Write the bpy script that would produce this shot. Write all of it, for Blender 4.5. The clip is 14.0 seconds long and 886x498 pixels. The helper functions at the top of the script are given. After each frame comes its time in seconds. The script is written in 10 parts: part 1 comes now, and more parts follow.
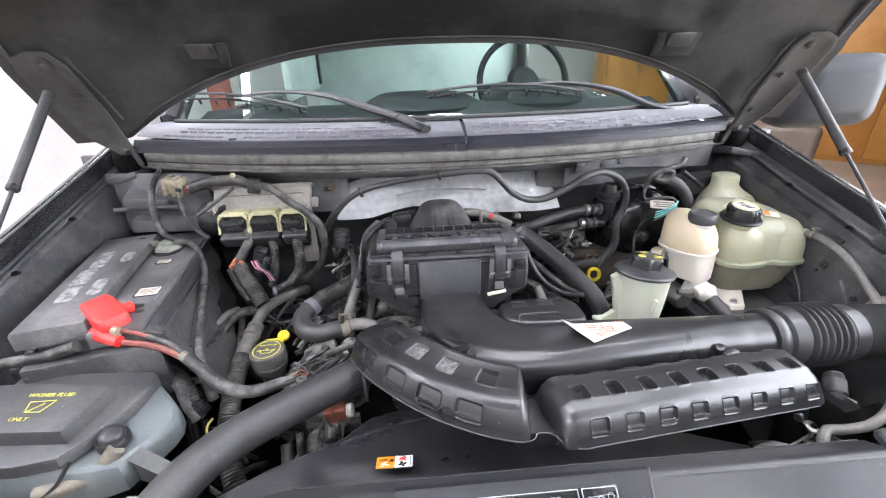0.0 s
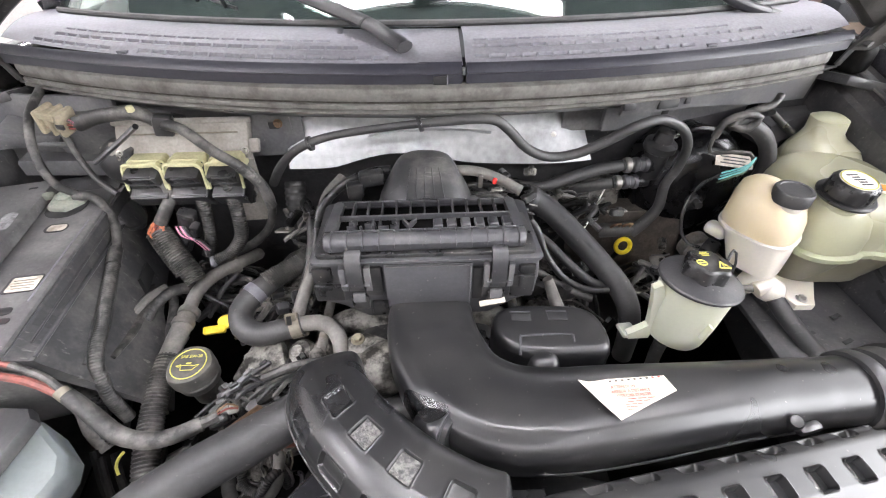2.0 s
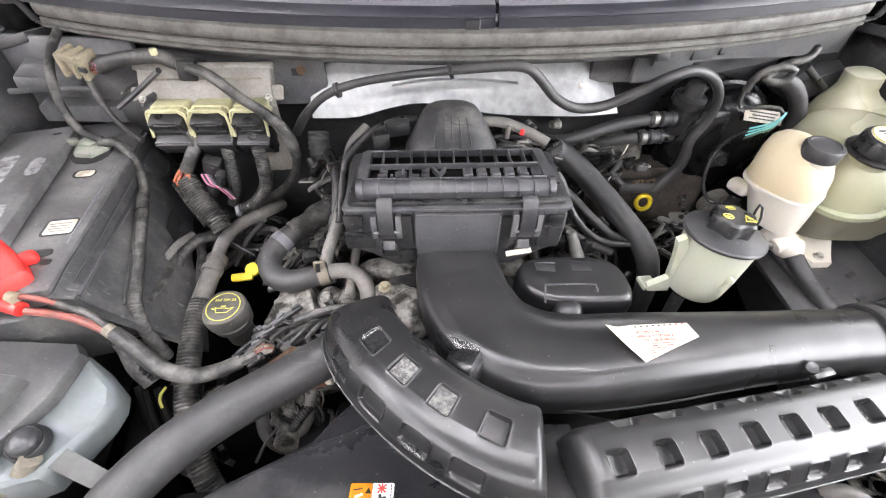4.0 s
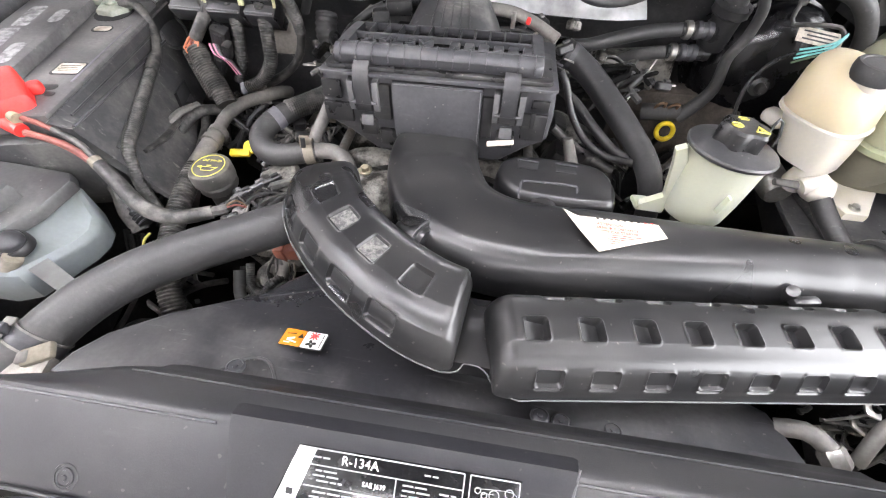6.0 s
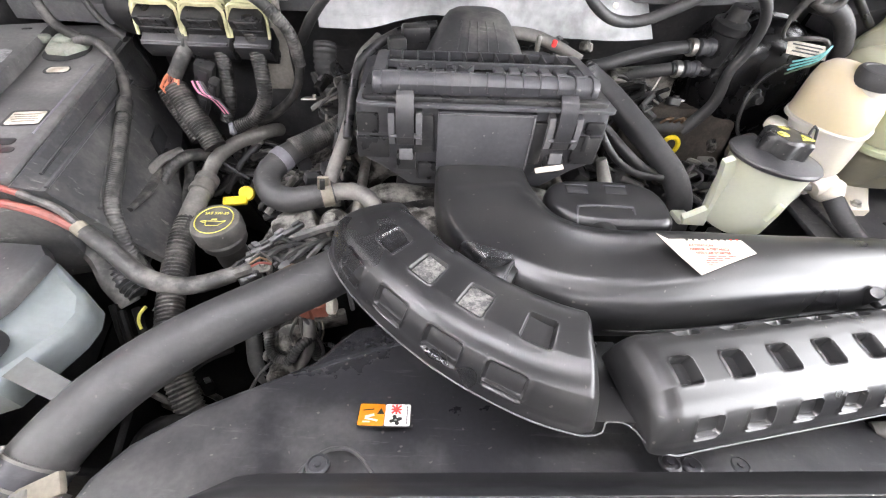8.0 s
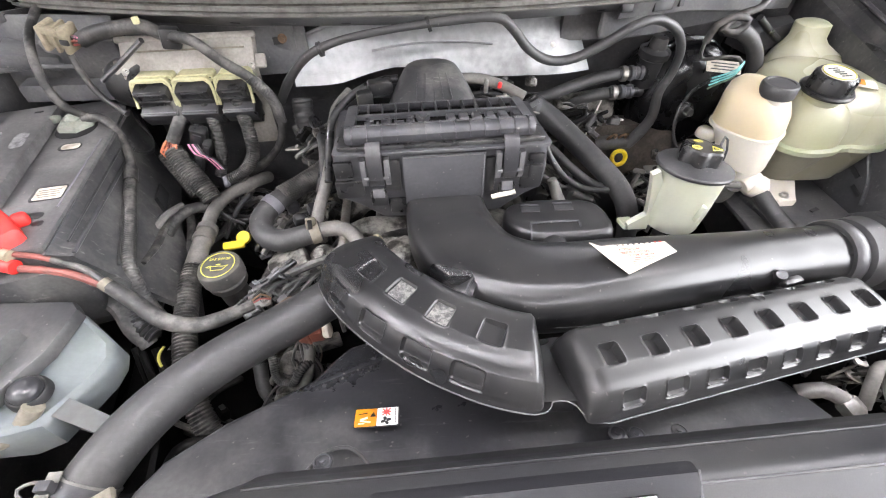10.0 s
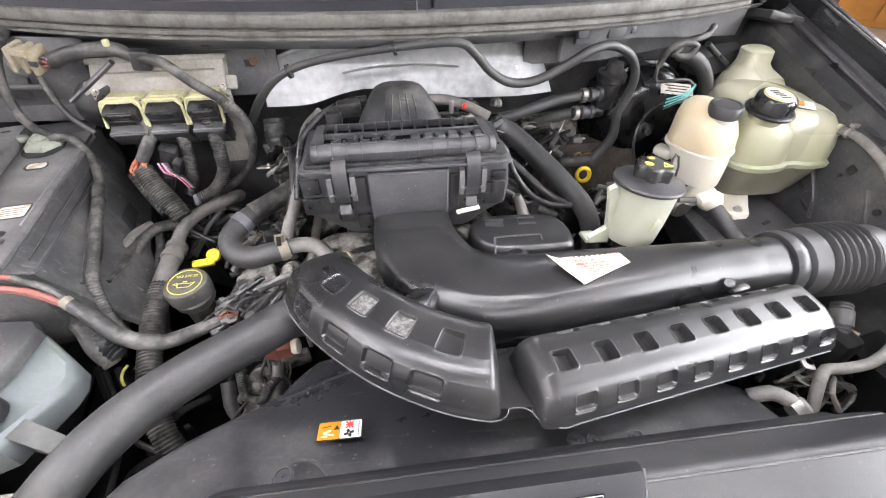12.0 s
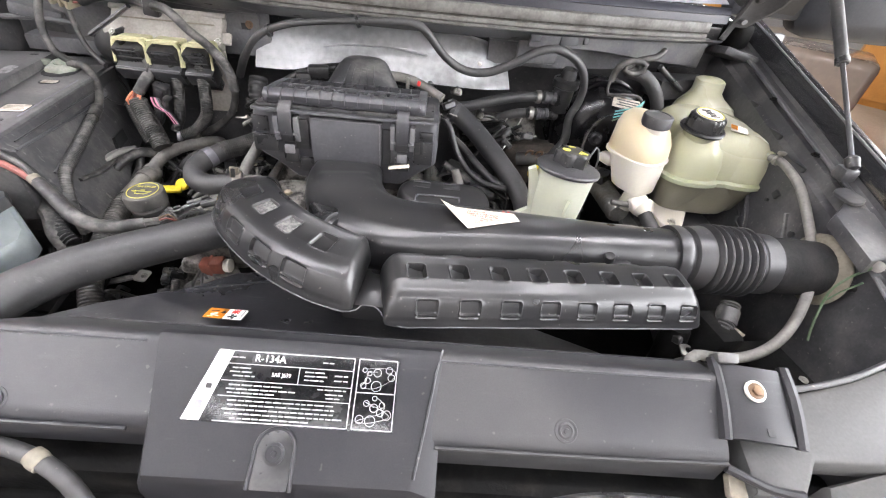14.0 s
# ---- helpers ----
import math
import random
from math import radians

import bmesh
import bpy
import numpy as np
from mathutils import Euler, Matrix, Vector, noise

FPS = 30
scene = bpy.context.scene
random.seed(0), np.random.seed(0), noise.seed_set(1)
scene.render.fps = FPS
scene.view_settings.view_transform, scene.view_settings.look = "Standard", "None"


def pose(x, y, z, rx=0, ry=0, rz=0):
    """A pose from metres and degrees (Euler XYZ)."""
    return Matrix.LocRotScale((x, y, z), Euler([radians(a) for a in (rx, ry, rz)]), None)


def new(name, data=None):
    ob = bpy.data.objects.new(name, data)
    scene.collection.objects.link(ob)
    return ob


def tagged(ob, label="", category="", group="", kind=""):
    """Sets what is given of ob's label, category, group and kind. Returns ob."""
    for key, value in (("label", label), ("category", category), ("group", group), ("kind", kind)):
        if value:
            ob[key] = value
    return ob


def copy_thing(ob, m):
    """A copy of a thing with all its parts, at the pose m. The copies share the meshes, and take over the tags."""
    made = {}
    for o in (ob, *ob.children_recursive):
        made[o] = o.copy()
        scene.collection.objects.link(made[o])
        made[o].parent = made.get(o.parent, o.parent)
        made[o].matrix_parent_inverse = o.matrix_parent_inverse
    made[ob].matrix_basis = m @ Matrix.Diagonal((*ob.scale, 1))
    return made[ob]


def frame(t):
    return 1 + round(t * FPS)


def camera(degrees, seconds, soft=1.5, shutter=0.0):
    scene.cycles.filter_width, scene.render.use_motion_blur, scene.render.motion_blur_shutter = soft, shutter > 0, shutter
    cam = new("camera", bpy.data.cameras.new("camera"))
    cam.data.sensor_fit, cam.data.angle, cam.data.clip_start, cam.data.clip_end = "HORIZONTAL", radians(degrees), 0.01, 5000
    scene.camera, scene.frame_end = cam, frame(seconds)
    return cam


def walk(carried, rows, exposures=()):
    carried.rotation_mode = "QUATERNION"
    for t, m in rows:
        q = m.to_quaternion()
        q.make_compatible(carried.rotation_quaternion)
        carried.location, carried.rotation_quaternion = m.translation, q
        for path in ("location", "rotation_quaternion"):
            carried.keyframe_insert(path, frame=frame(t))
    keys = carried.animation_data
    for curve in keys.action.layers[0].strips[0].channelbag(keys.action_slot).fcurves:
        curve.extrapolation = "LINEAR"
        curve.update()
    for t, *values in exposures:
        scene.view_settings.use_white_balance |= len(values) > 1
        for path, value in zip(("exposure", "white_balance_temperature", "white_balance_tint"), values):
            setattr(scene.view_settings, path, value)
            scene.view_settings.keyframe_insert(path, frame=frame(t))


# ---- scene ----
cam = camera(93.0, 14.0, soft=1.15)
METRES, EYE, TILT, LEAN, TURN = 1.35, 1.58, -26.0, 1.3, -4.5
ROWS = [
    (0.0, 0.0, 0.0, 0.0, 0.0, 0.0, -0.0),
    (0.5, -0.0163, 0.0474, 0.0323, 1.88, -5.77, -3.61),
    (1.0, 0.0038, 0.1191, 0.0811, 1.57, -11.38, -2.07),
    (1.5, 0.0236, 0.1924, 0.118, 1.39, -13.32, -1.35),
    (2.0, 0.0352, 0.2153, 0.1265, 1.67, -16.0, -1.97),
    (4.5, 0.0025, 0.191, 0.1033, 2.66, -23.17, -3.23),
    (5.0, 0.0232, 0.1586, 0.0594, 8.73, -26.16, -6.11),
    (5.5, 0.0761, 0.1631, 0.0258, 12.07, -27.37, -10.58),
    (6.0, 0.104, 0.1865, 0.0281, 11.15, -26.56, -7.48),
    (6.5, 0.0459, 0.2097, 0.0031, 8.1, -23.7, -6.15),
    (7.0, -0.004, 0.1877, -0.0023, -0.96, -23.14, -8.25),
    (7.5, -0.0272, 0.2227, 0.0091, 0.82, -22.79, -6.58),
    (10.0, 0.0013, 0.1571, 0.0459, -0.91, -19.94, -0.35),
    (10.5, 0.0035, 0.1377, 0.0489, -1.57, -18.74, -0.38),
    (11.0, 0.0042, 0.1353, 0.0488, -2.5, -17.92, -0.57),
    (11.5, 0.013, 0.1351, 0.0499, -2.99, -17.44, -0.49),
    (12.0, 0.0241, 0.142, 0.0454, -3.12, -17.42, -0.35),
    (12.5, 0.0384, 0.1367, 0.0459, -3.23, -17.41, -0.29),
    (13.0, 0.0627, 0.1363, 0.0404, -3.09, -17.56, -1.27),
    (13.5, 0.1133, 0.0774, 0.024, -0.5, -14.97, -5.12),
    (14.0, 0.172, 0.0581, -0.0358, 2.21, -13.36, -8.31),
]
walk(cam, [(t, pose(0, 0, EYE, TILT, LEAN, TURN) @ pose(METRES * x, METRES * y, METRES * z, 90 + pitch, roll, yaw)) for t, x, y, z, yaw, pitch, roll in ROWS],
     [(0.0, -0.20, 6150, 10), (0.5, -0.24, 6380, 10), (1.0, -0.05, 6490, 10), (2.0, -0.15, 6500, 10), (4.5, 0.06, 6500, 10), (6.5, 0.05, 6500, 10), (7.5, 0.06, 6500, 10), (10.0, 0.06, 6500, 10), (12.0, 0.08, 6500, 10), (13.0, 0.06, 6500, 10), (14.0, -0.06, 6500, 10)])
# ---- light ----
world = bpy.data.worlds.new("outside_sky")
scene.world = world
world.use_nodes = True
# bright sky, let in by the added side opening for highlights on the plastics
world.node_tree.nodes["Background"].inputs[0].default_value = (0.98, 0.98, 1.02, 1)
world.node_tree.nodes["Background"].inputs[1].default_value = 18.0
TUBE_POWER = 115.0

# ---- materials ----
def material(name, base, rough=0.5, metal=0.0, tint=None, mix=0.5, scale=18.0, fine=180.0, bump=0.15,
             rough_var=0.15, coat=0.0, spec=0.5, glow=None, trans=0.0, sss=0.0, detail=6.0, lo=0.42, hi=0.68, grit=0.4, specks=0.0, dust_shade=0.0, scuffs=0.0):
    """A worn surface: base colour, a second dusty or stained tint in patches, fine grain and relief."""
    m = bpy.data.materials.new(name)
    m.use_nodes = True
    nt = m.node_tree
    b = nt.nodes["Principled BSDF"]
    b.inputs["Roughness"].default_value = rough
    b.inputs["Metallic"].default_value = metal
    b.inputs["Coat Weight"].default_value = coat
    b.inputs["Specular IOR Level"].default_value = spec
    b.inputs["Transmission Weight"].default_value = trans
    if sss:
        b.inputs["Subsurface Weight"].default_value = sss
        b.inputs["Subsurface Radius"].default_value = (0.03, 0.03, 0.02)
        b.inputs["Subsurface Scale"].default_value = 0.4
    if glow:
        b.inputs["Emission Color"].default_value = (*glow[:3], 1)
        b.inputs["Emission Strength"].default_value = glow[3]
    co = nt.nodes.new("ShaderNodeTexCoord")
    n1 = nt.nodes.new("ShaderNodeTexNoise")
    n1.inputs["Scale"].default_value, n1.inputs["Detail"].default_value, n1.inputs["Roughness"].default_value = scale, detail, 0.62
    n2 = nt.nodes.new("ShaderNodeTexNoise")
    n2.inputs["Scale"].default_value, n2.inputs["Detail"].default_value = fine, 4.0
    nt.links.new(co.outputs["Object"], n1.inputs["Vector"])
    nt.links.new(co.outputs["Object"], n2.inputs["Vector"])
    ramp = nt.nodes.new("ShaderNodeMapRange")
    ramp.inputs["From Min"].default_value, ramp.inputs["From Max"].default_value = lo, hi
    ramp.inputs["To Max"].default_value = mix
    nt.links.new(n1.outputs["Fac"], ramp.inputs["Value"])
    mx = nt.nodes.new("ShaderNodeMix")
    mx.data_type = "RGBA"
    mx.inputs["A"].default_value = (*base, 1)
    t = tint or tuple(min(1.0, c * 1.6 + 0.01) for c in base)
    mx.inputs["B"].default_value = (*t, 1)
    # up-facing sides dustier: real dust plus light-dark contrast put into the colour
    geo = nt.nodes.new("ShaderNodeNewGeometry")
    sep = nt.nodes.new("ShaderNodeSeparateXYZ")
    nt.links.new(geo.outputs["Normal"], sep.inputs["Vector"])
    lie = nt.nodes.new("ShaderNodeMapRange")
    lie.inputs["From Min"].default_value, lie.inputs["From Max"].default_value = -0.1, 0.95
    lie.inputs["To Min"].default_value, lie.inputs["To Max"].default_value = 1.0 - dust_shade, 1.0 + 0.25 * dust_shade
    nt.links.new(sep.outputs["Z"], lie.inputs["Value"])
    cover = nt.nodes.new("ShaderNodeMath")
    cover.operation, cover.use_clamp = "MULTIPLY", True
    nt.links.new(ramp.outputs["Result"], cover.inputs[0])
    nt.links.new(lie.outputs["Result"], cover.inputs[1])
    nt.links.new(cover.outputs["Value"], mx.inputs["Factor"])
    grain = nt.nodes.new("ShaderNodeMix")
    grain.data_type, grain.blend_type = "RGBA", "MULTIPLY"
    grain.inputs["Factor"].default_value = grit
    g2 = nt.nodes.new("ShaderNodeMapRange")
    g2.inputs["From Min"].default_value, g2.inputs["From Max"].default_value = 0.25, 0.75
    g2.inputs["To Min"].default_value, g2.inputs["To Max"].default_value = 0.55, 1.3
    nt.links.new(n2.outputs["Fac"], g2.inputs["Value"])
    nt.links.new(mx.outputs["Result"], grain.inputs["A"])
    nt.links.new(g2.outputs["Result"], grain.inputs["B"])
    out = grain.outputs["Result"]
    if specks:
        n3 = nt.nodes.new("ShaderNodeTexNoise")
        n3.inputs["Scale"].default_value, n3.inputs["Detail"].default_value = 190.0, 0.0
        nt.links.new(co.outputs["Object"], n3.inputs["Vector"])
        th = nt.nodes.new("ShaderNodeMapRange")
        th.inputs["From Min"].default_value, th.inputs["From Max"].default_value = 0.81, 0.85
        th.inputs["To Max"].default_value = specks
        nt.links.new(n3.outputs["Fac"], th.inputs["Value"])
        sp = nt.nodes.new("ShaderNodeMix")
        sp.data_type = "RGBA"
        sp.inputs["B"].default_value = (0.30, 0.28, 0.25, 1)
        nt.links.new(th.outputs["Result"], sp.inputs["Factor"])
        nt.links.new(out, sp.inputs["A"])
        out = sp.outputs["Result"]
    if scuffs:
        # short pale rub marks, all in one direction
        mp = nt.nodes.new("ShaderNodeMapping")
        mp.inputs["Scale"].default_value, mp.inputs["Rotation"].default_value = (14.0, 120.0, 60.0), (0.3, 0.2, 0.6)
        nt.links.new(co.outputs["Object"], mp.inputs["Vector"])
        n4 = nt.nodes.new("ShaderNodeTexNoise")
        n4.inputs["Scale"].default_value, n4.inputs["Detail"].default_value, n4.inputs["Roughness"].default_value = 1.0, 5.0, 0.7
        nt.links.new(mp.outputs["Vector"], n4.inputs["Vector"])
        rub = nt.nodes.new("ShaderNodeMapRange")
        rub.inputs["From Min"].default_value, rub.inputs["From Max"].default_value = 0.60, 0.78
        rub.inputs["To Max"].default_value = scuffs
        nt.links.new(n4.outputs["Fac"], rub.inputs["Value"])
        sc = nt.nodes.new("ShaderNodeMix")
        sc.data_type = "RGBA"
        sc.inputs["B"].default_value = (*tuple(min(0.8, c * 1.5 + 0.05) for c in t), 1)
        nt.links.new(rub.outputs["Result"], sc.inputs["Factor"])
        nt.links.new(out, sc.inputs["A"])
        out = sc.outputs["Result"]
    nt.links.new(out, b.inputs["Base Color"])
    rr = nt.nodes.new("ShaderNodeMapRange")
    rr.inputs["From Min"].default_value, rr.inputs["From Max"].default_value = 0.3, 0.7
    rr.inputs["To Min"].default_value = max(0.02, rough - rough_var * 0.5)
    rr.inputs["To Max"].default_value = min(1.0, rough + rough_var)
    nt.links.new(n1.outputs["Fac"], rr.inputs["Value"])
    nt.links.new(rr.outputs["Result"], b.inputs["Roughness"])
    if bump:
        bp = nt.nodes.new("ShaderNodeBump")
        bp.inputs["Strength"].default_value, bp.inputs["Distance"].default_value = bump, 0.002
        nt.links.new(n2.outputs["Fac"], bp.inputs["Height"])
        nt.links.new(bp.outputs["Normal"], b.inputs["Normal"])
    return m


DUST = (0.17, 0.162, 0.15)
M = {}
M["duct"] = material("satin_black_plastic", (0.015, 0.015, 0.016), 0.285, tint=(0.060, 0.058, 0.055), mix=0.5, scale=7, bump=0.008, fine=420, rough_var=0.05, detail=2, lo=0.45, hi=0.8, spec=0.55, grit=0.2, specks=0.25, dust_shade=0.3, scuffs=0.08)
M["bellows"] = material("satin_bellows_rubber", (0.026, 0.026, 0.028), 0.38, tint=(0.075, 0.073, 0.07), mix=0.5, scale=8, bump=0.02, fine=300, rough_var=0.06, detail=3, dust_shade=0.3, specks=0.2)
M["dust_floor"] = material("dust_caked_plastic", (0.05, 0.05, 0.05), 0.6, tint=(0.20, 0.195, 0.185), mix=0.9, scale=150, bump=0.6, fine=400, detail=3, lo=0.42, hi=0.60)
M["black"] = material("dusty_black_plastic", (0.018, 0.018, 0.019), 0.30, tint=DUST, mix=0.42, scale=26, bump=0.06, rough_var=0.28, detail=9, lo=0.48, hi=0.76, specks=0.5, dust_shade=0.7, scuffs=0.15)
M["clip"] = material("mid_grey_plastic", (0.10, 0.10, 0.105), 0.42, tint=(0.16, 0.155, 0.15), mix=0.5, scale=20)
M["centre_cover"] = material("radiator_centre_cover_plastic", (0.016, 0.016, 0.019), 0.44, tint=(0.040, 0.039, 0.041), mix=0.5, scale=5, bump=0.06, fine=700, spec=0.27, detail=9, rough_var=0.1, scuffs=0.15, specks=0.1)
M["grey_plastic"] = material("dark_grey_plastic", (0.030, 0.030, 0.033), 0.36, tint=(0.095, 0.093, 0.09), mix=0.5, scale=12, bump=0.14, fine=320, detail=8, dust_shade=0.6, scuffs=0.15, specks=0.3)
M["mid_plastic"] = material("dusty_mid_grey_plastic", (0.048, 0.048, 0.053), 0.40, tint=(0.145, 0.142, 0.138), mix=0.5, scale=18, bump=0.05, detail=9, lo=0.46, hi=0.76, dust_shade=0.6, scuffs=0.15, specks=0.4)
M["cover"] = material("radiator_cover_plastic", (0.022, 0.022, 0.025), 0.35, tint=(0.060, 0.059, 0.058), mix=0.5, scale=6, bump=0.06, fine=700, spec=0.45, detail=9, rough_var=0.1, scuffs=0.12, specks=0.15)
M["shroud"] = material("smudged_shroud_plastic", (0.025, 0.025, 0.028), 0.36, tint=(0.19, 0.187, 0.185), mix=0.7, scale=5, bump=0.04, lo=0.45, hi=0.76, detail=11, rough_var=0.25, spec=0.5, scuffs=0.22, specks=0.3)
M["rubber"] = material("dusty_hose_rubber", (0.030, 0.030, 0.031), 0.48, tint=(0.125, 0.121, 0.115), mix=0.55, scale=11, bump=0.10, detail=11, lo=0.40, hi=0.78, specks=0.2, dust_shade=0.4, scuffs=0.25)
M["loom"] = material("dusty_wire_loom", (0.021, 0.0206, 0.020), 0.48, tint=DUST, mix=0.72, scale=30, bump=0.15, detail=8, lo=0.44, hi=0.64, dust_shade=0.45, scuffs=0.2)
# near black: the deep shade of the bay put into the colour, with grime
M["dark"] = material("grimy_shade_black", (0.004, 0.004, 0.004), 0.7, tint=(0.03, 0.027, 0.023), mix=0.5, spec=0.1, scale=25, bump=0.3, lo=0.5, hi=0.75)
M["engine"] = material("dirty_cast_aluminium", (0.23, 0.22, 0.20), 0.46, metal=0.35, tint=(0.015, 0.013, 0.010), mix=0.97, scale=34, bump=0.7, detail=6, lo=0.42, hi=0.58)
M["steel"] = material("dull_steel", (0.36, 0.35, 0.33), 0.42, metal=0.85, tint=(0.22, 0.18, 0.13), mix=0.5, scale=40, bump=0.1)
M["zinc"] = material("bright_zinc", (0.62, 0.61, 0.57), 0.3, metal=0.9, tint=(0.35, 0.31, 0.24), mix=0.4, scale=50)
M["foil"] = material("scuffed_aluminium_shield", (0.44, 0.45, 0.455), 0.36, metal=0.45, tint=(0.14, 0.14, 0.135), mix=0.8, scale=9, bump=0.35, fine=60, detail=12, lo=0.50, hi=0.76, grit=0.45, scuffs=0.5)
M["gloss_black"] = material("glossy_black_enamel", (0.006, 0.006, 0.007), 0.22, tint=(0.03, 0.028, 0.026), mix=0.5, scale=14, bump=0.02, detail=8, lo=0.5, hi=0.75, spec=0.4)
M["paint"] = material("dusty_black_paint", (0.038, 0.038, 0.041), 0.40, tint=(0.18, 0.174, 0.164), mix=0.6, scale=12, bump=0.06, coat=0.1, detail=10, lo=0.44, hi=0.76, scuffs=0.3, specks=0.3, dust_shade=0.3)
M["battery_top"] = material("dust_streaked_battery_top", (0.078, 0.076, 0.077), 0.40, tint=(0.24, 0.235, 0.228), mix=0.65, scale=13, bump=0.08, detail=9, lo=0.42, hi=0.7, specks=0.5)
M["mirror_shell"] = material("grained_mirror_housing", (0.020, 0.021, 0.024), 0.6, tint=(0.030, 0.031, 0.034), mix=0.5, scale=8, spec=0.25)
M["body"] = material("black_truck_paint", (0.016, 0.016, 0.018), 0.16, tint=(0.05, 0.05, 0.05), mix=0.3, scale=6, bump=0.0, coat=0.8)
M["hood"] = material("hood_underside_liner", (0.006, 0.006, 0.006), 0.5, tint=(0.076, 0.075, 0.074), mix=0.75, scale=2.4, bump=0.10, spec=0.3, detail=7, lo=0.45, hi=0.72, scuffs=0.12)
M["hood_dust"] = material("dusty_hood_steel", (0.035, 0.034, 0.034), 0.6, tint=(0.11, 0.105, 0.10), mix=0.6, scale=6, bump=0.12, spec=0.3, detail=8, lo=0.42, hi=0.7, scuffs=0.2)
M["cowl"] = material("weathered_cowl_plastic", (0.165, 0.162, 0.182), 0.55, tint=(0.24, 0.238, 0.255), mix=0.6, scale=8, bump=0.10, detail=9, scuffs=0.1)
M["seal_dirt"] = material("dirty_seal_groove", (0.03, 0.027, 0.023), 0.8, tint=(0.10, 0.095, 0.085), mix=0.6, scale=60, bump=0.3, spec=0.2, detail=9)
# upper face lighter than the lower: slope shading put in through the dust term
M["cowl_lip"] = material("cowl_lip_plastic", (0.022, 0.022, 0.030), 0.38, tint=(0.05, 0.05, 0.06), mix=0.5, scale=10, detail=8, scuffs=0.1, dust_shade=0.7)
M["seal"] = material("dusty_rubber_seal", (0.13, 0.125, 0.115), 0.62, tint=(0.055, 0.05, 0.045), mix=0.75, scale=26, bump=0.25, lo=0.44, hi=0.66, detail=9)
M["cream"] = material("cream_connector_plastic", (0.50, 0.48, 0.28), 0.5, tint=(0.42, 0.39, 0.25), mix=0.5, scale=30)
M["ecm"] = material("dusty_cast_module", (0.34, 0.32, 0.29), 0.6, metal=0.2, tint=(0.22, 0.2, 0.175), mix=0.7, scale=18, bump=0.25)
M["brake_tank"] = material("yellowed_brake_fluid_plastic", (0.72, 0.64, 0.48), 0.28, tint=(0.66, 0.53, 0.32), mix=0.6, scale=4, bump=0.02, sss=0.45, grit=0.05, detail=1, lo=0.35, hi=0.75)
M["brake_low"] = material("brake_tank_lower_plastic", (0.72, 0.68, 0.60), 0.38, tint=(0.58, 0.53, 0.44), mix=0.5, scale=8, bump=0.03, sss=0.35, grit=0.08, detail=2)
M["coolant_tank"] = material("stained_coolant_plastic", (0.43, 0.42, 0.315), 0.28, tint=(0.34, 0.37, 0.20), mix=0.6, scale=4, bump=0.02, sss=0.45, grit=0.06, detail=1, lo=0.35, hi=0.75)
M["coolant_seam"] = material("green_stained_seam_plastic", (0.42, 0.43, 0.32), 0.34, tint=(0.32, 0.37, 0.20), mix=0.6, scale=10, bump=0.02, sss=0.4, grit=0.08, detail=2)
M["coolant_low"] = material("stained_coolant_lower_plastic", (0.25, 0.235, 0.18), 0.38, tint=(0.13, 0.12, 0.085), mix=0.7, scale=5, bump=0.03, sss=0.3, grit=0.12, detail=2)
M["washer_pale"] = material("grimy_pale_washer_plastic", (0.13, 0.135, 0.132), 0.5, tint=(0.07, 0.068, 0.062), mix=0.6, scale=14, bump=0.05, sss=0.2, grit=0.2)
M["worn_label"] = material("worn_silver_label", (0.34, 0.335, 0.34), 0.45, tint=(0.10, 0.10, 0.10), mix=0.85, scale=60, bump=0.05, detail=8, lo=0.44, hi=0.6)
M["dirty_label"] = material("dirty_paper_label", (0.62, 0.57, 0.49), 0.6, tint=(0.22, 0.17, 0.11), mix=0.8, scale=34, bump=0, detail=7, lo=0.45, hi=0.66)
M["oil_cap"] = material("dusty_oil_cap_plastic", (0.045, 0.044, 0.042), 0.45, tint=(0.15, 0.142, 0.125), mix=0.6, scale=24, bump=0.1, detail=8, dust_shade=0.6, specks=0.4)
M["ps_tank"] = material("pale_steering_fluid_plastic", (0.47, 0.485, 0.40), 0.36, tint=(0.38, 0.39, 0.30), mix=0.5, scale=6, bump=0.02, sss=0.4, grit=0.06, detail=1, specks=0.2)
M["washer"] = material("pale_blue_washer_plastic", (0.175, 0.196, 0.20), 0.40, tint=(0.10, 0.112, 0.116), mix=0.6, scale=8, bump=0.05, sss=0.35, grit=0.12)
M["red"] = material("red_rubber_boot", (0.72, 0.035, 0.03), 0.42, tint=(0.42, 0.03, 0.025), mix=0.5, scale=20)
M["red_wire"] = material("grimy_red_cable", (0.24, 0.06, 0.048), 0.55, tint=(0.12, 0.06, 0.05), mix=0.8, scale=30)
M["orange_wire"] = material("orange_wire", (0.62, 0.20, 0.10), 0.5, tint=(0.3, 0.1, 0.07), mix=0.5, scale=60)
M["pink_wire"] = material("pink_wire", (0.70, 0.25, 0.38), 0.5)
M["teal_wire"] = material("teal_wire", (0.16, 0.45, 0.45), 0.5)
M["green_wire"] = material("green_wire", (0.10, 0.16, 0.09), 0.55, tint=(0.18, 0.18, 0.14), mix=0.5, scale=60)
M["yellow"] = material("yellow_handle_plastic", (0.85, 0.62, 0.02), 0.4, tint=(0.6, 0.42, 0.02), mix=0.4, scale=40)
M["yellow_ink"] = material("yellow_print", (0.50, 0.46, 0.09), 0.5)
M["white"] = material("white_label", (0.80, 0.79, 0.77), 0.5, tint=(0.66, 0.65, 0.63), mix=0.4, scale=30, bump=0)
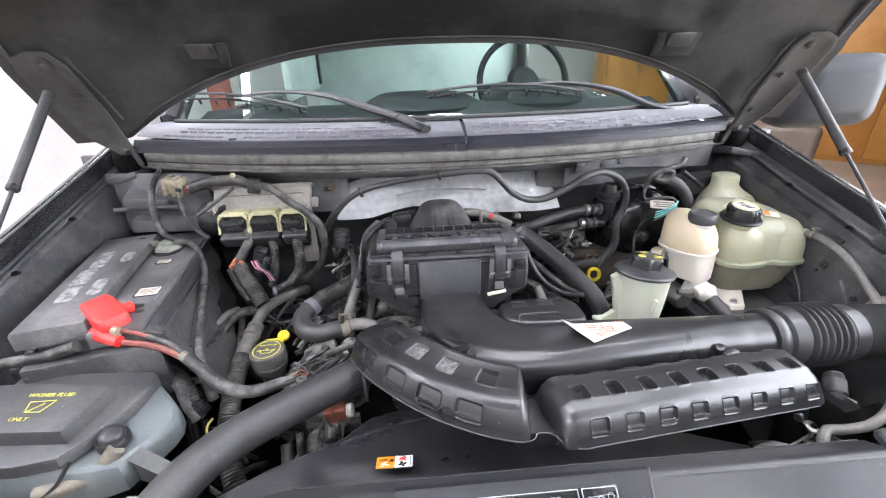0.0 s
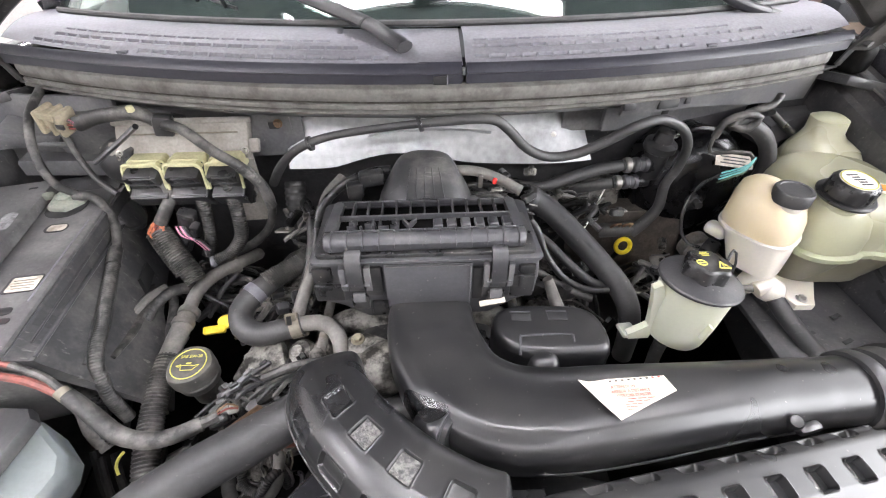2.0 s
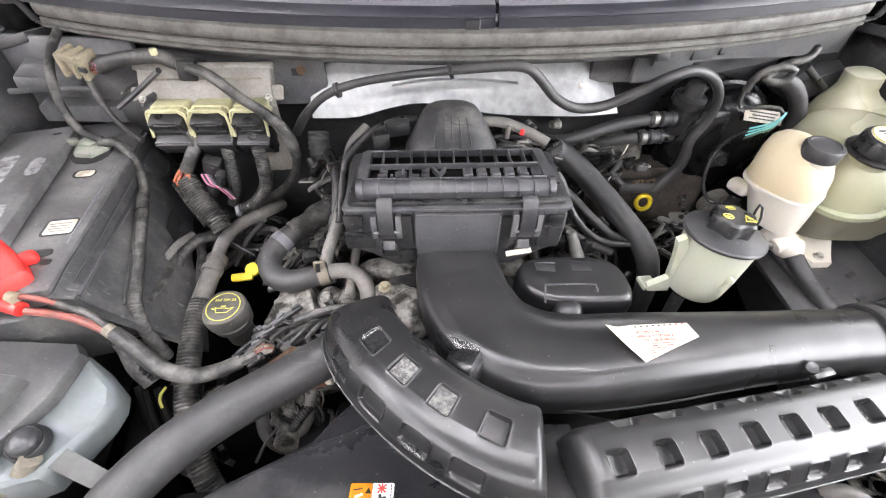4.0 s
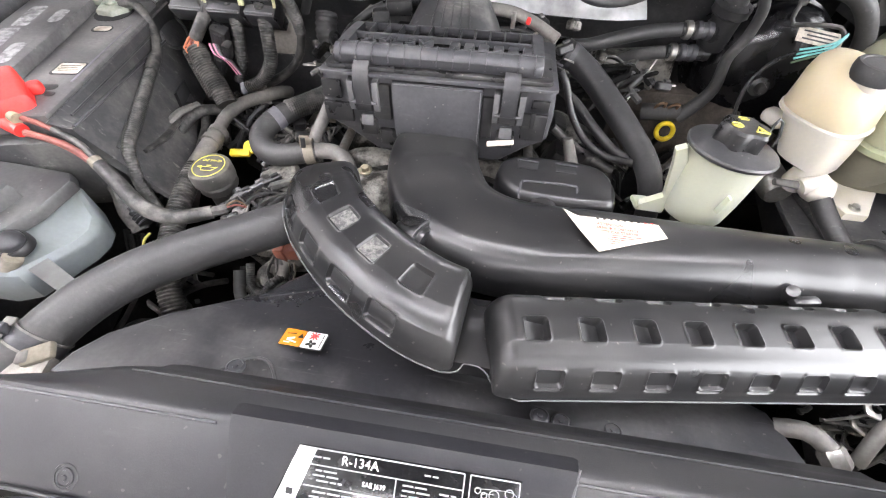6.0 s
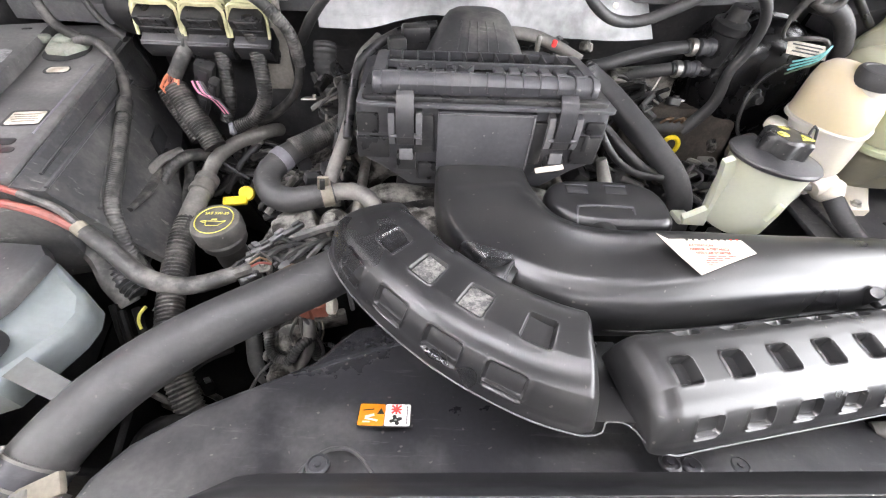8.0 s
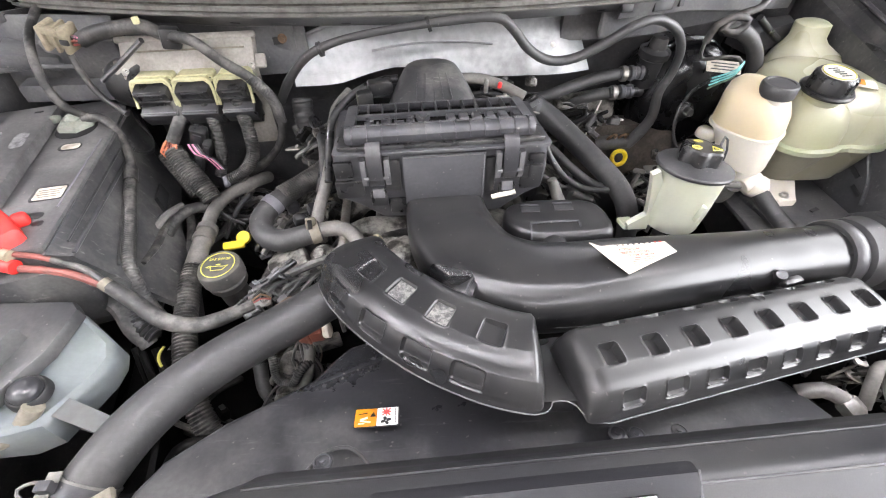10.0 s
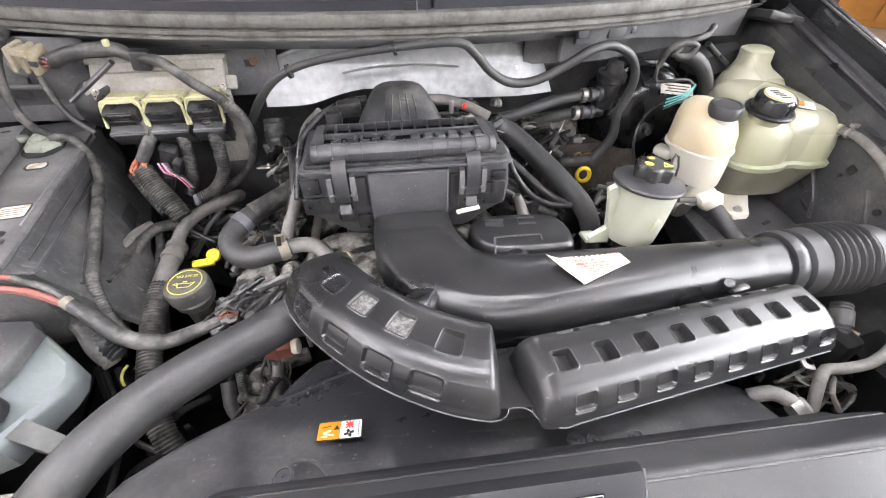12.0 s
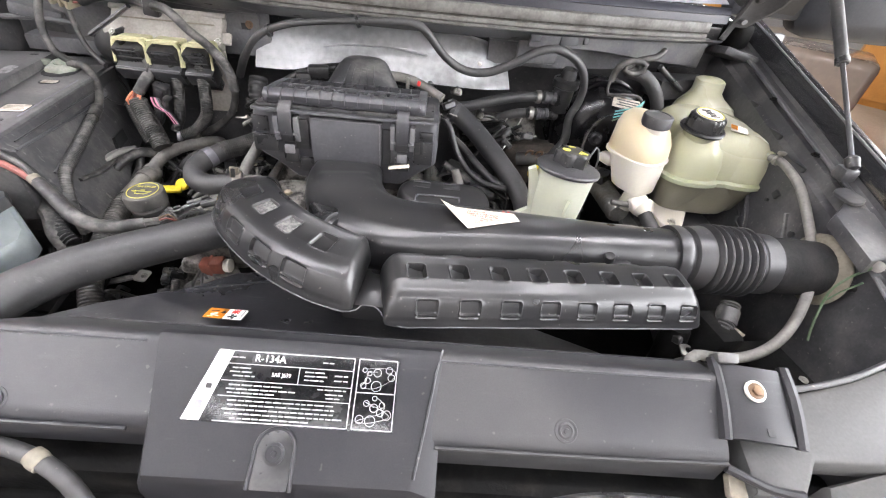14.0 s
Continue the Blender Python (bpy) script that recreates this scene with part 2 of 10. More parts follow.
M["cream_label"] = material("aged_paper_label", (0.80, 0.75, 0.66), 0.6, tint=(0.7, 0.62, 0.5), mix=0.5, scale=40, bump=0)
M["tag"] = material("cream_warning_tag", (0.60, 0.55, 0.46), 0.55, tint=(0.50, 0.44, 0.35), mix=0.5, scale=40, bump=0)
M["foam"] = material("matt_black_foam", (0.014, 0.014, 0.015), 0.75, tint=(0.05, 0.048, 0.045), mix=0.5, scale=22, bump=0.3, spec=0.2)
M["orange"] = material("orange_label", (0.62, 0.21, 0.008), 0.45, bump=0)
M["label_black"] = material("glossy_black_label", (0.006, 0.006, 0.007), 0.16, tint=(0.03, 0.03, 0.03), mix=0.4, scale=30, bump=0, spec=0.35)
M["pale_ink"] = material("grey_white_print", (0.30, 0.30, 0.30), 0.5, bump=0)
# also laid flat over slots, holes and recesses, painting the shade inside them
M["ink_and_holes"] = material("black_print_and_hole_shade", (0.015, 0.015, 0.016), 0.5, bump=0)
M["red_ink"] = material("red_print", (0.62, 0.05, 0.04), 0.5, bump=0)
M["brown"] = material("brown_connector_plastic", (0.22, 0.07, 0.045), 0.45, tint=(0.13, 0.05, 0.035), mix=0.5, scale=40)
M["tan"] = material("dusty_tan_plastic", (0.27, 0.235, 0.165), 0.6, tint=(0.17, 0.145, 0.10), mix=0.6, scale=40)
M["copper"] = material("crusty_copper", (0.20, 0.125, 0.075), 0.55, metal=0.4, tint=(0.10, 0.07, 0.045), mix=0.6, scale=60)
M["pipe_grey"] = material("dusty_grey_pipe", (0.14, 0.134, 0.124), 0.52, tint=(0.25, 0.238, 0.215), mix=0.6, scale=30, bump=0.2)
M["mat"] = material("dirty_insulation", (0.05, 0.042, 0.034), 0.85, tint=(0.12, 0.10, 0.085), mix=0.7, scale=45, bump=0.6)
M["grommet"] = material("aged_grommet", (0.20, 0.18, 0.14), 0.7, tint=(0.12, 0.11, 0.09), mix=0.6, scale=30)
M["header"] = material("dusty_grey_header_plastic", (0.055, 0.055, 0.054), 0.55, tint=(0.09, 0.088, 0.083), mix=0.6, scale=9, bump=0.12, fine=260, spec=0.3)
M["bay_paint"] = material("dusty_grey_bay_paint", (0.085, 0.085, 0.090), 0.45, tint=(0.19, 0.185, 0.175), mix=0.6, scale=14, bump=0.08, detail=10, rough_var=0.25, scuffs=0.25, specks=0.3)
M["shield"] = material("dusty_scuffed_shield_plastic", (0.040, 0.040, 0.042), 0.40, tint=(0.22, 0.212, 0.198), mix=0.62, scale=13, bump=0.08, rough_var=0.25, detail=10, lo=0.46, hi=0.70, dust_shade=0.4, scuffs=0.55)
M["corroded"] = material("corroded_terminal", (0.26, 0.265, 0.225), 0.7, tint=(0.13, 0.175, 0.14), mix=0.7, scale=50, bump=0.5)
M["battery"] = material("scuffed_battery_case", (0.040, 0.040, 0.042), 0.42, tint=(0.16, 0.156, 0.15), mix=0.55, scale=10, bump=0.10, detail=9, lo=0.44, hi=0.74, specks=0.4)
M["dash"] = material("dark_dashboard", (0.008, 0.008, 0.009), 0.7, spec=0.2)
M["cabin"] = material("grey_green_cabin_trim", (0.55, 0.60, 0.57), 0.7, tint=(0.24, 0.29, 0.27), mix=0.5, scale=3)
M["floor"] = material("tan_concrete_floor", (0.42, 0.36, 0.28), 0.4, tint=(0.34, 0.29, 0.22), mix=0.6, scale=1.3, fine=40, bump=0.1)
M["white_wall"] = material("white_painted_block", (0.80, 0.79, 0.785), 0.6, tint=(0.70, 0.69, 0.68), mix=0.5, scale=1.5, fine=60, bump=0.1)
M["wall"] = material("grey_white_painted_block", (0.42, 0.415, 0.41), 0.6, tint=(0.34, 0.335, 0.33), mix=0.5, scale=1.5, fine=60, bump=0.2)
M["fixture"] = material("white_fixture_enamel", (0.7, 0.7, 0.7), 0.5)
M["ceiling"] = material("dark_workshop_ceiling", (0.06, 0.06, 0.062), 0.8, tint=(0.09, 0.09, 0.09), mix=0.4, scale=1.0)
M["wood"] = material("orange_wood_panel", (0.55, 0.26, 0.06), 0.4, tint=(0.42, 0.18, 0.04), mix=0.7, scale=4)
M["rust_red"] = material("red_painted_post", (0.22, 0.06, 0.045), 0.5)
M["signal_red"] = material("red_tool_chest", (0.65, 0.04, 0.03), 0.35)
M["wrap"] = material("brown_wrapped_goods", (0.10, 0.075, 0.06), 0.16, tint=(0.16, 0.13, 0.105), mix=0.5, scale=2.5, bump=0.9, fine=9)
M["tube_light"] = material("lit_fluorescent_tube", (0.9, 0.9, 0.9), 0.5, glow=(1.0, 0.975, 1.02, TUBE_POWER), bump=0)


def glass(name, tint, rough=0.0):
    m = bpy.data.materials.new(name)
    m.use_nodes = True
    b = m.node_tree.nodes["Principled BSDF"]
    b.inputs["Base Color"].default_value = (*tint, 1)
    b.inputs["Transmission Weight"].default_value = 1.0
    b.inputs["Roughness"].default_value = rough
    b.inputs["IOR"].default_value = 1.45
    return m


M["glass"] = glass("green_windscreen_glass", (0.72, 0.90, 0.84))


# ---- building blocks ----
class Shape:
    """Vertices and faces of one part."""

    def __init__(self):
        self.v, self.f = [], []

    def add(self, verts, faces):
        k = len(self.v)
        self.v += [tuple(p) for p in verts]
        self.f += [tuple(i + k for i in f) for f in faces]
        return self

    def move(self, m):
        self.v = [tuple(m @ Vector(p)) for p in self.v]
        return self

    def join(self, other):
        return self.add(other.v, other.f)


def spline(pts, step=0.012):
    """A smooth line through the points, in even steps."""
    p = [Vector(q) for q in pts]
    if len(p) < 3:
        n = max(2, int((p[1] - p[0]).length / step) + 1)
        return [p[0].lerp(p[1], i / (n - 1)) for i in range(n)]
    e = [p[0] * 2 - p[1]] + p + [p[-1] * 2 - p[-2]]
    out = []
    for i in range(1, len(e) - 2):
        a, b, c, d = e[i - 1:i + 3]
        n = max(2, int((c - b).length / step))
        for k in range(n):
            t = k / n
            out.append(0.5 * (2 * b + (c - a) * t + (2 * a - 5 * b + 4 * c - d) * t * t + (3 * b - a - 3 * c + d) * t ** 3))
    return out + [p[-1]]


def frames(line, up=(0, 0, 1)):
    """Tangent, side and normal along a line, turned as little as possible."""
    out, side = [], None
    for i, p in enumerate(line):
        t = (line[min(i + 1, len(line) - 1)] - line[max(i - 1, 0)]).normalized()
        if side is None:
            u = Vector(up)
            side = t.cross(u) if abs(t.dot(u)) < 0.95 else t.cross(Vector((1, 0, 0)))
        side = (side - t * side.dot(t)).normalized()
        out.append((t, side, side.cross(t)))
    return out


def rings(loops, caps=True, closed=True):
    """A skin over equal loops of points."""
    s, n = Shape(), len(loops[0])
    v = [p for l in loops for p in l]
    f = []
    for i in range(len(loops) - 1):
        for j in range(n if closed else n - 1):
            k = (j + 1) % n
            f.append((i * n + j, i * n + k, (i + 1) * n + k, (i + 1) * n + j))
    if caps:
        f.append(tuple(range(n - 1, -1, -1)))
        f.append(tuple((len(loops) - 1) * n + j for j in range(n)))
    return s.add(v, f)


def tube(pts, r, n=12, step=0.012, pitch=0.0, depth=0.0, flat=1.0, caps=True):
    """A round pipe along the points. r: radius, or a list of radii at the points. pitch, depth: corrugation."""
    if pitch:
        step = pitch / 4
    line = spline(pts, step)
    fr = frames(line)
    loops = []
    for i, (p, (t, a, b)) in enumerate(zip(line, fr)):
        u = i / (len(line) - 1)
        if isinstance(r, (list, tuple)):
            x = u * (len(r) - 1)
            k = min(int(x), len(r) - 2)
            rad = r[k] + (r[k + 1] - r[k]) * (x - k)
        else:
            rad = r
        if pitch and (i % 4) in (0, 1):
            rad -= depth
        loops.append([p + (a * math.cos(w) + b * math.sin(w) * flat) * rad for w in (math.tau * j / n for j in range(n))])
    return rings(loops, caps)


def lathe(profile, at=(0, 0, 0), axis=(0, 0, 1), n=24):
    """A turned body: (radius, height) pairs about an axis."""
    q = Vector((0, 0, 1)).rotation_difference(Vector(axis))
    return rings([[q @ Vector((r * math.cos(w), r * math.sin(w), h)) + Vector(at) for w in (math.tau * j / n for j in range(n))] for r, h in profile])


def box(size, at=(0, 0, 0), turn=(0, 0, 0), bevel=0.003, seg=2):
    """A block with eased edges."""
    bm = bmesh.new()
    bmesh.ops.create_cube(bm, size=1.0)
    bmesh.ops.scale(bm, vec=size, verts=bm.verts)
    if bevel:
        bmesh.ops.bevel(bm, geom=bm.edges[:], offset=min(bevel, min(size) * 0.45), segments=seg, affect="EDGES", profile=0.5)
    m = pose(*at, *turn)
    bm.verts.ensure_lookup_table()
    s = Shape().add([m @ v.co for v in bm.verts], [[v.index for v in f.verts] for f in bm.faces])
    bm.free()
    return s


def slab(outline, z0, z1, edge=0.004, m=None):
    """A plate of any outline (counter-clockwise) with an eased top edge. z0 and z1 may be functions of x, y."""
    c = Vector((sum(p[0] for p in outline) / len(outline), sum(p[1] for p in outline) / len(outline)))
    lo = z0 if callable(z0) else (lambda x, y: z0)
    hi = z1 if callable(z1) else (lambda x, y: z1)
    n = len(outline)

    def inset(d):
        res = []
        for i in range(n):
            a, b, d2 = (Vector(outline[j % n]) for j in (i - 1, i, i + 1))
            e1, e2 = (b - a).normalized(), (d2 - b).normalized()
            nn = Vector((-(e1.y + e2.y), e1.x + e2.x))
            nn = nn.normalized() if nn.length > 1e-6 else Vector((-e1.y, e1.x))
            k = max(0.4, nn.dot(Vector((-e1.y, e1.x))))
            res.append(b + nn * d / k)
        return res
    loops = []
    for d, drop, low in ((0, 0, True), (0, edge, False), (edge * 0.3, edge * 0.3, False), (edge, 0, False)):
        loops.append([Vector((p.x, p.y, lo(p.x, p.y) if low else hi(p.x, p.y) - drop)) for p in inset(d)])
    s = rings(loops)
    return s.move(m) if m else s


def round_rect(w, h, r, seg=4):
    """A rounded rectangle's outline, counter-clockwise."""
    r = min(r, w * 0.499, h * 0.499)
    pts = []
    for cx, cy, a0 in ((w / 2 - r, h / 2 - r, 0), (-w / 2 + r, h / 2 - r, 90), (-w / 2 + r, -h / 2 + r, 180), (w / 2 - r, -h / 2 + r, 270)):
        for k in range(seg + 1):
            a = radians(a0 + 90 * k / seg)
            pts.append((cx + r * math.cos(a), cy + r * math.sin(a)))
    return pts


def resample(line, marks):
    """Points of a line at the given lengths along it, with their directions."""
    run = [0.0]
    for a, b in zip(line, line[1:]):
        run.append(run[-1] + (b - a).length)
    out = []
    for d in marks:
        i = max(0, min(len(run) - 2, int(np.searchsorted(run, d)) - 1))
        u = (d - run[i]) / max(1e-9, run[i + 1] - run[i])
        t = (line[min(len(line) - 1, i + 2)] - line[max(0, i - 1)]).normalized()
        out.append((line[i].lerp(line[i + 1], u), t))
    return out


def length_of(line):
    return sum((b - a).length for a, b in zip(line, line[1:]))


def pressed(s, v, pockets):
    """How far the surface is pressed in at (s, v): sharp-edged pockets with a fine raised rim."""
    dep = 0.0
    for s0, v0, hs, hv, depth, ramp, rim in pockets:
        dx, dy = abs(s - s0) - hs + 0.003, abs(v - v0) - hv + 0.003
        sd = math.hypot(max(dx, 0), max(dy, 0)) + min(max(dx, dy), 0) - 0.003
        if sd < 0.004:
            k = min(1.0, max(0.0, (0.0003 - sd) / 0.0016))
            slope = 1.0 - ramp + ramp * min(1.0, max(0.0, (s - s0 + hs) / (1.5 * hs)))
            dep += depth * k * slope - rim * max(0.0, 1 - abs(sd - 0.0012) / 0.0016)
    return dep


def shell(path, profile, pockets=(), step=0.004, round_end=0.02, low=0.12, narrow=0.82):
    """A moulded cover: a profile (across, up) drawn along a path, rounded at its ends, with pockets pressed into it.
    pockets: (along, round the profile, half length, half width, depth, ramp, rim) in metres."""
    line = spline(path, 0.006)
    total = length_of(line)
    prof = [Vector((a, h, 0)) for a, h in profile]
    round_len = length_of(prof)
    sm = {total * k / int(total / step) for k in range(int(total / step) + 1)}
    vm = {round_len * k / int(round_len / step) for k in range(int(round_len / step) + 1)}
    for s0, v0, hs, hv, *_ in pockets:
        for e in (-0.0026, -0.0014, 0.0002, 0.0012, 0.0026):
            sm |= {s0 - hs - e, s0 + hs + e}
            vm |= {v0 - hv - e, v0 + hv + e}
    sm |= {round_end * k for k in (0.03, 0.1, 0.2, 0.35, 0.55, 0.8)} | {total - round_end * k for k in (0.03, 0.1, 0.2, 0.35, 0.55, 0.8)}

    def thin(marks, top):
        out = []
        for m in sorted(m for m in marks if 0 <= m <= top):
            if not out or m - out[-1] > 0.0005:
                out.append(m)
        return out
    sm, vm = thin(sm, total), thin(vm, round_len)
    loops = []
    ring = resample(prof, vm)
    for d, (p, t) in zip(sm, resample(line, sm)):
        side = Vector((-t.y, t.x, 0)).normalized()
        nrm = t.cross(side).normalized()
        k = 1.0
        for dist in (d, total - d):
            if dist < round_end:
                k = min(k, math.sqrt(max(0, 1 - (1 - dist / round_end) ** 2)))
        loop = []
        for v, (q, w) in zip(vm, ring):
            dep = pressed(d, v, pockets)
            a, h = q.x + w.y * dep, q.y - w.x * dep
            h = h if h < 0.005 else 0.005 + (h - 0.005) * (low + (1 - low) * k)
            loop.append(p + side * a * (narrow + (1 - narrow) * k) + nrm * h)
        loops.append(loop)
    return rings(loops)


def letters(text, size, m, depth=0.0006, wide=1.0):
    """Raised lettering in the built-in font, centred at m."""
    cu = bpy.data.curves.new("lettering", "FONT")
    cu.body, cu.size, cu.extrude, cu.align_x, cu.align_y = text, size, depth, "CENTER", "CENTER"
    cu.resolution_u = 2
    ob = bpy.data.objects.new("lettering", cu)
    me = bpy.data.meshes.new_from_object(ob)
    s = Shape().add([m @ Vector((v.co.x * wide, v.co.y, v.co.z)) for v in me.vertices], [tuple(p.vertices) for p in me.polygons])
    bpy.data.objects.remove(ob)
    bpy.data.curves.remove(cu)
    bpy.data.meshes.remove(me)
    return s


def mesh(name, shape, mat, smooth=38):
    me = bpy.data.meshes.new(name)
    me.from_pydata(shape.v, [], shape.f)
    me.validate()
    bm = bmesh.new()
    bm.from_mesh(me)
    bmesh.ops.recalc_face_normals(bm, faces=bm.faces)
    bm.to_mesh(me)
    bm.free()
    me.polygons.foreach_set("use_smooth", [True] * len(me.polygons))
    me.set_sharp_from_angle(angle=radians(smooth))
    me.materials.append(M[mat] if isinstance(mat, str) else mat)
    return me


def part(name, shape, mat, parent, label="", smooth=38):
    """One mesh part under a thing or under a part."""
    ob = new(name, mesh(name, shape, mat, smooth))
    ob.parent = parent
    base = parent.location if parent.type == "EMPTY" else Vector((0, 0, 0))
    ob.matrix_parent_inverse = Matrix.Translation(-base)
    return tagged(ob, label)


def thing(name, at, label, category, group="", kind=""):
    """An empty at a thing's base, to which its parts belong."""
    ob = new(name)
    ob.empty_display_size = 0.02
    ob.location = at
    return tagged(ob, label, category, group, kind)


def solid(name, shape, mat, label, category, group="", kind="", smooth=38):
    """A thing of one mesh."""
    return tagged(new(name, mesh(name, shape, mat, smooth)), label, category, group, kind)


def bolt(at, axis=(0, 0, 1), r=0.007, h=0.006, n=6):
    s = lathe([(r * 1.5, 0), (r * 1.5, h * 0.25), (r, h * 0.3)], at, axis, 14)
    return s.join(lathe([(r, h * 0.25), (r, h * 0.9), (r * 0.85, h), (0.0005, h)], at, axis, n))


def clamp_band(at, axis, r, w=0.012, t=0.0015):
    """A hose clamp: a band with its tightening lug."""
    s = lathe([(r, -w / 2), (r + t, -w / 2), (r + t, w / 2), (r, w / 2)], at, axis, 20)
    q = Vector((0, 0, 1)).rotation_difference(Vector(axis))
    lug = q @ Vector((0, r + 0.006, 0)) + Vector(at)
    return s.join(box((0.016, 0.012, w), lug, bevel=0.002))


XC = 0.097  # the truck's middle line

# ---- the workshop ----
def room():
    solid("floor", box((18, 20, 0.2), (1, 2, -0.1), bevel=0), "floor", "tan sealed concrete workshop floor", "floor", kind="structure")
    solid("wall_left", box((0.2, 20, 4.2), (-4.1, 2, 2.1), bevel=0), "white_wall", "white painted block wall of the workshop", "wall", kind="structure")
    side = box((0.2, 8, 4.2), (8.6, 7.1, 2.1), bevel=0)
    solid("wall_right", side, "wall", "white painted block wall of the workshop", "wall", kind="structure")
    # wall beside the truck; unseen opening added for bright sky from the right
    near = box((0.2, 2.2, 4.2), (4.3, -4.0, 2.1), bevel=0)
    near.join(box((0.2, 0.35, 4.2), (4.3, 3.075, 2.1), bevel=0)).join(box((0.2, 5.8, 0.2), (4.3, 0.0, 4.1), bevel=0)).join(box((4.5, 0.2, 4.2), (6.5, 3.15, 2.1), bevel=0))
    solid("wall_opening", near, "wall", "white block wall with an unseen opening to the bright sky", "wall", kind="structure")
    solid("wall_back", box((12.5, 0.2, 4.2), (2.25, 11.1, 2.1), bevel=0), "wall", "white painted block wall of the workshop", "wall", kind="structure")
    solid("wall_front", box((8.6, 0.2, 4.2), (0.2, -5.1, 2.1), bevel=0), "wall", "white painted block wall of the workshop", "wall", kind="structure")
    roof = box((12.4, 20, 0.2), (-1.8, 2, 4.3), bevel=0).join(box((5.6, 8.9, 0.2), (7.2, 7.55, 4.3), bevel=0))
    solid("ceiling", roof, "ceiling", "dark painted workshop ceiling", "ceiling", kind="structure")


def tube_light(at, turn=0):
    t = thing("ceiling_light", (at[0], at[1], at[2]), "white fluorescent ceiling fixture, one of a mostly added set", "lamp", "workshop ceiling lights")
    m = pose(*at, 0, 0, turn)
    part("housing", box((1.46, 0.16, 0.05), (0, 0, 0.06), bevel=0.008).move(m), "fixture", t)
    part("diffuser", box((1.38, 0.13, 0.04), (0, 0, 0.015), bevel=0.012).move(m), "tube_light", t, "glowing white diffuser")
    for sx in (-0.71, 0.71):
        part("end_cap", box((0.03, 0.15, 0.05), (sx, 0, 0.015), bevel=0.005).move(m), "fixture", t)


room()
# only the y 1.87 pair is known; other fixtures are added for brightness
for lx, ly in ((-0.79, 1.87), (0.81, 1.87), (-3.2, -1.7), (-3.2, -0.1), (-0.79, -3.2), (0.81, -3.2), (-2.5, 0.6), (-2.5, 3.4), (2.5, 0.6), (2.5, 4.6), (-0.66, 5.5), (0.64, 5.5), (-2.5, -2.6), (2.3, -2.6), (-0.79, 0.2), (0.81, 0.2), (2.5, 8.2), (5.4, 8.2)):
    tube_light((lx, ly, 4.08), 0 if abs(lx) < 1 else 90)


def cupboard():
    t = thing("wooden_cupboard", (6.2, 5.4, 0), "orange varnished wooden cupboard against the workshop wall", "cupboard")
    part("carcass", box((1.6, 0.6, 2.0), (6.2, 5.4, 1.0), (0, 0, -40), 0.01), "wood", t)
    for k in (-1, 1):
        d = part("door", box((0.76, 0.03, 1.85), (0, 0, 0), bevel=0.006).move(pose(6.2, 5.4, 1.0, 0, 0, -40) @ pose(k * 0.39, -0.315, 0)), "wood", t)
        part("handle", box((0.02, 0.03, 0.14), bevel=0.006).move(pose(6.2, 5.4, 1.0, 0, 0, -40) @ pose(k * 0.06, -0.345, 0)), "steel", d)
    far = copy_thing(t, pose(5.2, 10.2, 0, 0, 0, 40))
    tagged(far, "orange varnished wooden cupboard by the far wall", "cupboard")


def tool_chest():
    t = thing("tool_chest", (5.6, 3.9, 0), "red steel tool chest on the workshop floor", "tool chest")
    m = pose(5.6, 3.9, 0, 0, 0, -40)
    part("body", box((0.7, 0.5, 0.9), (0, 0, 0.5), bevel=0.012).move(m), "signal_red", t)
    for k in range(4):
        d = part("drawer", box((0.64, 0.02, 0.18), (0, -0.26, 0.18 + k * 0.2), bevel=0.004).move(m), "signal_red", t)
        part("handle", box((0.5, 0.02, 0.02), (0, -0.28, 0.24 + k * 0.2), bevel=0.004).move(m), "steel", d)
    for sx in (-0.28, 0.28):
        for sy in (-0.2, 0.2):
            part("caster", lathe([(0.03, -0.015), (0.03, 0.015)], tuple(m @ Vector((sx, sy, 0.03))), tuple(m.to_3x3() @ Vector((1, 0, 0))), 14), "rubber", t)


def wrapped_goods():
    s = box((1.1, 0.7, 0.75), (3.9, 4.6, 0.376), (0, 0, -35), 0.08, 3)
    solid("wrapped_pallet", s, "wrap", "brown bundle wrapped in crumpled clear plastic film", "bundle")


def post():
    t = thing("steel_post", (-2.6, 6.4, 0), "red-brown painted steel post with a bright white edge strip", "post")
    part("column", box((0.22, 0.3, 4.19), (-2.6, 6.4, 2.097), bevel=0.01), "rust_red", t)
    part("base_plate", box((0.4, 0.5, 0.02), (-2.6, 6.4, 0.012), bevel=0.003), "rust_red", t)


cupboard(), tool_chest(), wrapped_goods(), post()


# ---- the truck's body ----
def fender_z(y):
    return 1.336 - 0.238 * (1.29 - y)


def along_y(side, profile, y0=0.30, y1=1.32, n=26, bend=0.0):
    loops = []
    for i in range(n):
        y = y0 + (y1 - y0) * i / (n - 1)
        z = fender_z(y)
        loops.append([Vector((XC + side * (d - bend * max(0, 0.7 - y) ** 2), y, z + h)) for d, h in profile])
    return rings(loops, caps=True)


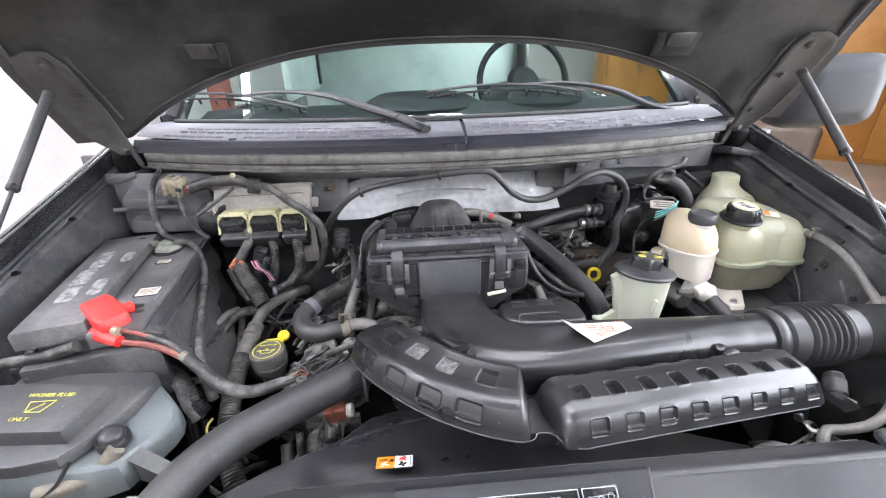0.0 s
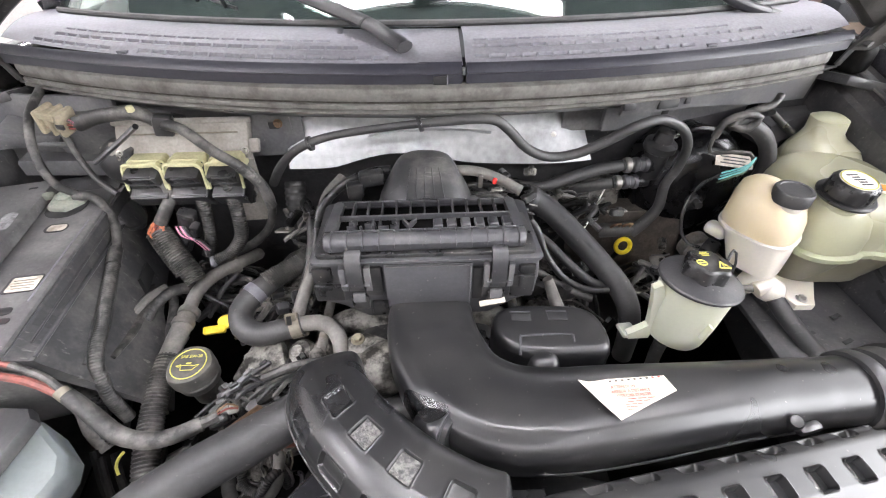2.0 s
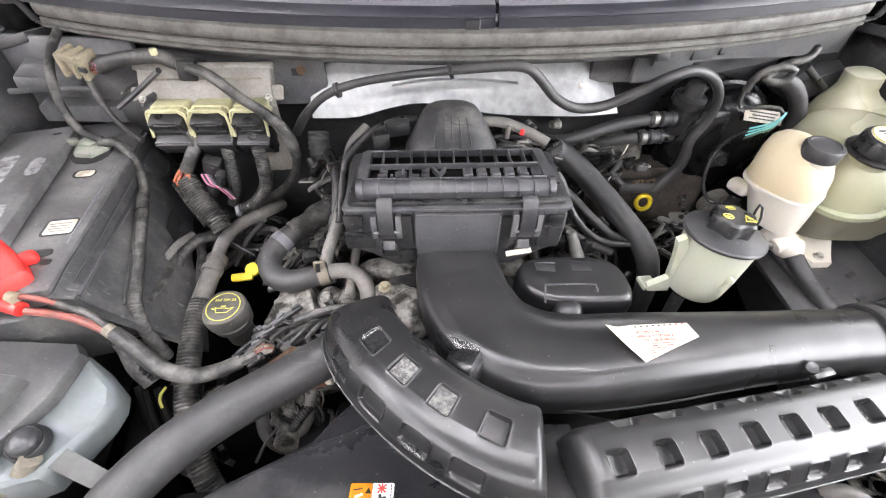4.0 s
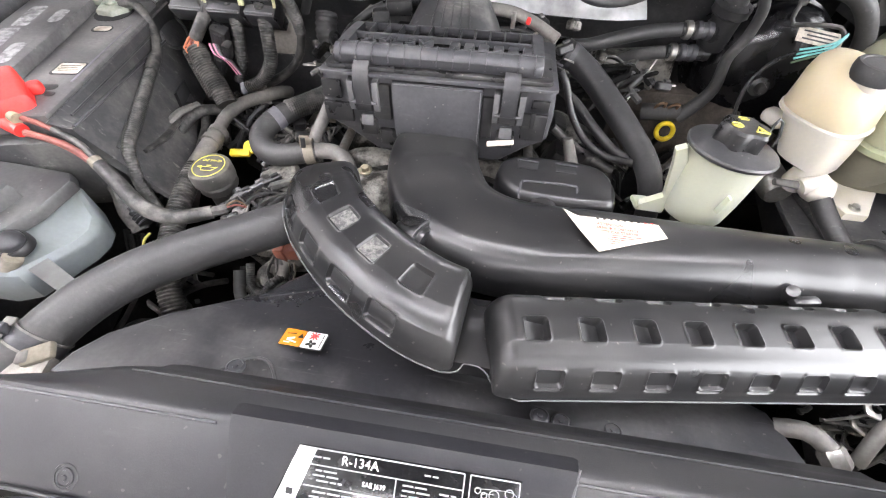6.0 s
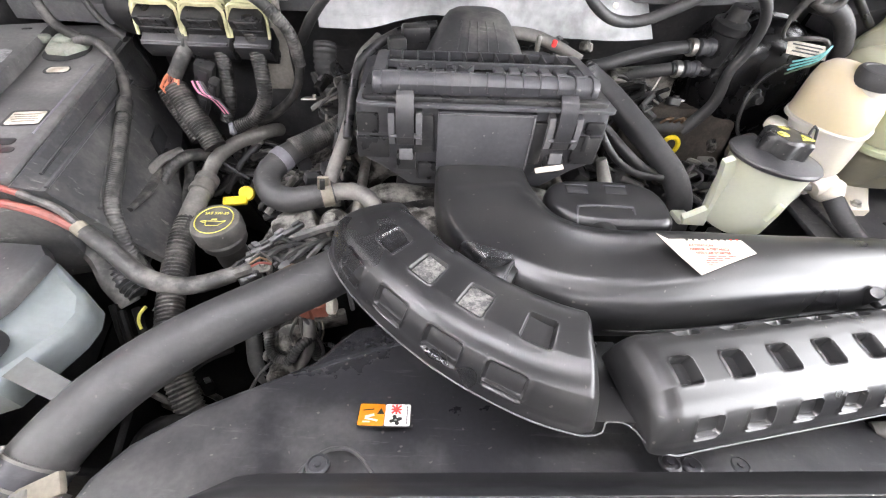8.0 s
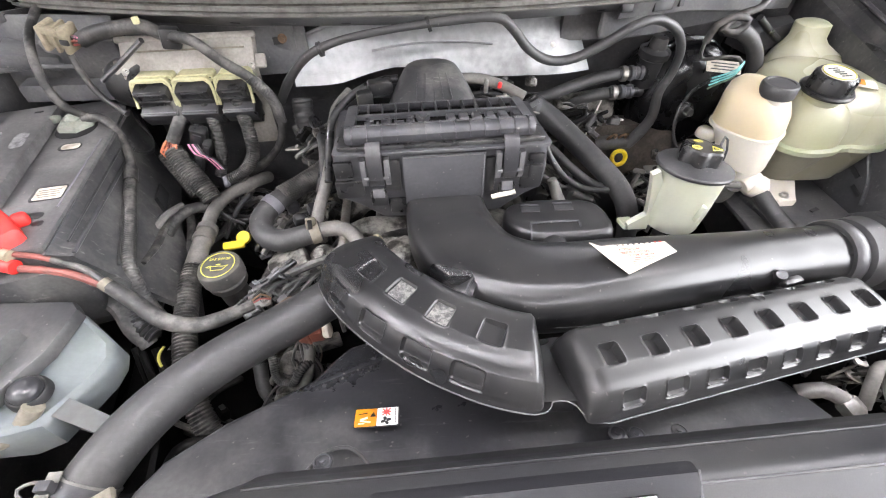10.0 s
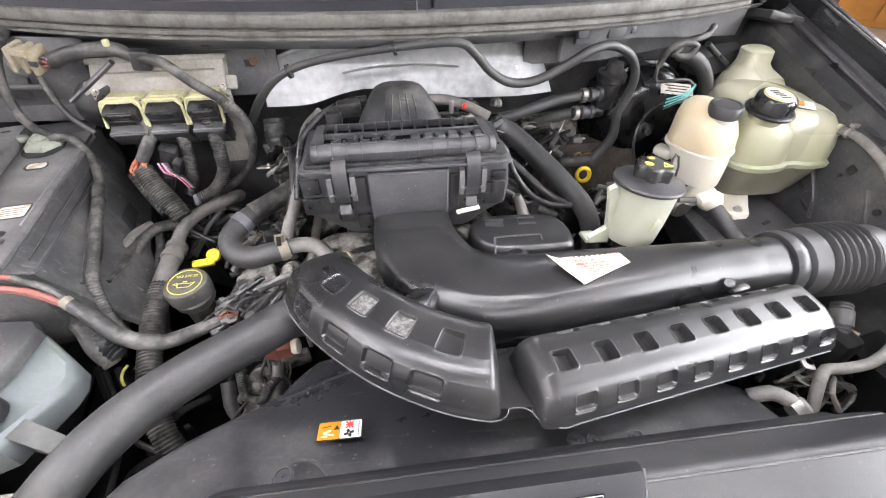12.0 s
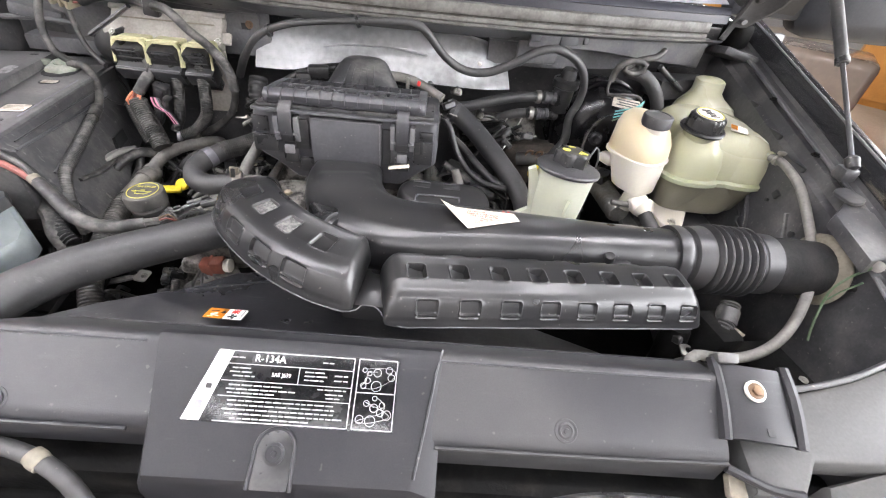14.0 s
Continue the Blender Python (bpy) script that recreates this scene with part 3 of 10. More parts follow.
def fender(side):
    t = thing("front_fender", (XC + side * 1.0, 0.8, 0.6), "black painted steel front fender with a dusty inner rail", "fender", "front fenders")
    outer = [(0.955, -0.045), (0.960, -0.012), (0.964, -0.002), (0.975, 0.0), (0.990, -0.008), (1.004, -0.03), (1.012, -0.09), (1.016, -0.3), (1.016, -0.7),
             (1.008, -0.7), (1.008, -0.3), (1.004, -0.09), (0.992, -0.03), (0.975, -0.012), (0.965, -0.045)]
    part("panel", along_y(side, outer, 0.12, 1.33), "body", t)
    if side > 0:
        rail = [(0.956, -0.046), (0.956, -0.054), (0.930, -0.058), (0.918, -0.064), (0.912, -0.085), (0.900, -0.092), (0.894, -0.125), (0.888, -0.30), (0.86, -0.5), (0.85, -0.7),
                (0.86, -0.7), (0.87, -0.5), (0.896, -0.30), (0.904, -0.13), (0.908, -0.1), (0.918, -0.094), (0.924, -0.07), (0.935, -0.066), (0.95, -0.062)]
    else:
        rail = [(0.956, -0.046), (0.956, -0.054), (0.935, -0.058), (0.925, -0.064), (0.922, -0.1), (0.912, -0.115), (0.91, -0.2), (0.905, -0.30), (0.90, -0.5), (0.88, -0.7),
                (0.89, -0.7), (0.91, -0.5), (0.913, -0.30), (0.918, -0.2), (0.92, -0.12), (0.93, -0.1), (0.933, -0.07), (0.94, -0.066), (0.95, -0.062)]
    part("inner_rail", along_y(side, rail, 0.34, 1.30), "paint", t, "dusty black inner rail")
    return t


right_fender = fender(1)
left_fender = fender(-1)


def fender_details():
    for side, owner in ((1, right_fender), (-1, left_fender)):
        # pale tube paints the bright highlight along the black lip
        part("lip", tube([(XC + side * 0.9615, y, fender_z(y) - 0.0045) for y in (0.36, 0.6, 0.8, 1.0, 1.2, 1.31)], 0.0024, 6, 0.03), "clip", owner, "pale line painting the lip's highlight")
    # stamped ridge, holes and bolts on the rails
    for side, owner, d0 in ((1, right_fender, 0.925), (-1, left_fender, 0.943)):
        pts = [(XC + side * d0, y, fender_z(y) - 0.053) for y in (0.5, 0.7, 0.9, 1.1, 1.26)]
        part("ridge", tube(pts, 0.007, 8, 0.03, flat=0.6), "paint", owner)
        for y in (0.56, 0.83, 1.02, 1.2):
            z = fender_z(y)
            part("bolt", bolt((XC + side * (d0 - 0.012), y, z - 0.056), (0, 0, 1), 0.006, 0.006), "dark", owner)
    for y, dy in ((0.95, 0.05), (0.84, 0.04), (1.06, 0.03)):
        part("slot", slab([(XC + 0.905 + x, y + q) for x, q in round_rect(0.009, dy, 0.004)], fender_z(y) - 0.1, fender_z(y) - 0.0855, 0.001), "ink_and_holes", right_fender, "dark slotted hole")
    part("bracket", slab([(XC + 0.86, 0.56), (XC + 0.93, 0.58), (XC + 0.935, 0.67), (XC + 0.90, 0.70), (XC + 0.855, 0.66)], lambda x, y: fender_z(y) - 0.075, lambda x, y: fender_z(y) - 0.048, 0.004), "paint", right_fender)


fender_details()


def arch(u):
    return abs(u) ** 2.0


def seal_pt(u, dy=0.0, dz=0.0):
    return Vector((XC + 0.83 * u, 1.016 + 0.214 * arch(u) + dy, 1.3475 - 0.018 * arch(u) + dz))


US = [i / 24 for i in range(-24, 25)]


def cowl():
    t = thing("cowl_panel", (XC, 1.1, 1.33), "weathered grey plastic cowl panel with rows of vent slots", "cowl")

    def half(x0, x1, rows, well=False):
        """Top of the cowl: rows of vent cells whose floors slope down towards the glass, and the flat wiper well."""
        vs, us = [0.0, 0.02, 0.45, 0.52, 0.6, 0.7, 0.8, 0.9, 1.0], [x0, x1]
        for a, b, lo, hi, n, skip in rows:
            vs += [a - 0.004, a + 0.001, (a + b) / 2, b - 0.002, b + 0.003]
            for k in range(n):
                c, w = lo + (hi - lo) * (k + 0.5) / n, (hi - lo) / n * 0.43
                us += [c - w - 0.0005, c - w + 0.0005, c + w - 0.0005, c + w + 0.0005]
        if well:
            us += [XC - 0.19 + 0.003 * k for k in range(70)]
        vs = sorted(set(vs))
        us = sorted(set(us + [x0 + (x1 - x0) * k / 40 for k in range(41)]))
        pts, fc = [], []
        for x in us:
            u = (x - XC) / 0.85
            f = Vector((x, 1.024 + 0.21 * arch(u), 1.379 - 0.018 * arch(u)))
            b = Vector((x, 1.170 + 0.235 * arch(u), 1.401 - 0.016 * arch(u)))
            for v in vs:
                w = v + 0.10 * u ** 4 * (1 - v)
                p = f.lerp(b, w)
                rise = 0.012 * math.sin(math.pi * min(1, w * 1.1))
                if well:
                    edge = XC - 0.030 - 0.150 * min(1, v / 0.63) ** 0.75
                    rise *= 1 - min(1, max(0, (x - edge) / 0.007))
                    if x > edge + 0.007:
                        p.z -= 0.004
                p.z += rise
                for r0, r1, lo, hi, n, skip in rows:
                    if r0 < v < r1 and lo < x < hi:
                        k = (x - lo) / (hi - lo) * n
                        if abs(k % 1 - 0.5) < 0.43 and int(k) not in skip:
                            p.z -= 0.0048 * (v - r0) / 0.065 + 0.0003
                pts.append(p)
        m = len(vs)
        for i in range(len(us) - 1):
            for j in range(m - 1):
                fc.append((i * m + j, (i + 1) * m + j, (i + 1) * m + j + 1, i * m + j + 1))
        return Shape().add(pts, fc)
    part("vent_grille", half(XC - 0.86, XC + 0.034, ((0.045, 0.108, XC - 0.77, XC - 0.083, 25, (7, 8)), (0.190, 0.253, XC - 0.722, XC - 0.133, 21, ()), (0.322, 0.360, XC - 0.707, XC - 0.181, 19, ())), True), "cowl", t, smooth=25)
    part("vent_grille", half(XC + 0.038, XC + 0.845, ((0.052, 0.114, XC + 0.053, XC + 0.73, 26, (15, 16)), (0.205, 0.265, XC + 0.050, XC + 0.606, 22, ()), (0.338, 0.376, XC + 0.052, XC + 0.534, 19, ()))), "cowl", t, smooth=25)
    for x in (-0.548, 0.474):
        u = x / 0.85
        part("washer_jet", box((0.020, 0.010, 0.006), (XC + x, 1.032 + 0.211 * arch(u), 1.3825 - 0.018 * arch(u)), (0, 0, math.degrees(math.atan(0.5 * x))), 0.002), "cowl_lip", t, "small dark washer jet")
    for a, b in ((-1.0, 0.038), (0.046, 0.985)):
        loops = []
        for k in range(25):
            u = a + (b - a) * k / 24
            e = Vector((XC + 0.86 * u, 1.024 + 0.214 * arch(u), 1.379 - 0.018 * arch(u)))
            loops.append([e + Vector(o) for o in ((0, 0.003, 0.0006), (0, -0.003, -0.002), (0, -0.0105, -0.0135), (0, -0.0085, -0.0155), (0, -0.0075, -0.034), (0, 0.012, -0.036), (0, 0.012, -0.004))])
        part("front_lip", rings(loops), "cowl_lip", t, "smooth dark front lip")
    part("notch", box((0.022, 0.004, 0.018), (0.094, 1.0145, 1.3525), (0, 0, 0), 0.001), "ink_and_holes", t, "dark notch")
    part("notch_edge", box((0.0016, 0.005, 0.020), (0.106, 1.0140, 1.3530), (0, 0, 0), 0.0004), "cowl", t)
    t2 = thing("hood_seal", tuple(seal_pt(0, 0, -0.04)), "dusty grey-brown ribbed rubber weatherstrip along the cowl edge", "weatherstrip")
    bands = (("upper_band", "seal", ((0.010, 0.001), (-0.012, 0.001), (-0.0155, -0.001), (-0.0170, -0.005), (-0.0165, -0.019), (-0.0145, -0.0215), (0.010, -0.0215)), ""),
             ("groove", "seal_dirt", ((0.008, -0.021), (-0.0115, -0.021), (-0.0115, -0.0265), (0.008, -0.0265)), "dirt-filled groove"),
             ("lower_band", "seal", ((0.010, -0.026), (-0.0135, -0.026), (-0.0160, -0.0275), (-0.0160, -0.0335), (-0.0145, -0.035), (0.010, -0.036)), ""),
             ("lower_lip", "seal", ((0.008, -0.0365), (-0.0175, -0.0365), (-0.0205, -0.0385), (-0.0195, -0.0415), (-0.014, -0.042), (0.008, -0.041)), "pale lower lip"))
    for name, mat, sec, lab in bands:
        part(name, rings([[seal_pt(u, a, b) for a, b in sec] for u in US if u < 0.97]), mat, t2, lab)


cowl()


def firewall():
    t = thing("firewall", (XC, 1.2, 0.7), "dark grey painted steel firewall with slots and brackets", "firewall", kind="structure")
    upper, lower = [], []
    for u in [k / 20 for k in range(-21, 22)]:
        e = seal_pt(u)
        upper.append([e + Vector(o) for o in ((0, -0.004, -0.041), (0, 0.03, -0.052), (0, 0.036, -0.056), (0, 0.042, -0.066), (0, 0.15, -0.070), (0, 0.15, -0.076), (0, 0.036, -0.072), (0, 0.026, -0.062), (0, -0.004, -0.046))])
        y = max(e.y + 0.10, 1.235)
        lower.append([Vector((e.x, y, 1.284)), Vector((e.x, y + 0.012, 1.10)), Vector((e.x, y + 0.03, 0.25)), Vector((e.x, y + 0.05, 0.25)), Vector((e.x, y + 0.05, 1.284))])
    part("cowl_shelf", rings(upper), "paint", t)
    part("wall", rings(lower), "paint", t)
    for u, w in ((-0.47, 0.02), (-0.22, 0.018), (0.36, 0.018), (0.52, 0.05), (0.60, 0.015), (-0.72, 0.02)):
        e = seal_pt(u)
        part("slot", box((w, 0.006, 0.016), (e.x, e.y + 0.034, e.z - 0.060), (-14, 0, math.degrees(math.atan(0.42 * u / 0.83))), 0.001), "ink_and_holes", t, "dark slot")
    for u in (-0.33, -0.1, 0.12, 0.3, 0.7):
        e = seal_pt(u)
        part("bolt", bolt((e.x, e.y + 0.034, e.z - 0.060), (0, -1, 0.2), 0.005, 0.006), "zinc", t)
    e = seal_pt(0.43)
    part("bracket", box((0.10, 0.014, 0.075), (e.x + 0.005, e.y + 0.045, e.z - 0.085), (0, 0, 8), 0.006), "bay_paint", t)
    # upper panel below the cowl, with its slots and stamped steps
    for a, b in ((-1.0, -0.36), (0.30, 1.0)):
        loops = []
        for k in range(17):
            u = a + (b - a) * k / 16
            e = seal_pt(u)
            y = max(e.y + 0.055, 1.12)
            loops.append([Vector((e.x, y + 0.02, 1.296)), Vector((e.x, y, 1.286)), Vector((e.x, y, 1.262)), Vector((e.x, y + 0.010, 1.258)), Vector((e.x, y + 0.012, 1.205)), Vector((e.x, y + 0.03, 1.20)), Vector((e.x, y + 0.03, 1.296))])
        part("upper_panel", rings(loops), "bay_paint", t, "dusty grey stamped upper panel", 25)
    for u, w, z in ((-0.92, 0.04, 1.235), (-0.78, 0.02, 1.275), (-0.64, 0.035, 1.235), (-0.45, 0.05, 1.274), (-0.40, 0.02, 1.23), (0.42, 0.03, 1.275), (0.56, 0.016, 1.235), (0.66, 0.035, 1.275), (0.80, 0.02, 1.235), (0.90, 0.04, 1.27)):
        e = seal_pt(u)
        y = max(e.y + 0.055, 1.12) + (0.0 if z > 1.26 else 0.011)
        part("slot", box((w, 0.004, 0.014), (e.x, y, z), (0, 0, math.degrees(math.atan(0.42 * u / 0.83)) if e.y > 1.065 else 0), 0.001), "ink_and_holes", t, "dark slot")
    part("bracket", slab([(0.80, 1.14), (0.93, 1.20), (0.95, 1.25), (0.79, 1.22)], 1.15, 1.20, 0.006), "paint", t)
    loops = []
    for k in range(17):
        u = 0.40 + 0.60 * k / 16
        d = 0.078 + 0.035 * max(0, u - 0.6) / 0.4
        loops.append([seal_pt(u, a, b) for a, b in ((0.004, -0.041), (0.007, -0.050), (0.012, -d), (0.020, -d - 0.003), (0.022, -d), (0.016, -0.041))])
    part("fascia", rings(loops), "bay_paint", t, "smooth grey panel under the cowl", 25)
    for u, w, h, dz in ((0.415, 0.024, 0.014, -0.060), (0.512, 0.044, 0.022, -0.060), (0.562, 0.012, 0.018, -0.058)):
        e = seal_pt(u, 0.0095, dz)
        part("slot", box((w, 0.006, h), tuple(e), (-8, 0, math.degrees(math.atan(0.42 * u / 0.83))), 0.001), "ink_and_holes", t, "dark slot")


firewall()


def bay_corner(side):
    t = thing("bay_corner_panel", (XC + side * 0.93, 1.3, 0.7), "dusty black panel added to close the corner of the bay", "panel", "bay corner panels", "structure")
    # added panel stops bright light leaking in between firewall and fender
    part("panel", box((0.30, 0.02, 0.75), (XC + side * 0.93, 1.315, 0.93), (0, 0, side * 6), 0.004), "paint", t)
    part("gusset", box((0.10, 0.14, 0.02), (XC + side * 0.90, 1.255, 1.255), (-10, side * 12, 0), 0.006), "paint", t)
    # near black: this corner's dark void painted onto the block
    part("rubber_block", box((0.05, 0.07, 0.06), (XC + side * 0.905, 1.262, 1.30), (0, 0, side * 20), 0.015, 3), "dark", t)


bay_corner(1), bay_corner(-1)


def glass_pt(x, h):
    u = (x - XC) / 0.85
    a = radians(33)
    return Vector((x, 1.155 + 0.235 * arch(u) + h * math.cos(a), 1.398 - 0.016 * arch(u) + h * math.sin(a) - 0.02 * h * arch(u)))


def windscreen():
    t = thing("windscreen", (XC, 1.2, 1.39), "green tinted laminated windscreen reflecting ceiling lights", "windscreen")
    xs = [XC + 0.80 * k / 20 for k in range(-20, 21)]
    hs = [0.86 * k / 12 for k in range(13)]
    front = [[glass_pt(x, h) for x in xs] for h in hs]
    off = Vector((0, 0.545, -0.84)) * 0.005
    pts = [p for r in front for p in r] + [p + off for r in front for p in r]
    n, m = len(xs), len(hs)
    f = [(i * n + j, i * n + j + 1, (i + 1) * n + j + 1, (i + 1) * n + j) for i in range(m - 1) for j in range(n - 1)]
    f += [tuple(k + n * m for k in reversed(q)) for q in f]
    rim = [j for j in range(n)] + [i * n + n - 1 for i in range(1, m)] + [(m - 1) * n + j for j in range(n - 2, -1, -1)] + [i * n for i in range(m - 2, 0, -1)]
    f += [(rim[k], rim[k - 1], rim[k - 1] + n * m, rim[k] + n * m) for k in range(len(rim))]
    pane = part("pane", Shape().add(pts, f), "glass", t)
    pane.visible_shadow = False
    part("edge_band", tube([glass_pt(x, 0.005) + Vector((0, -0.004, 0.004)) for x in xs], 0.006, 8, 0.05), "rubber", t)


windscreen()


def cab():
    t = thing("truck_cab", (XC, 2.2, 0.5), "black truck cab with pale grey trim and dark dashboard", "truck cab")
    loops = [[Vector((XC + s * w, y, z)) for w, y, z in ((0.84, 1.30, 1.30), (0.80, 1.6, 1.385), (0.80, 1.78, 1.37), (0.80, 1.86, 1.30), (0.80, 1.86, 0.9), (0.84, 1.30, 0.9))] for s in (-1, 1)]
    part("dashboard", rings(loops), "dash", t, "dark dashboard")
    part("cluster_hood", lathe([(0.2, -0.10), (0.21, 0.02), (0.17, 0.06), (0.01, 0.075)], (XC + 0.40, 1.74, 1.36), (0, 0, 1), 20), "dash", t)
    part("cluster_hood", lathe([(0.22, -0.10), (0.23, 0.015), (0.17, 0.045), (0.01, 0.055)], (XC - 0.05, 1.72, 1.36), (0, 0, 1), 20), "dash", t)
    part("roof", box((1.62, 1.7, 0.06), (XC, 2.78, 1.93), bevel=0.02), "body", t)
    part("headliner", box((1.56, 1.6, 0.02), (XC, 2.80, 1.885), bevel=0.004), "cabin", t, "pale grey headliner")
    for s in (-1, 1):
        part("pillar", tube([(XC + s * 0.83, 1.40, 1.38), (XC + s * 0.80, 1.75, 1.64), (XC + s * 0.77, 2.05, 1.87)], 0.035, 8), "body", t)
        part("pillar", box((0.08, 0.10, 0.6), (XC + s * 0.80, 3.55, 1.62), bevel=0.01), "body", t)
        part("door", box((0.08, 2.3, 0.75), (XC + s * 0.94, 2.45, 0.95), bevel=0.02), "body", t)
    # rear and left panels added to block the bright room behind the glass
    part("rear_panel", box((1.6, 0.06, 1.36), (XC, 3.6, 1.25), bevel=0.02), "cabin", t)
    part("side_blank", box((0.05, 0.9, 0.62), (XC - 0.80, 3.15, 1.60), bevel=0.02), "cabin", t)
    part("cabin_floor", box((1.7, 2.3, 0.06), (XC, 2.45, 0.56), bevel=0.01), "dash", t)
    ring = [(XC + 0.40 + 0.19 * math.cos(a), 1.93 + 0.07 * math.sin(a), 1.42 + 0.178 * math.sin(a)) for a in (math.tau * k / 20 for k in range(21))]
    w = part("steering_wheel", tube(ring, 0.014, 8, 0.03), "dash", t, "dark steering wheel")
    part("hub", lathe([(0.06, -0.03), (0.07, 0.0), (0.05, 0.03)], (XC + 0.40, 1.93, 1.42), (0, -0.9, 0.4), 16), "dash", w)
    for dx, dz in ((-0.13, -0.02), (0.13, -0.02)):
        part("spoke", tube([(XC + 0.40, 1.93, 1.42), (XC + 0.40 + dx * 1.4, 1.93, 1.42 + dz)], 0.014, 8), "dash", w)


cab()


def mirror():
    t = thing("wing_mirror", (1.18, 1.42, 1.36), "dark grey plastic housing of the truck's large wing mirror", "mirror")
    loops = []
    for y, sc in ((0.0, 0.55), (0.02, 0.85), (0.06, 1.0), (0.12, 0.98), (0.14, 0.93)):
        loops.append([Vector((1.43 + px * sc, 1.36 + y, 1.405 + pz * sc)) for px, pz in round_rect(0.36, 0.235, 0.05)])
    part("housing", rings(loops), "mirror_shell", t)
    part("arm", box((0.24, 0.07, 0.05), (1.17, 1.45, 1.35), bevel=0.015), "mirror_shell", t)


mirror()


# ---- the open hood ----
HQ = radians(56)


def hood_pt(d, q, out=0.0):
    """A place on the hood's underside: d across from the middle, q up from the hinges, out: towards its outer skin."""
    bow = 0.03 * (1 - (d / 0.95) ** 2)
    o = out + bow
    return Vector((XC + d, 1.215 - q * math.cos(HQ) + o * math.sin(HQ), 1.372 + q * math.sin(HQ) + o * math.cos(HQ)))


def hood_rear(d):
    return 0.244 * (1 - min(1, abs(d) / 0.87) ** 2.5)


def hood():
    t = thing("hood", (XC, 1.2, 1.37), "raised black truck hood with dark grey underside panel", "hood")
    ds = [0.985 * k / 40 for k in range(-40, 41)]

    def sheet(o, q_add=0.0, dmax=1.0, qtop=1.22, relief=None):
        pts, f = [], []
        m = 30
        for d in ds:
            for k in range(m):
                q0 = hood_rear(d) + q_add
                q = q0 + (qtop - q0) * (k / (m - 1)) ** 1.6
                pts.append(hood_pt(d * dmax, q, o + (relief(d, q) if relief else 0)))
        for i in range(len(ds) - 1):
            for j in range(m - 1):
                f.append((i * m + j, i * m + j + 1, (i + 1) * m + j + 1, (i + 1) * m + j))
        return Shape().add(pts, f)
    part("outer_skin", sheet(0.045), "body", t)
    def pressing(d, q):
        """Relief of the inner panel: its sunk middle and the raised corners round the hinges."""
        mid = min(1, max(0, (0.64 - abs(d)) / 0.02)) * min(1, max(0, (q - hood_rear(d) - 0.10) / 0.02))
        corner = min(1, max(0, (abs(d) - 0.765 - 0.11 * max(0, q - 0.15) / 0.11) / 0.02)) * min(1, max(0, (0.262 - q) / 0.015))
        return 0.012 * mid - 0.013 * corner
    part("inner_panel", sheet(0.0, relief=pressing), "hood", t, smooth=50)
    part("rear_rim", tube([hood_pt(d, hood_rear(d) - 0.006, 0.014) for d in ds if abs(d) < 0.9], 0.009, 10, 0.03, flat=1.5), "rubber", t, "black rubber rim")
    part("rim_edge", tube([hood_pt(d, hood_rear(d) + 0.006, -0.002) for d in ds if abs(d) < 0.86], 0.0022, 6, 0.03), "hood_dust", t, "thin dusty folded edge")
    for s in (-1, 1):
        part("side_rim", tube([hood_pt(s * 0.985, q, 0.02) for q in (0.0, 0.3, 0.6, 0.9, 1.2)], 0.02, 10, 0.05), "dark", t)
        part("side_flange", tube([hood_pt(s * 0.955, q, -0.006) for q in (0.03, 0.3, 0.6, 0.9, 1.2)], 0.006, 8, 0.05), "hood_dust", t)
        # hinge plate, dished, with a folded edge and its bolts
        pts = [(0.862, -0.05), (0.90, -0.05), (0.942, 0.02), (0.952, 0.12), (0.957, 0.225), (0.945, 0.254), (0.912, 0.267), (0.872, 0.262), (0.852, 0.225), (0.848, 0.10)]
        low = [hood_pt(s * d, q, -0.012) for d, q in pts]
        top = [hood_pt(s * d, q, -0.019) for d, q in pts]
        lip = [hood_pt(s * (0.90 + (d - 0.90) * 0.86), 0.11 + (q - 0.11) * 0.95, -0.020) for d, q in pts]
        mid = [hood_pt(s * (0.90 + (d - 0.90) * 0.70), 0.11 + (q - 0.11) * 0.90, -0.015) for d, q in pts]
        h = part("hinge_plate", rings([low, top, lip, mid]), "hood_dust", t, "dusty steel hinge plate")
        part("arm", tube([hood_pt(s * 0.885, -0.03, -0.022), (XC + s * 0.875, 1.235, 1.335), (XC + s * 0.865, 1.245, 1.29)], 0.012, 8, flat=0.5), "paint", h)
        for d, q in ((0.885, 0.147), (0.895, 0.232), (0.88, 0.03)):
            part("bolt", bolt(tuple(hood_pt(s * d, q, -0.015)), (0, -math.sin(HQ), -math.cos(HQ)), 0.008, 0.006), "hood_dust", h)
        part("ridge", tube([hood_pt(s * d, q, -0.014) for d, q in ((0.842, 0.25), (0.832, 0.15), (0.828, 0.07))], 0.003, 8, 0.02), "hood_dust", t)
        for d, q in ((0.836, 0.218), (0.816, 0.145)):
            part("hole", slab([(x, y) for x, y in round_rect(0.022, 0.010, 0.004)], 0, 0.0012, 0.0004).move(Matrix.Translation(hood_pt(s * d, q, -0.0136)) @ pose(0, 0, 0, 180 - math.degrees(HQ), 0, 0)), "ink_and_holes", t, "dark hole")
        # rubber-lined catch
        c = hood_pt(s * 0.560, 0.228, -0.006)
        m = Matrix.Translation(c) @ pose(0, 0, 0, 180 - math.degrees(HQ), 0, 0)
        k = part("recess", box((0.104, 0.060, 0.004), (0, 0, 0.004), bevel=0.001).move(m), "ink_and_holes", t, "dark hood catch recess")
        part("tongue", box((0.060, 0.040, 0.006), (0.004, 0.016, 0.009), (10, 0, 0), 0.003).move(m), "hood_dust", k)
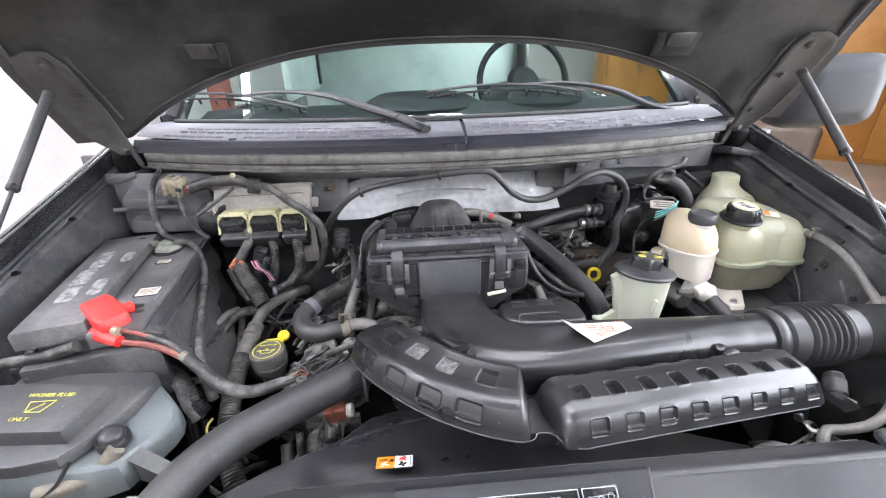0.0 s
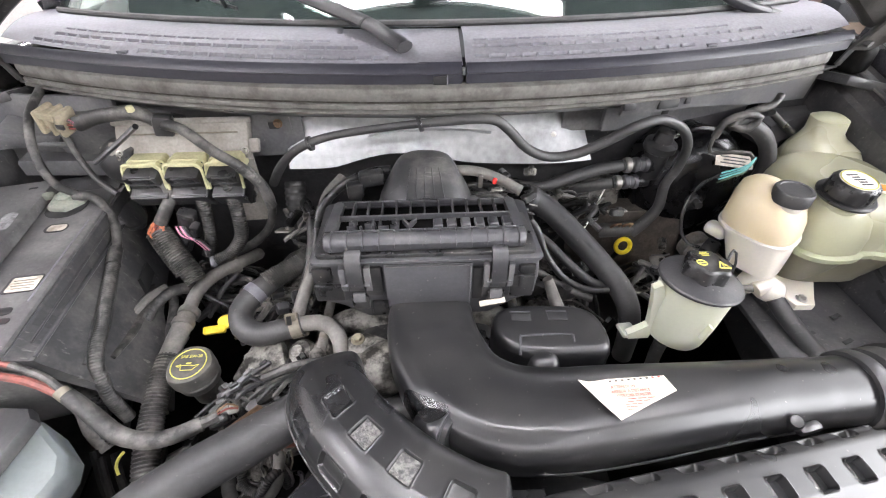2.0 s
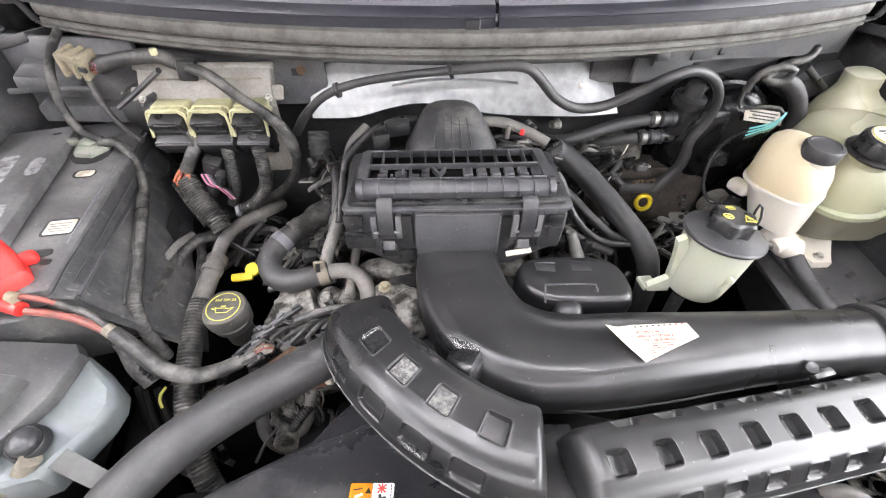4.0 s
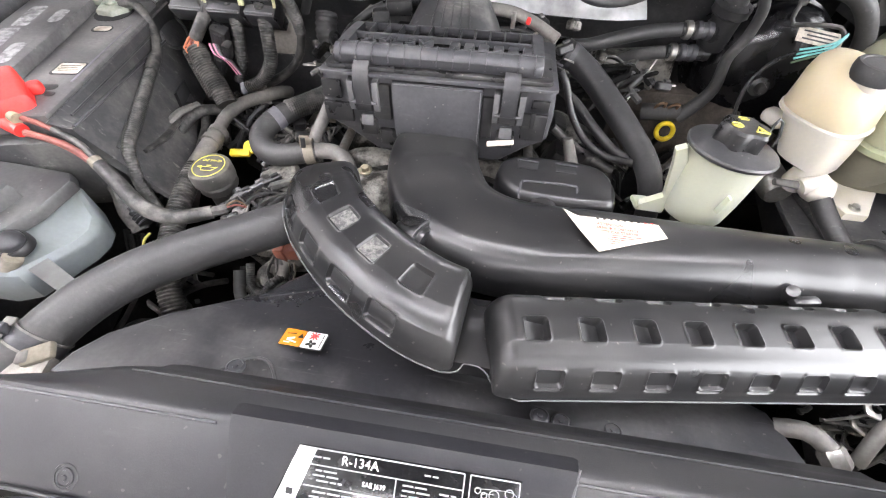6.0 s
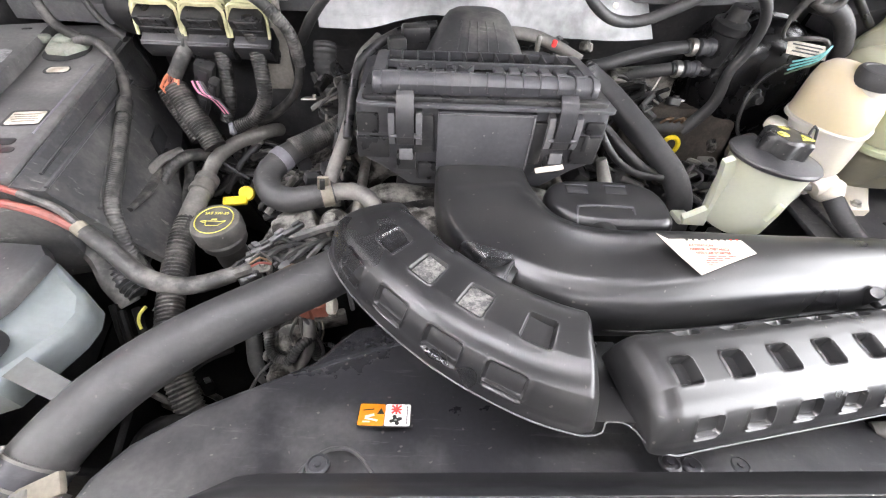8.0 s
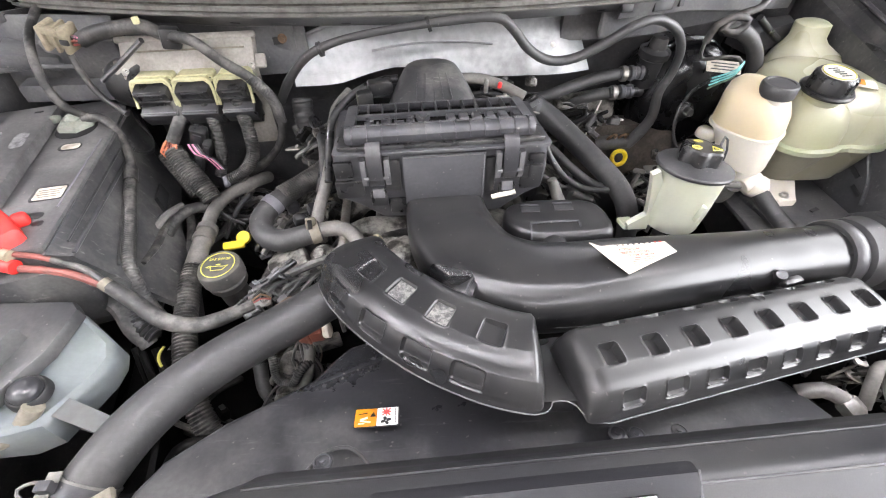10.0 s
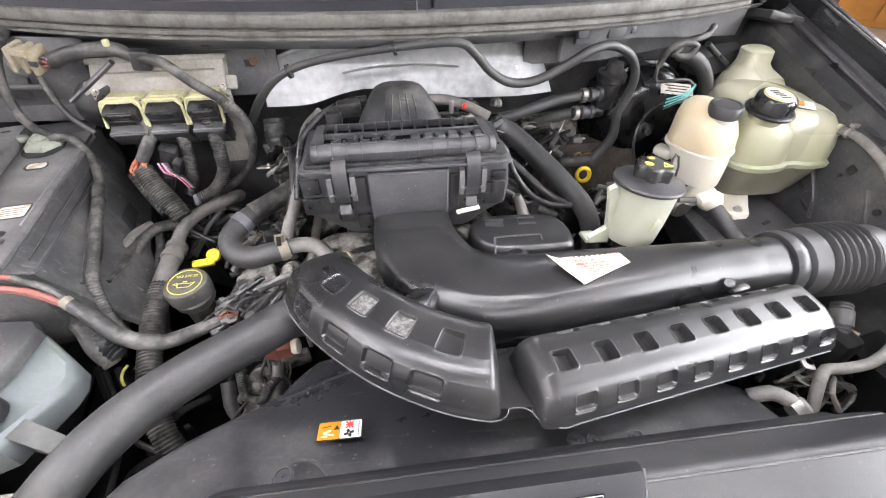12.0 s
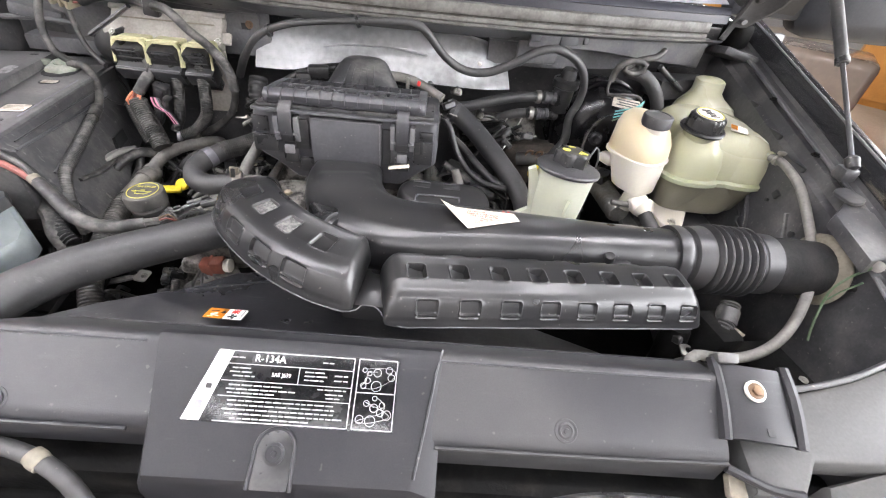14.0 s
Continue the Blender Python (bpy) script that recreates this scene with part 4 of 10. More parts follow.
        part("side_lip", box((0.024, 0.050, 0.008), (-s * 0.048, 0.010, 0.008), (0, 0, s * 12), 0.003).move(m), "hood", k)
        part("slit", box((0.011, 0.030, 0.003), (-s * 0.028, 0.018, 0.0125), (10, 0, s * 14), 0.001).move(m), "ink_and_holes", k, "dark slit")


hood()


def strut(side):
    x = 1.002 if side > 0 else -0.822
    base, top = Vector((x, 0.742, 1.197)), Vector((x, 1.082, 1.492))
    t = thing("gas_strut", tuple(base), "black gas strut holding the hood up", "gas strut", "hood struts")
    d = (top - base).normalized()
    mid = base.lerp(top, 0.45)
    part("rod", tube([base, mid], 0.0042, 10), "grey_plastic", t, "thin dark rod")
    part("cylinder", tube([mid, top], 0.0105, 14), "rubber", t)
    part("collar", lathe([(0.0095, 0), (0.0118, 0.002), (0.0118, 0.012), (0.0095, 0.014)], tuple(mid), tuple(d), 14), "black", t)
    part("ball_joint", lathe([(0.004, -0.012), (0.011, -0.008), (0.012, 0.01), (0.006, 0.016)], tuple(base), tuple(d), 12), "black", t)
    part("ball_joint", lathe([(0.006, -0.012), (0.011, -0.006), (0.011, 0.01), (0.004, 0.014)], tuple(top), tuple(d), 12), "black", t)
    part("foot", box((0.03, 0.03, 0.026), (x, 0.742, 1.178), bevel=0.006), "paint", t)


strut(1), strut(-1)


def wiper(name_pts, blade_pts, pivot):
    t = thing("windscreen_wiper", pivot, "black windscreen wiper arm and blade lying on the glass", "wiper", "windscreen wipers")
    part("pivot_cap", lathe([(0.016, -0.02), (0.016, -0.004), (0.012, 0.002), (0.001, 0.003)], pivot, (0, -0.3, 1), 16), "black", t)
    part("arm", tube(name_pts, [0.0165, 0.0165, 0.0155, 0.012, 0.008, 0.006, 0.005], 12, 0.012, flat=0.6), "grey_plastic", t)
    part("joint", tube([Vector(name_pts[1]).lerp(Vector(name_pts[2]), k) + Vector((0, 0, 0.0006)) for k in (0.80, 0.86)], 0.0168, 12, flat=0.62), "ink_and_holes", t, "dark joint line")
    b = part("blade", tube(blade_pts, 0.0035, 6, 0.02), "black", t)
    lift = Vector((0, -0.012, 0.016))
    part("bridge", tube([Vector(p) + lift for p in blade_pts], 0.004, 6, 0.02), "grey_plastic", b)
    for k in range(9):
        q = Vector(blade_pts[0]).lerp(Vector(blade_pts[-1]), (k + 0.5) / 9)
        i = min(range(len(blade_pts)), key=lambda j: (Vector(blade_pts[j]) - q).length)
        part("claw", box((0.006, 0.008, 0.018), tuple(q.lerp(Vector(blade_pts[i]), 0.2) + lift * 0.5), (30, 0, 0), 0.001), "black", b)


def on_glass(x, h, up=0.01):
    return tuple(glass_pt(x, h) + Vector((0, -0.545, 0.84)) * up)


def blade_line(a, b, c):
    """Seven places along a blade on the glass, from three."""
    return [on_glass(p.x, p.y, 0.006) for p in (Vector(a) * (1 - t) * (1 - 2 * t) + Vector(b) * 4 * t * (1 - t) + Vector(c) * t * (2 * t - 1) for t in (k / 6 for k in range(7)))]


wiper([(0.038, 1.066, 1.391), (0.010, 1.098, 1.399), (-0.036, 1.140, 1.413), on_glass(-0.127, 0.034, 0.025), on_glass(-0.222, 0.079, 0.025), on_glass(-0.36, 0.104, 0.022), on_glass(-0.534, 0.095, 0.018)],
      blade_line((-0.775, 0.089), (-0.54, 0.099), (-0.277, 0.032)), (0.036, 1.070, 1.376))
wiper([on_glass(0.83, -0.052, 0.016), on_glass(0.80, -0.044, 0.020), on_glass(0.75, -0.028, 0.024), on_glass(0.69, -0.004, 0.026), on_glass(0.60, 0.060, 0.026), on_glass(0.45, 0.106, 0.022), on_glass(0.23, 0.105, 0.018)],
      blade_line((0.05, 0.082), (0.281, 0.104), (0.499, 0.063)), on_glass(0.83, -0.052, 0.004))


# ---- front of the bay: radiator cover, shroud, brackets ----

def cover_z(y):
    return 1.108 - 0.62 * (0.303 - y)


def radiator_cover():
    t = thing("radiator_cover", (0.1, 0.28, 1.03), "dark grey textured plastic radiator cover with moulded recesses", "radiator cover")
    prof = [(0.384, 1.022), (0.374, 1.036), (0.366, 1.058), (0.354, 1.086), (0.344, 1.097), (0.326, 1.1085), (0.320, 1.1125), (0.314, 1.1135), (0.308, 1.1105), (0.25, 1.0752), (0.243, 1.070), (0.238, 1.062), (0.237, 1.03), (0.243, 1.03), (0.246, 1.058), (0.30, 1.092), (0.33, 1.09), (0.37, 1.022)]
    loops = []
    for k in range(47):
        x = -0.345 + 0.92 * k / 46
        full = min(1.0, max(0.06, (x + 0.335) / 0.155))
        loops.append([Vector((x, 0.314 + (y - 0.314) * full if y > 0.314 else y, z)) for y, z in prof])
    part("panel", rings(loops), "cover", t)
    # centre panel: drawn in towards the front, standing higher there
    rows = ((0.334, 1.1020, 0.0), (0.326, 1.1115, 0.0), (0.318, 1.1165, 0.0004), (0.309, 1.1150, 0.0015), (0.280, 1.0985, 0.005), (0.250, 1.0815, 0.009), (0.206, 1.0590, 0.014), (0.198, 1.0540, 0.015), (0.1945, 1.045, 0.0155), (0.1945, 0.990, 0.016))
    loops = []
    for y, z, side in rows:
        xl, xr = -0.042 + (0.322 - y) * 0.19, 0.262 - (0.322 - y) * 0.19
        loops.append([Vector(p) for p in ((xl - side * 0.6, y, z - 0.004 - side), (xl, y, z - 0.0008), (xl + 0.004, y, z), (0.1, y, z + 0.0004), (xr - 0.004, y, z), (xr, y, z - 0.0008), (xr + 0.0015 + side * 1.6, y, z - 0.004 - side))])
    part("centre_panel", rings(loops, caps=False, closed=False), "centre_cover", t, "smoother dark centre panel", 24)
    part("wedge_edge", tube([(0.2625, 0.320, 1.1165), (0.2565, 0.295, 1.1070), (0.249, 0.25, 1.0817), (0.2405, 0.206, 1.0592)], 0.0013, 6, 0.02), "mid_plastic", t, "pale edge line")
    # recesses with their push clips
    for x, y in ((-0.182, 0.252), (0.398, 0.256)):
        m = pose(x, y, cover_z(y) + 0.0002, 31.8, 0, 0)
        part("clip_recess", lathe([(0.0125, 0.0), (0.012, 0.0008), (0.0102, 0.0006), (0.0098, -0.002)], n=24).move(m), "cover", t)
        part("push_clip", lathe([(0.0088, 0.0), (0.0086, 0.0014), (0.0066, 0.0022), (0.0058, 0.0012), (0.003, 0.0012), (0.0026, 0.0026), (0.0003, 0.0026)], n=18).move(m), "cover", t, "black push clip")
    m = pose(0.103, 0.218, 1.0657, 27.5, 0, 0)
    arch_pts = [(0.019 * math.cos(a), 0.006 + 0.019 * math.sin(a)) for a in (math.pi * k / 14 for k in range(15))]
    line = [(0.0205, -0.030)] + arch_pts + [(-0.0205, -0.030)]
    part("recess_rim", tube([tuple(m @ Vector((x, y, 0.0006))) for x, y in line], 0.0020, 8, 0.006), "cover", t, "raised rim of the clip recess")
    # slab laid on the panel paints the shade in the clip groove
    part("recess_shade", slab([(-0.0175, -0.030), (0.0175, -0.030)] + [(x * 0.92, 0.0045 + (y - 0.0045) * 0.92) for x, y in arch_pts], 0.0004, 0.0010, 0.0002).move(m), "black", t, "flat patch painting the clip recess's shade")
    part("push_clip", lathe([(0.0105, 0.001), (0.0105, 0.0035), (0.008, 0.0048), (0.0075, 0.0035), (0.003, 0.0035), (0.0025, 0.0052), (0.0003, 0.0052)], n=18).move(m @ pose(0, 0.002, 0)), "cover", t, "black push clip")
    # paler plastic draws the thin highlight along the cover's ridge
    for x0, x1 in ((-0.340, -0.053), (0.258, 0.565)):
        part("crease", tube([(x0, 0.3095, 1.1118), ((x0 + x1) / 2, 0.3095, 1.1118), (x1, 0.3095, 1.1118)], 0.0017, 6, 0.05), "mid_plastic", t, "pale line painting the crease's highlight")
    part("ledge", tube([(-0.17, 0.349, 1.0925), (0.1, 0.349, 1.0925), (0.57, 0.349, 1.0925)], 0.0012, 6, 0.05), "cover", t)
    # edge lip along the front of the right-hand half
    part("front_edge", tube([(0.26, 0.237, 1.064), (0.42, 0.237, 1.064), (0.575, 0.239, 1.064)], 0.0024, 8, 0.04), "cover", t)
    part("front_edge", tube([(-0.05, 0.237, 1.064), (-0.2, 0.237, 1.064), (-0.345, 0.239, 1.064)], 0.0024, 8, 0.04), "cover", t)
    return t


radiator_cover()


def on_cover(x, y, up=0.0):
    return Vector((x, y, 1.1152 - 0.575 * (0.309 - y) + 0.0006 + up))


def flat_m(x, y, up=0.0):
    """A pose lying on the cover's slope."""
    p = on_cover(x, y, up)
    return pose(p.x, p.y, p.z, 29.9, 0, 0)


def air_con_label():
    t = thing("service_label", tuple(on_cover(0.117, 0.27)), "black and white air conditioning service label on the radiator cover", "label")
    m = flat_m(0.117, 0.2735)

    def bar(cx, cyy, w, h, mat, up, name="bar", parent=t):
        return part(name, box((w, h, 0.0004), (cx, cyy, up), bevel=0).move(m), mat, parent)
    back = part("backing", slab([(-0.114, -0.036), (0.099, -0.036), (0.099, 0.036), (-0.091, 0.036)], 0.0004, 0.0008, 0.0001).move(m), "label_black", t)
    part("white_strip", slab([(-0.1125, -0.035), (-0.0945, -0.035), (-0.0745, 0.035), (-0.0900, 0.035)], 0.0010, 0.0014, 0.0001).move(m), "white", back)
    rnd = random.Random(4)
    for cx, cyy, w, h in ((-0.0148, 0.0345, 0.1336, 0.0011), (-0.0148, 0.0215, 0.1336, 0.0009), (-0.0148, 0.0045, 0.1336, 0.0009), (-0.0148, -0.0105, 0.1336, 0.0009), (-0.0148, -0.0345, 0.1336, 0.0011),
                          (0.052, 0, 0.0011, 0.069), (-0.004, 0.013, 0.0009, 0.017), (0.0773, 0.0345, 0.0405, 0.0011), (0.0773, -0.0345, 0.0405, 0.0011),
                          (0.0773, 0.001, 0.0405, 0.0011), (0.057, 0, 0.0011, 0.069), (0.0975, 0, 0.0011, 0.069)):
        bar(cx, cyy, w, h, "pale_ink", 0.0012, "rule", back)
    part("lettering", letters("R-134A", 0.0105, m @ pose(-0.036, 0.028, 0.0012), 0.0002), "white", back)
    part("lettering", letters("SAE J639", 0.0055, m @ pose(-0.022, 0.0125, 0.0012), 0.0002), "white", back)
    part("lettering", letters("A/C", 0.006, m @ pose(-0.0865, 0.018, 0.0015), 0.0002), "ink_and_holes", back)
    bar(-0.0925, -0.002, 0.006, 0.005, "ink_and_holes", 0.0016, "warning_mark", back)
    bar(-0.0985, -0.02, 0.007, 0.008, "cowl", 0.0016, "book_mark", back)
    rows = [(-0.068, 0.028, 0.02), (0.026, 0.028, 0.014), (-0.062, 0.0175, 0.022), (-0.062, 0.0135, 0.026), (-0.060, 0.0095, 0.022), (0.013, 0.0175, 0.022), (0.014, 0.0135, 0.024), (0.012, 0.0095, 0.02), (0.040, 0.0155, 0.014), (0.040, 0.0105, 0.014),
            (-0.045, 0.0005, 0.056), (-0.04, -0.0035, 0.07), (-0.048, -0.0072, 0.05), (0.032, 0.001, 0.030), (0.035, -0.0035, 0.018), (0.035, -0.0072, 0.016)]
    for k in range(5):
        rows.append((-0.0155 - 0.012 * (k == 4) + rnd.uniform(-0.004, 0.004), -0.0145 - 0.0042 * k, 0.115 - (0.03 if k == 4 else 0) + rnd.uniform(-0.01, 0.006)))
    for cx, cyy, w in rows:
        x = cx - w / 2
        while x < cx + w / 2 - 0.003:
            ww = min(rnd.uniform(0.004, 0.012), cx + w / 2 - x)
            bar(x + ww / 2, cyy, ww, 0.0013, "pale_ink", 0.0012, "text_bar", back)
            x += ww + 0.0014
    # belt diagrams
    for oy, ps in ((0.0175, ((-0.010, 0.006, 0.002), (-0.006, 0.003, 0.002), (0.0, 0.004, 0.0035), (0.009, 0.007, 0.003), (0.011, 0.0, 0.003), (-0.007, -0.004, 0.0025), (0.0, -0.009, 0.0045), (-0.010, -0.009, 0.0025))),
                   (-0.0165, ((0.0, 0.012, 0.002), (-0.006, 0.007, 0.0025), (0.0, 0.003, 0.0035), (0.006, 0.006, 0.0025), (0.005, -0.001, 0.003), (0.010, -0.003, 0.004), (-0.010, -0.008, 0.0035), (-0.002, -0.009, 0.0045)))):
        for px, py, r in ps:
            ring = [m @ Vector((0.0773 + px * 1.35 + 1.15 * r * math.cos(a), oy + py * 1.05 + 1.15 * r * math.sin(a), 0.0013)) for a in (math.tau * k / 14 for k in range(15))]
            part("pulley_mark", tube(ring, 0.0004, 4, 0.003, caps=False), "pale_ink", back)
        ring = [m @ Vector((0.0773 + px * 1.6, oy + py * 1.25, 0.0013)) for px, py, r in ps]
        part("belt_mark", tube([tuple(ring[i]) for i in (0, 3, 4, 6, 7, 5, 1, 2)], 0.0003, 4, 0.003), "pale_ink", back)


air_con_label()


def fan_shroud():
    t = thing("fan_shroud", (0.1, 0.47, 0.9), "smudged black plastic fan shroud below the intake resonator", "fan shroud")

    def z(x, y):
        return 1.0224 - 0.335 * (y - 0.37) - 0.10 * max(0, -x - 0.2) - min(0.05, 0.22 * max(0, x - 0.15))
    out = [(-0.335, 0.352), (0.30, 0.352), (0.56, 0.352), (0.575, 0.40), (0.56, 0.47), (0.45, 0.535), (0.25, 0.575), (0.05, 0.60), (-0.055, 0.605), (-0.105, 0.588), (-0.128, 0.56), (-0.150, 0.525), (-0.185, 0.503), (-0.256, 0.466), (-0.315, 0.420), (-0.333, 0.385)]
    part("panel", slab(out, 0.86, z, 0.010), "shroud", t)
    part("rib", tube([(x, y, z(x, y) - 0.001) for x, y in ((-0.150, 0.511), (-0.120, 0.524), (-0.090, 0.537), (-0.054, 0.552), (0.0, 0.566))], 0.004, 6, 0.02), "shroud", t)
    for x, y in ((-0.113, 0.392), (0.252, 0.399), (0.278, 0.398), (0.343, 0.402)):
        part("push_clip", lathe([(0.0115, 0.0), (0.0115, 0.003), (0.009, 0.0045), (0.0085, 0.003), (0.0035, 0.003), (0.003, 0.005), (0.0003, 0.005)], (x, y, z(x, y)), (0, 0.32, 1), 18), "mid_plastic", t, "dusty black push clip")
    part("rib", tube([(x, y, z(x, y) - 0.0006) for x, y in ((-0.135, 0.378), (-0.120, 0.398), (-0.105, 0.409), (-0.085, 0.409), (-0.070, 0.398), (-0.058, 0.382))], 0.0024, 6, 0.01), "shroud", t)
    m = Matrix.Translation((-0.0535, 0.4475, z(-0.0535, 0.4475) + 0.0012)) @ pose(0, 0, 0, -18.5, 0, -1)
    s = thing("warning_sticker", tuple(m.translation), "orange and white fan warning sticker on the shroud", "sticker")
    part("border", slab(round_rect(0.0585, 0.0305, 0.003), 0, 0.0005, 0.0001).move(m), "ink_and_holes", s, "black border")
    b = part("white_half", slab(round_rect(0.0275, 0.0282, 0.002), 0.0006, 0.0009, 0.0001).move(m @ pose(0.0142, 0, 0)), "white", s)
    o = part("orange_half", slab(round_rect(0.0280, 0.0282, 0.002), 0.0006, 0.0009, 0.0001).move(m @ pose(-0.0140, 0, 0)), "orange", s)
    tri = [(-0.0085, 0.0005), (-0.0005, 0.0005), (-0.0045, 0.0085)]
    part("warning_mark", slab(tri, 0.0010, 0.0013, 0.0001).move(m), "ink_and_holes", o)
    for cx, cy, w, h, rz in ((-0.018, 0.006, 0.012, 0.0014, 8), (-0.016, -0.002, 0.010, 0.003, 20), (-0.014, -0.0065, 0.014, 0.0022, -12), (-0.019, -0.0095, 0.008, 0.0016, 0)):
        part("print", box((w, h, 0.0003), (cx, cy, 0.0012), (0, 0, rz), 0).move(m), "white" if cy < -0.001 else "ink_and_holes", o)
    for k in range(4):
        a = radians(90 * k + 20)
        part("fan_blade", slab(round_rect(0.0062, 0.0042, 0.0020), 0, 0.0003, 0.0001).move(m @ pose(0.0125 + 0.0040 * math.cos(a), -0.0068 + 0.0036 * math.sin(a), 0.0011, 0, 0, math.degrees(a))), "ink_and_holes", b)
    for c1, c2 in (((0.0075, 0.0120), (0.0175, 0.0015)), ((0.0175, 0.0120), (0.0075, 0.0015)), ((0.0068, 0.0068), (0.0182, 0.0068)), ((0.0125, 0.0128), (0.0125, 0.0008))):
        part("cross_mark", tube([tuple(m @ Vector((*c1, 0.0013))), tuple(m @ Vector((*c2, 0.0013)))], 0.0010, 4), "red_ink", b)
    for k in range(6):
        part("text_bar", box((0.0010, 0.0028, 0.0003), (0.0245, -0.010 + 0.004 * k, 0.0012), bevel=0).move(m), "ink_and_holes", b)


fan_shroud()


# ---- intake duct, resonator, air filter ----
def shell_profile(front, rear, top):
    """A moulded lid across: front flange, sloping front face, soft shoulder, crowned top, rear shoulder."""
    k = top / 0.050
    p = [(-front - 0.0020, -0.0006), (-front - 0.0034, 0.0004), (-front - 0.0026, 0.0016), (-front, 0.0030)]
    p += [(-front + 0.001, 0.006), (-front + 0.0035, 0.013 * k), (-front + 0.008, 0.0225 * k), (-front + 0.0125, 0.030 * k), (-front + 0.0175, 0.0362 * k), (-front + 0.025, 0.0415 * k), (-front + 0.034, 0.0450 * k)]
    p += [(-0.010, 0.0480 * k), (0.004, 0.0493 * k), (0.018, top), (rear - 0.020, top), (rear - 0.012, top - 0.002), (rear - 0.006, top - 0.007), (rear - 0.002, top - 0.015), (rear, top - 0.024), (rear + 0.002, 0.0)]
    return p


def across(profile, a):
    """Length round a profile from its front to the place above a."""
    run, last = 0.0, profile[0]
    for q in profile[1:]:
        if q[0] >= a and last[0] < a and q[1] > 0.006:
            return run + (Vector(q) - Vector(last)).length * (a - last[0]) / (q[0] - last[0])
        run += (Vector(q) - Vector(last)).length
        last = q
    return run


def resonator():
    t = thing("intake_resonator", (0.2, 0.47, 1.03), "satin black plastic air intake resonator with rows of moulded pockets", "resonator")
    # curved half
    path = [(-0.083, 0.668, 1.045), (-0.072, 0.632, 1.062), (-0.046, 0.590, 1.071), (-0.008, 0.548, 1.075), (0.040, 0.508, 1.076), (0.094, 0.476, 1.077), (0.130, 0.462, 1.077), (0.150, 0.459, 1.076)]
    prof = shell_profile(0.057, 0.052, 0.051)
    top_v, tab_v = across(prof, 0.003), across(prof, -0.0465)
    pk = [(d, top_v, 0.0145, 0.0145, dp, rp, 0.0007) for d, dp, rp in ((0.092, 0.006, 0.7), (0.146, 0.003, 0.0), (0.207, 0.0035, 0.0), (0.274, 0.0075, 0.4))]
    pk += [(d, tab_v, 0.0175, 0.0112, 0.0030, rp, 0.0014) for d, rp in ((0.078, 0), (0.140, 0), (0.202, 0), (0.262, 0.2))]
    pk += [(d, tab_v - 0.0143, 0.0175, 0.0022, 0.0022, 0, 0.0012) for d in (0.078, 0.140, 0.202, 0.262)]
    part("curved_shell", shell(path, prof, pk, round_end=0.016), "duct", t, smooth=40)
    for d in (0.146, 0.207):
        p, tg = resample(spline(path, 0.006), [d])[0]
        m = Matrix.Translation(p + Vector((0, 0, 0.0477))) @ pose(0, 0, 0, 0, 0, math.degrees(math.atan2(tg.y, tg.x)))
        part("pocket_floor", box((0.0268, 0.0268, 0.0016), (0, 0.003, 0), (2, 0, 0), 0.0008, 1).move(m), "dust_floor", t, "dust-caked pocket floor")
    # straight half
    a, b = Vector((0.186, 0.434, 1.074)), Vector((0.668, 0.5235, 1.018))
    n, s0, pitch = 8, 0.0405, 0.0590
    prof2 = shell_profile(0.050, 0.052, 0.050)
    top_v, tab_v = across(prof2, 0.0025), across(prof2, -0.0400)
    pk = [(s0 + k * pitch, top_v, 0.0122, 0.0118, 0.011, 0.7, 0.0018) for k in range(n)]
    pk += [(s0 + 0.013 + k * pitch, tab_v - 0.001, 0.0140, 0.0098, 0.0034, 0.1, 0.0016) for k in range(n)]
    pk += [(s0 + 0.013 + k * pitch, tab_v - 0.0136, 0.0140, 0.0020, 0.0018, 0, 0.0008) for k in range(n)]
    rear_v = across(prof2, 0.0445)
    pk += [(s0 + (k + 0.5) * pitch, rear_v, 0.0150, 0.0080, 0.013, 0, 0.0) for k in range(n)]
    mid = a.lerp(b, 0.5)
    part("slotted_shell", shell([tuple(a - Vector((0.006, 0.001, -0.0006))), tuple(mid), tuple(b)], prof2, pk, round_end=0.024, narrow=0.86), "duct", t, smooth=40)
    d = (b - a).normalized()
    side = Vector((-d.y, d.x, 0)).normalized()
    # bead round flange and gap between the halves, pale to paint its caught light
    edge = []
    whole = length_of(spline(path, 0.006))
    for p, tg in resample(spline(path, 0.006), [0.002, 0.008] + [0.022 + 0.02 * k for k in range(15) if 0.022 + 0.02 * k < whole - 0.012] + [whole - 0.008]):
        k = 0.9 if len(edge) < 2 else 1.0
        edge.append(p + Vector((tg.y, -tg.x, 0)).normalized() * 0.0606 * k + Vector((0, 0, 0.0012)))
    edge += [Vector((0.1500, 0.4030, 1.079)), Vector((0.1545, 0.4105, 1.079)), Vector((0.160, 0.4120, 1.079)), Vector((0.172, 0.4110, 1.079)), Vector((0.182, 0.404, 1.078)), Vector((0.190, 0.392, 1.077))]
    edge += [a + d * s - side * 0.0535 + Vector((0, 0, 0.0008)) for s in (0.018, 0.04, 0.15, 0.30, 0.455, 0.474)]
    part("flange_bead", tube([tuple(p) for p in edge], 0.0009, 6, 0.008), "clip", t)
    part("bridge", slab([(0.128, 0.414), (0.184, 0.411), (0.205, 0.44), (0.20, 0.51), (0.13, 0.51)], 1.05, lambda x, y: 1.0785 - 0.25 * (y - 0.41), 0.002), "duct", t)
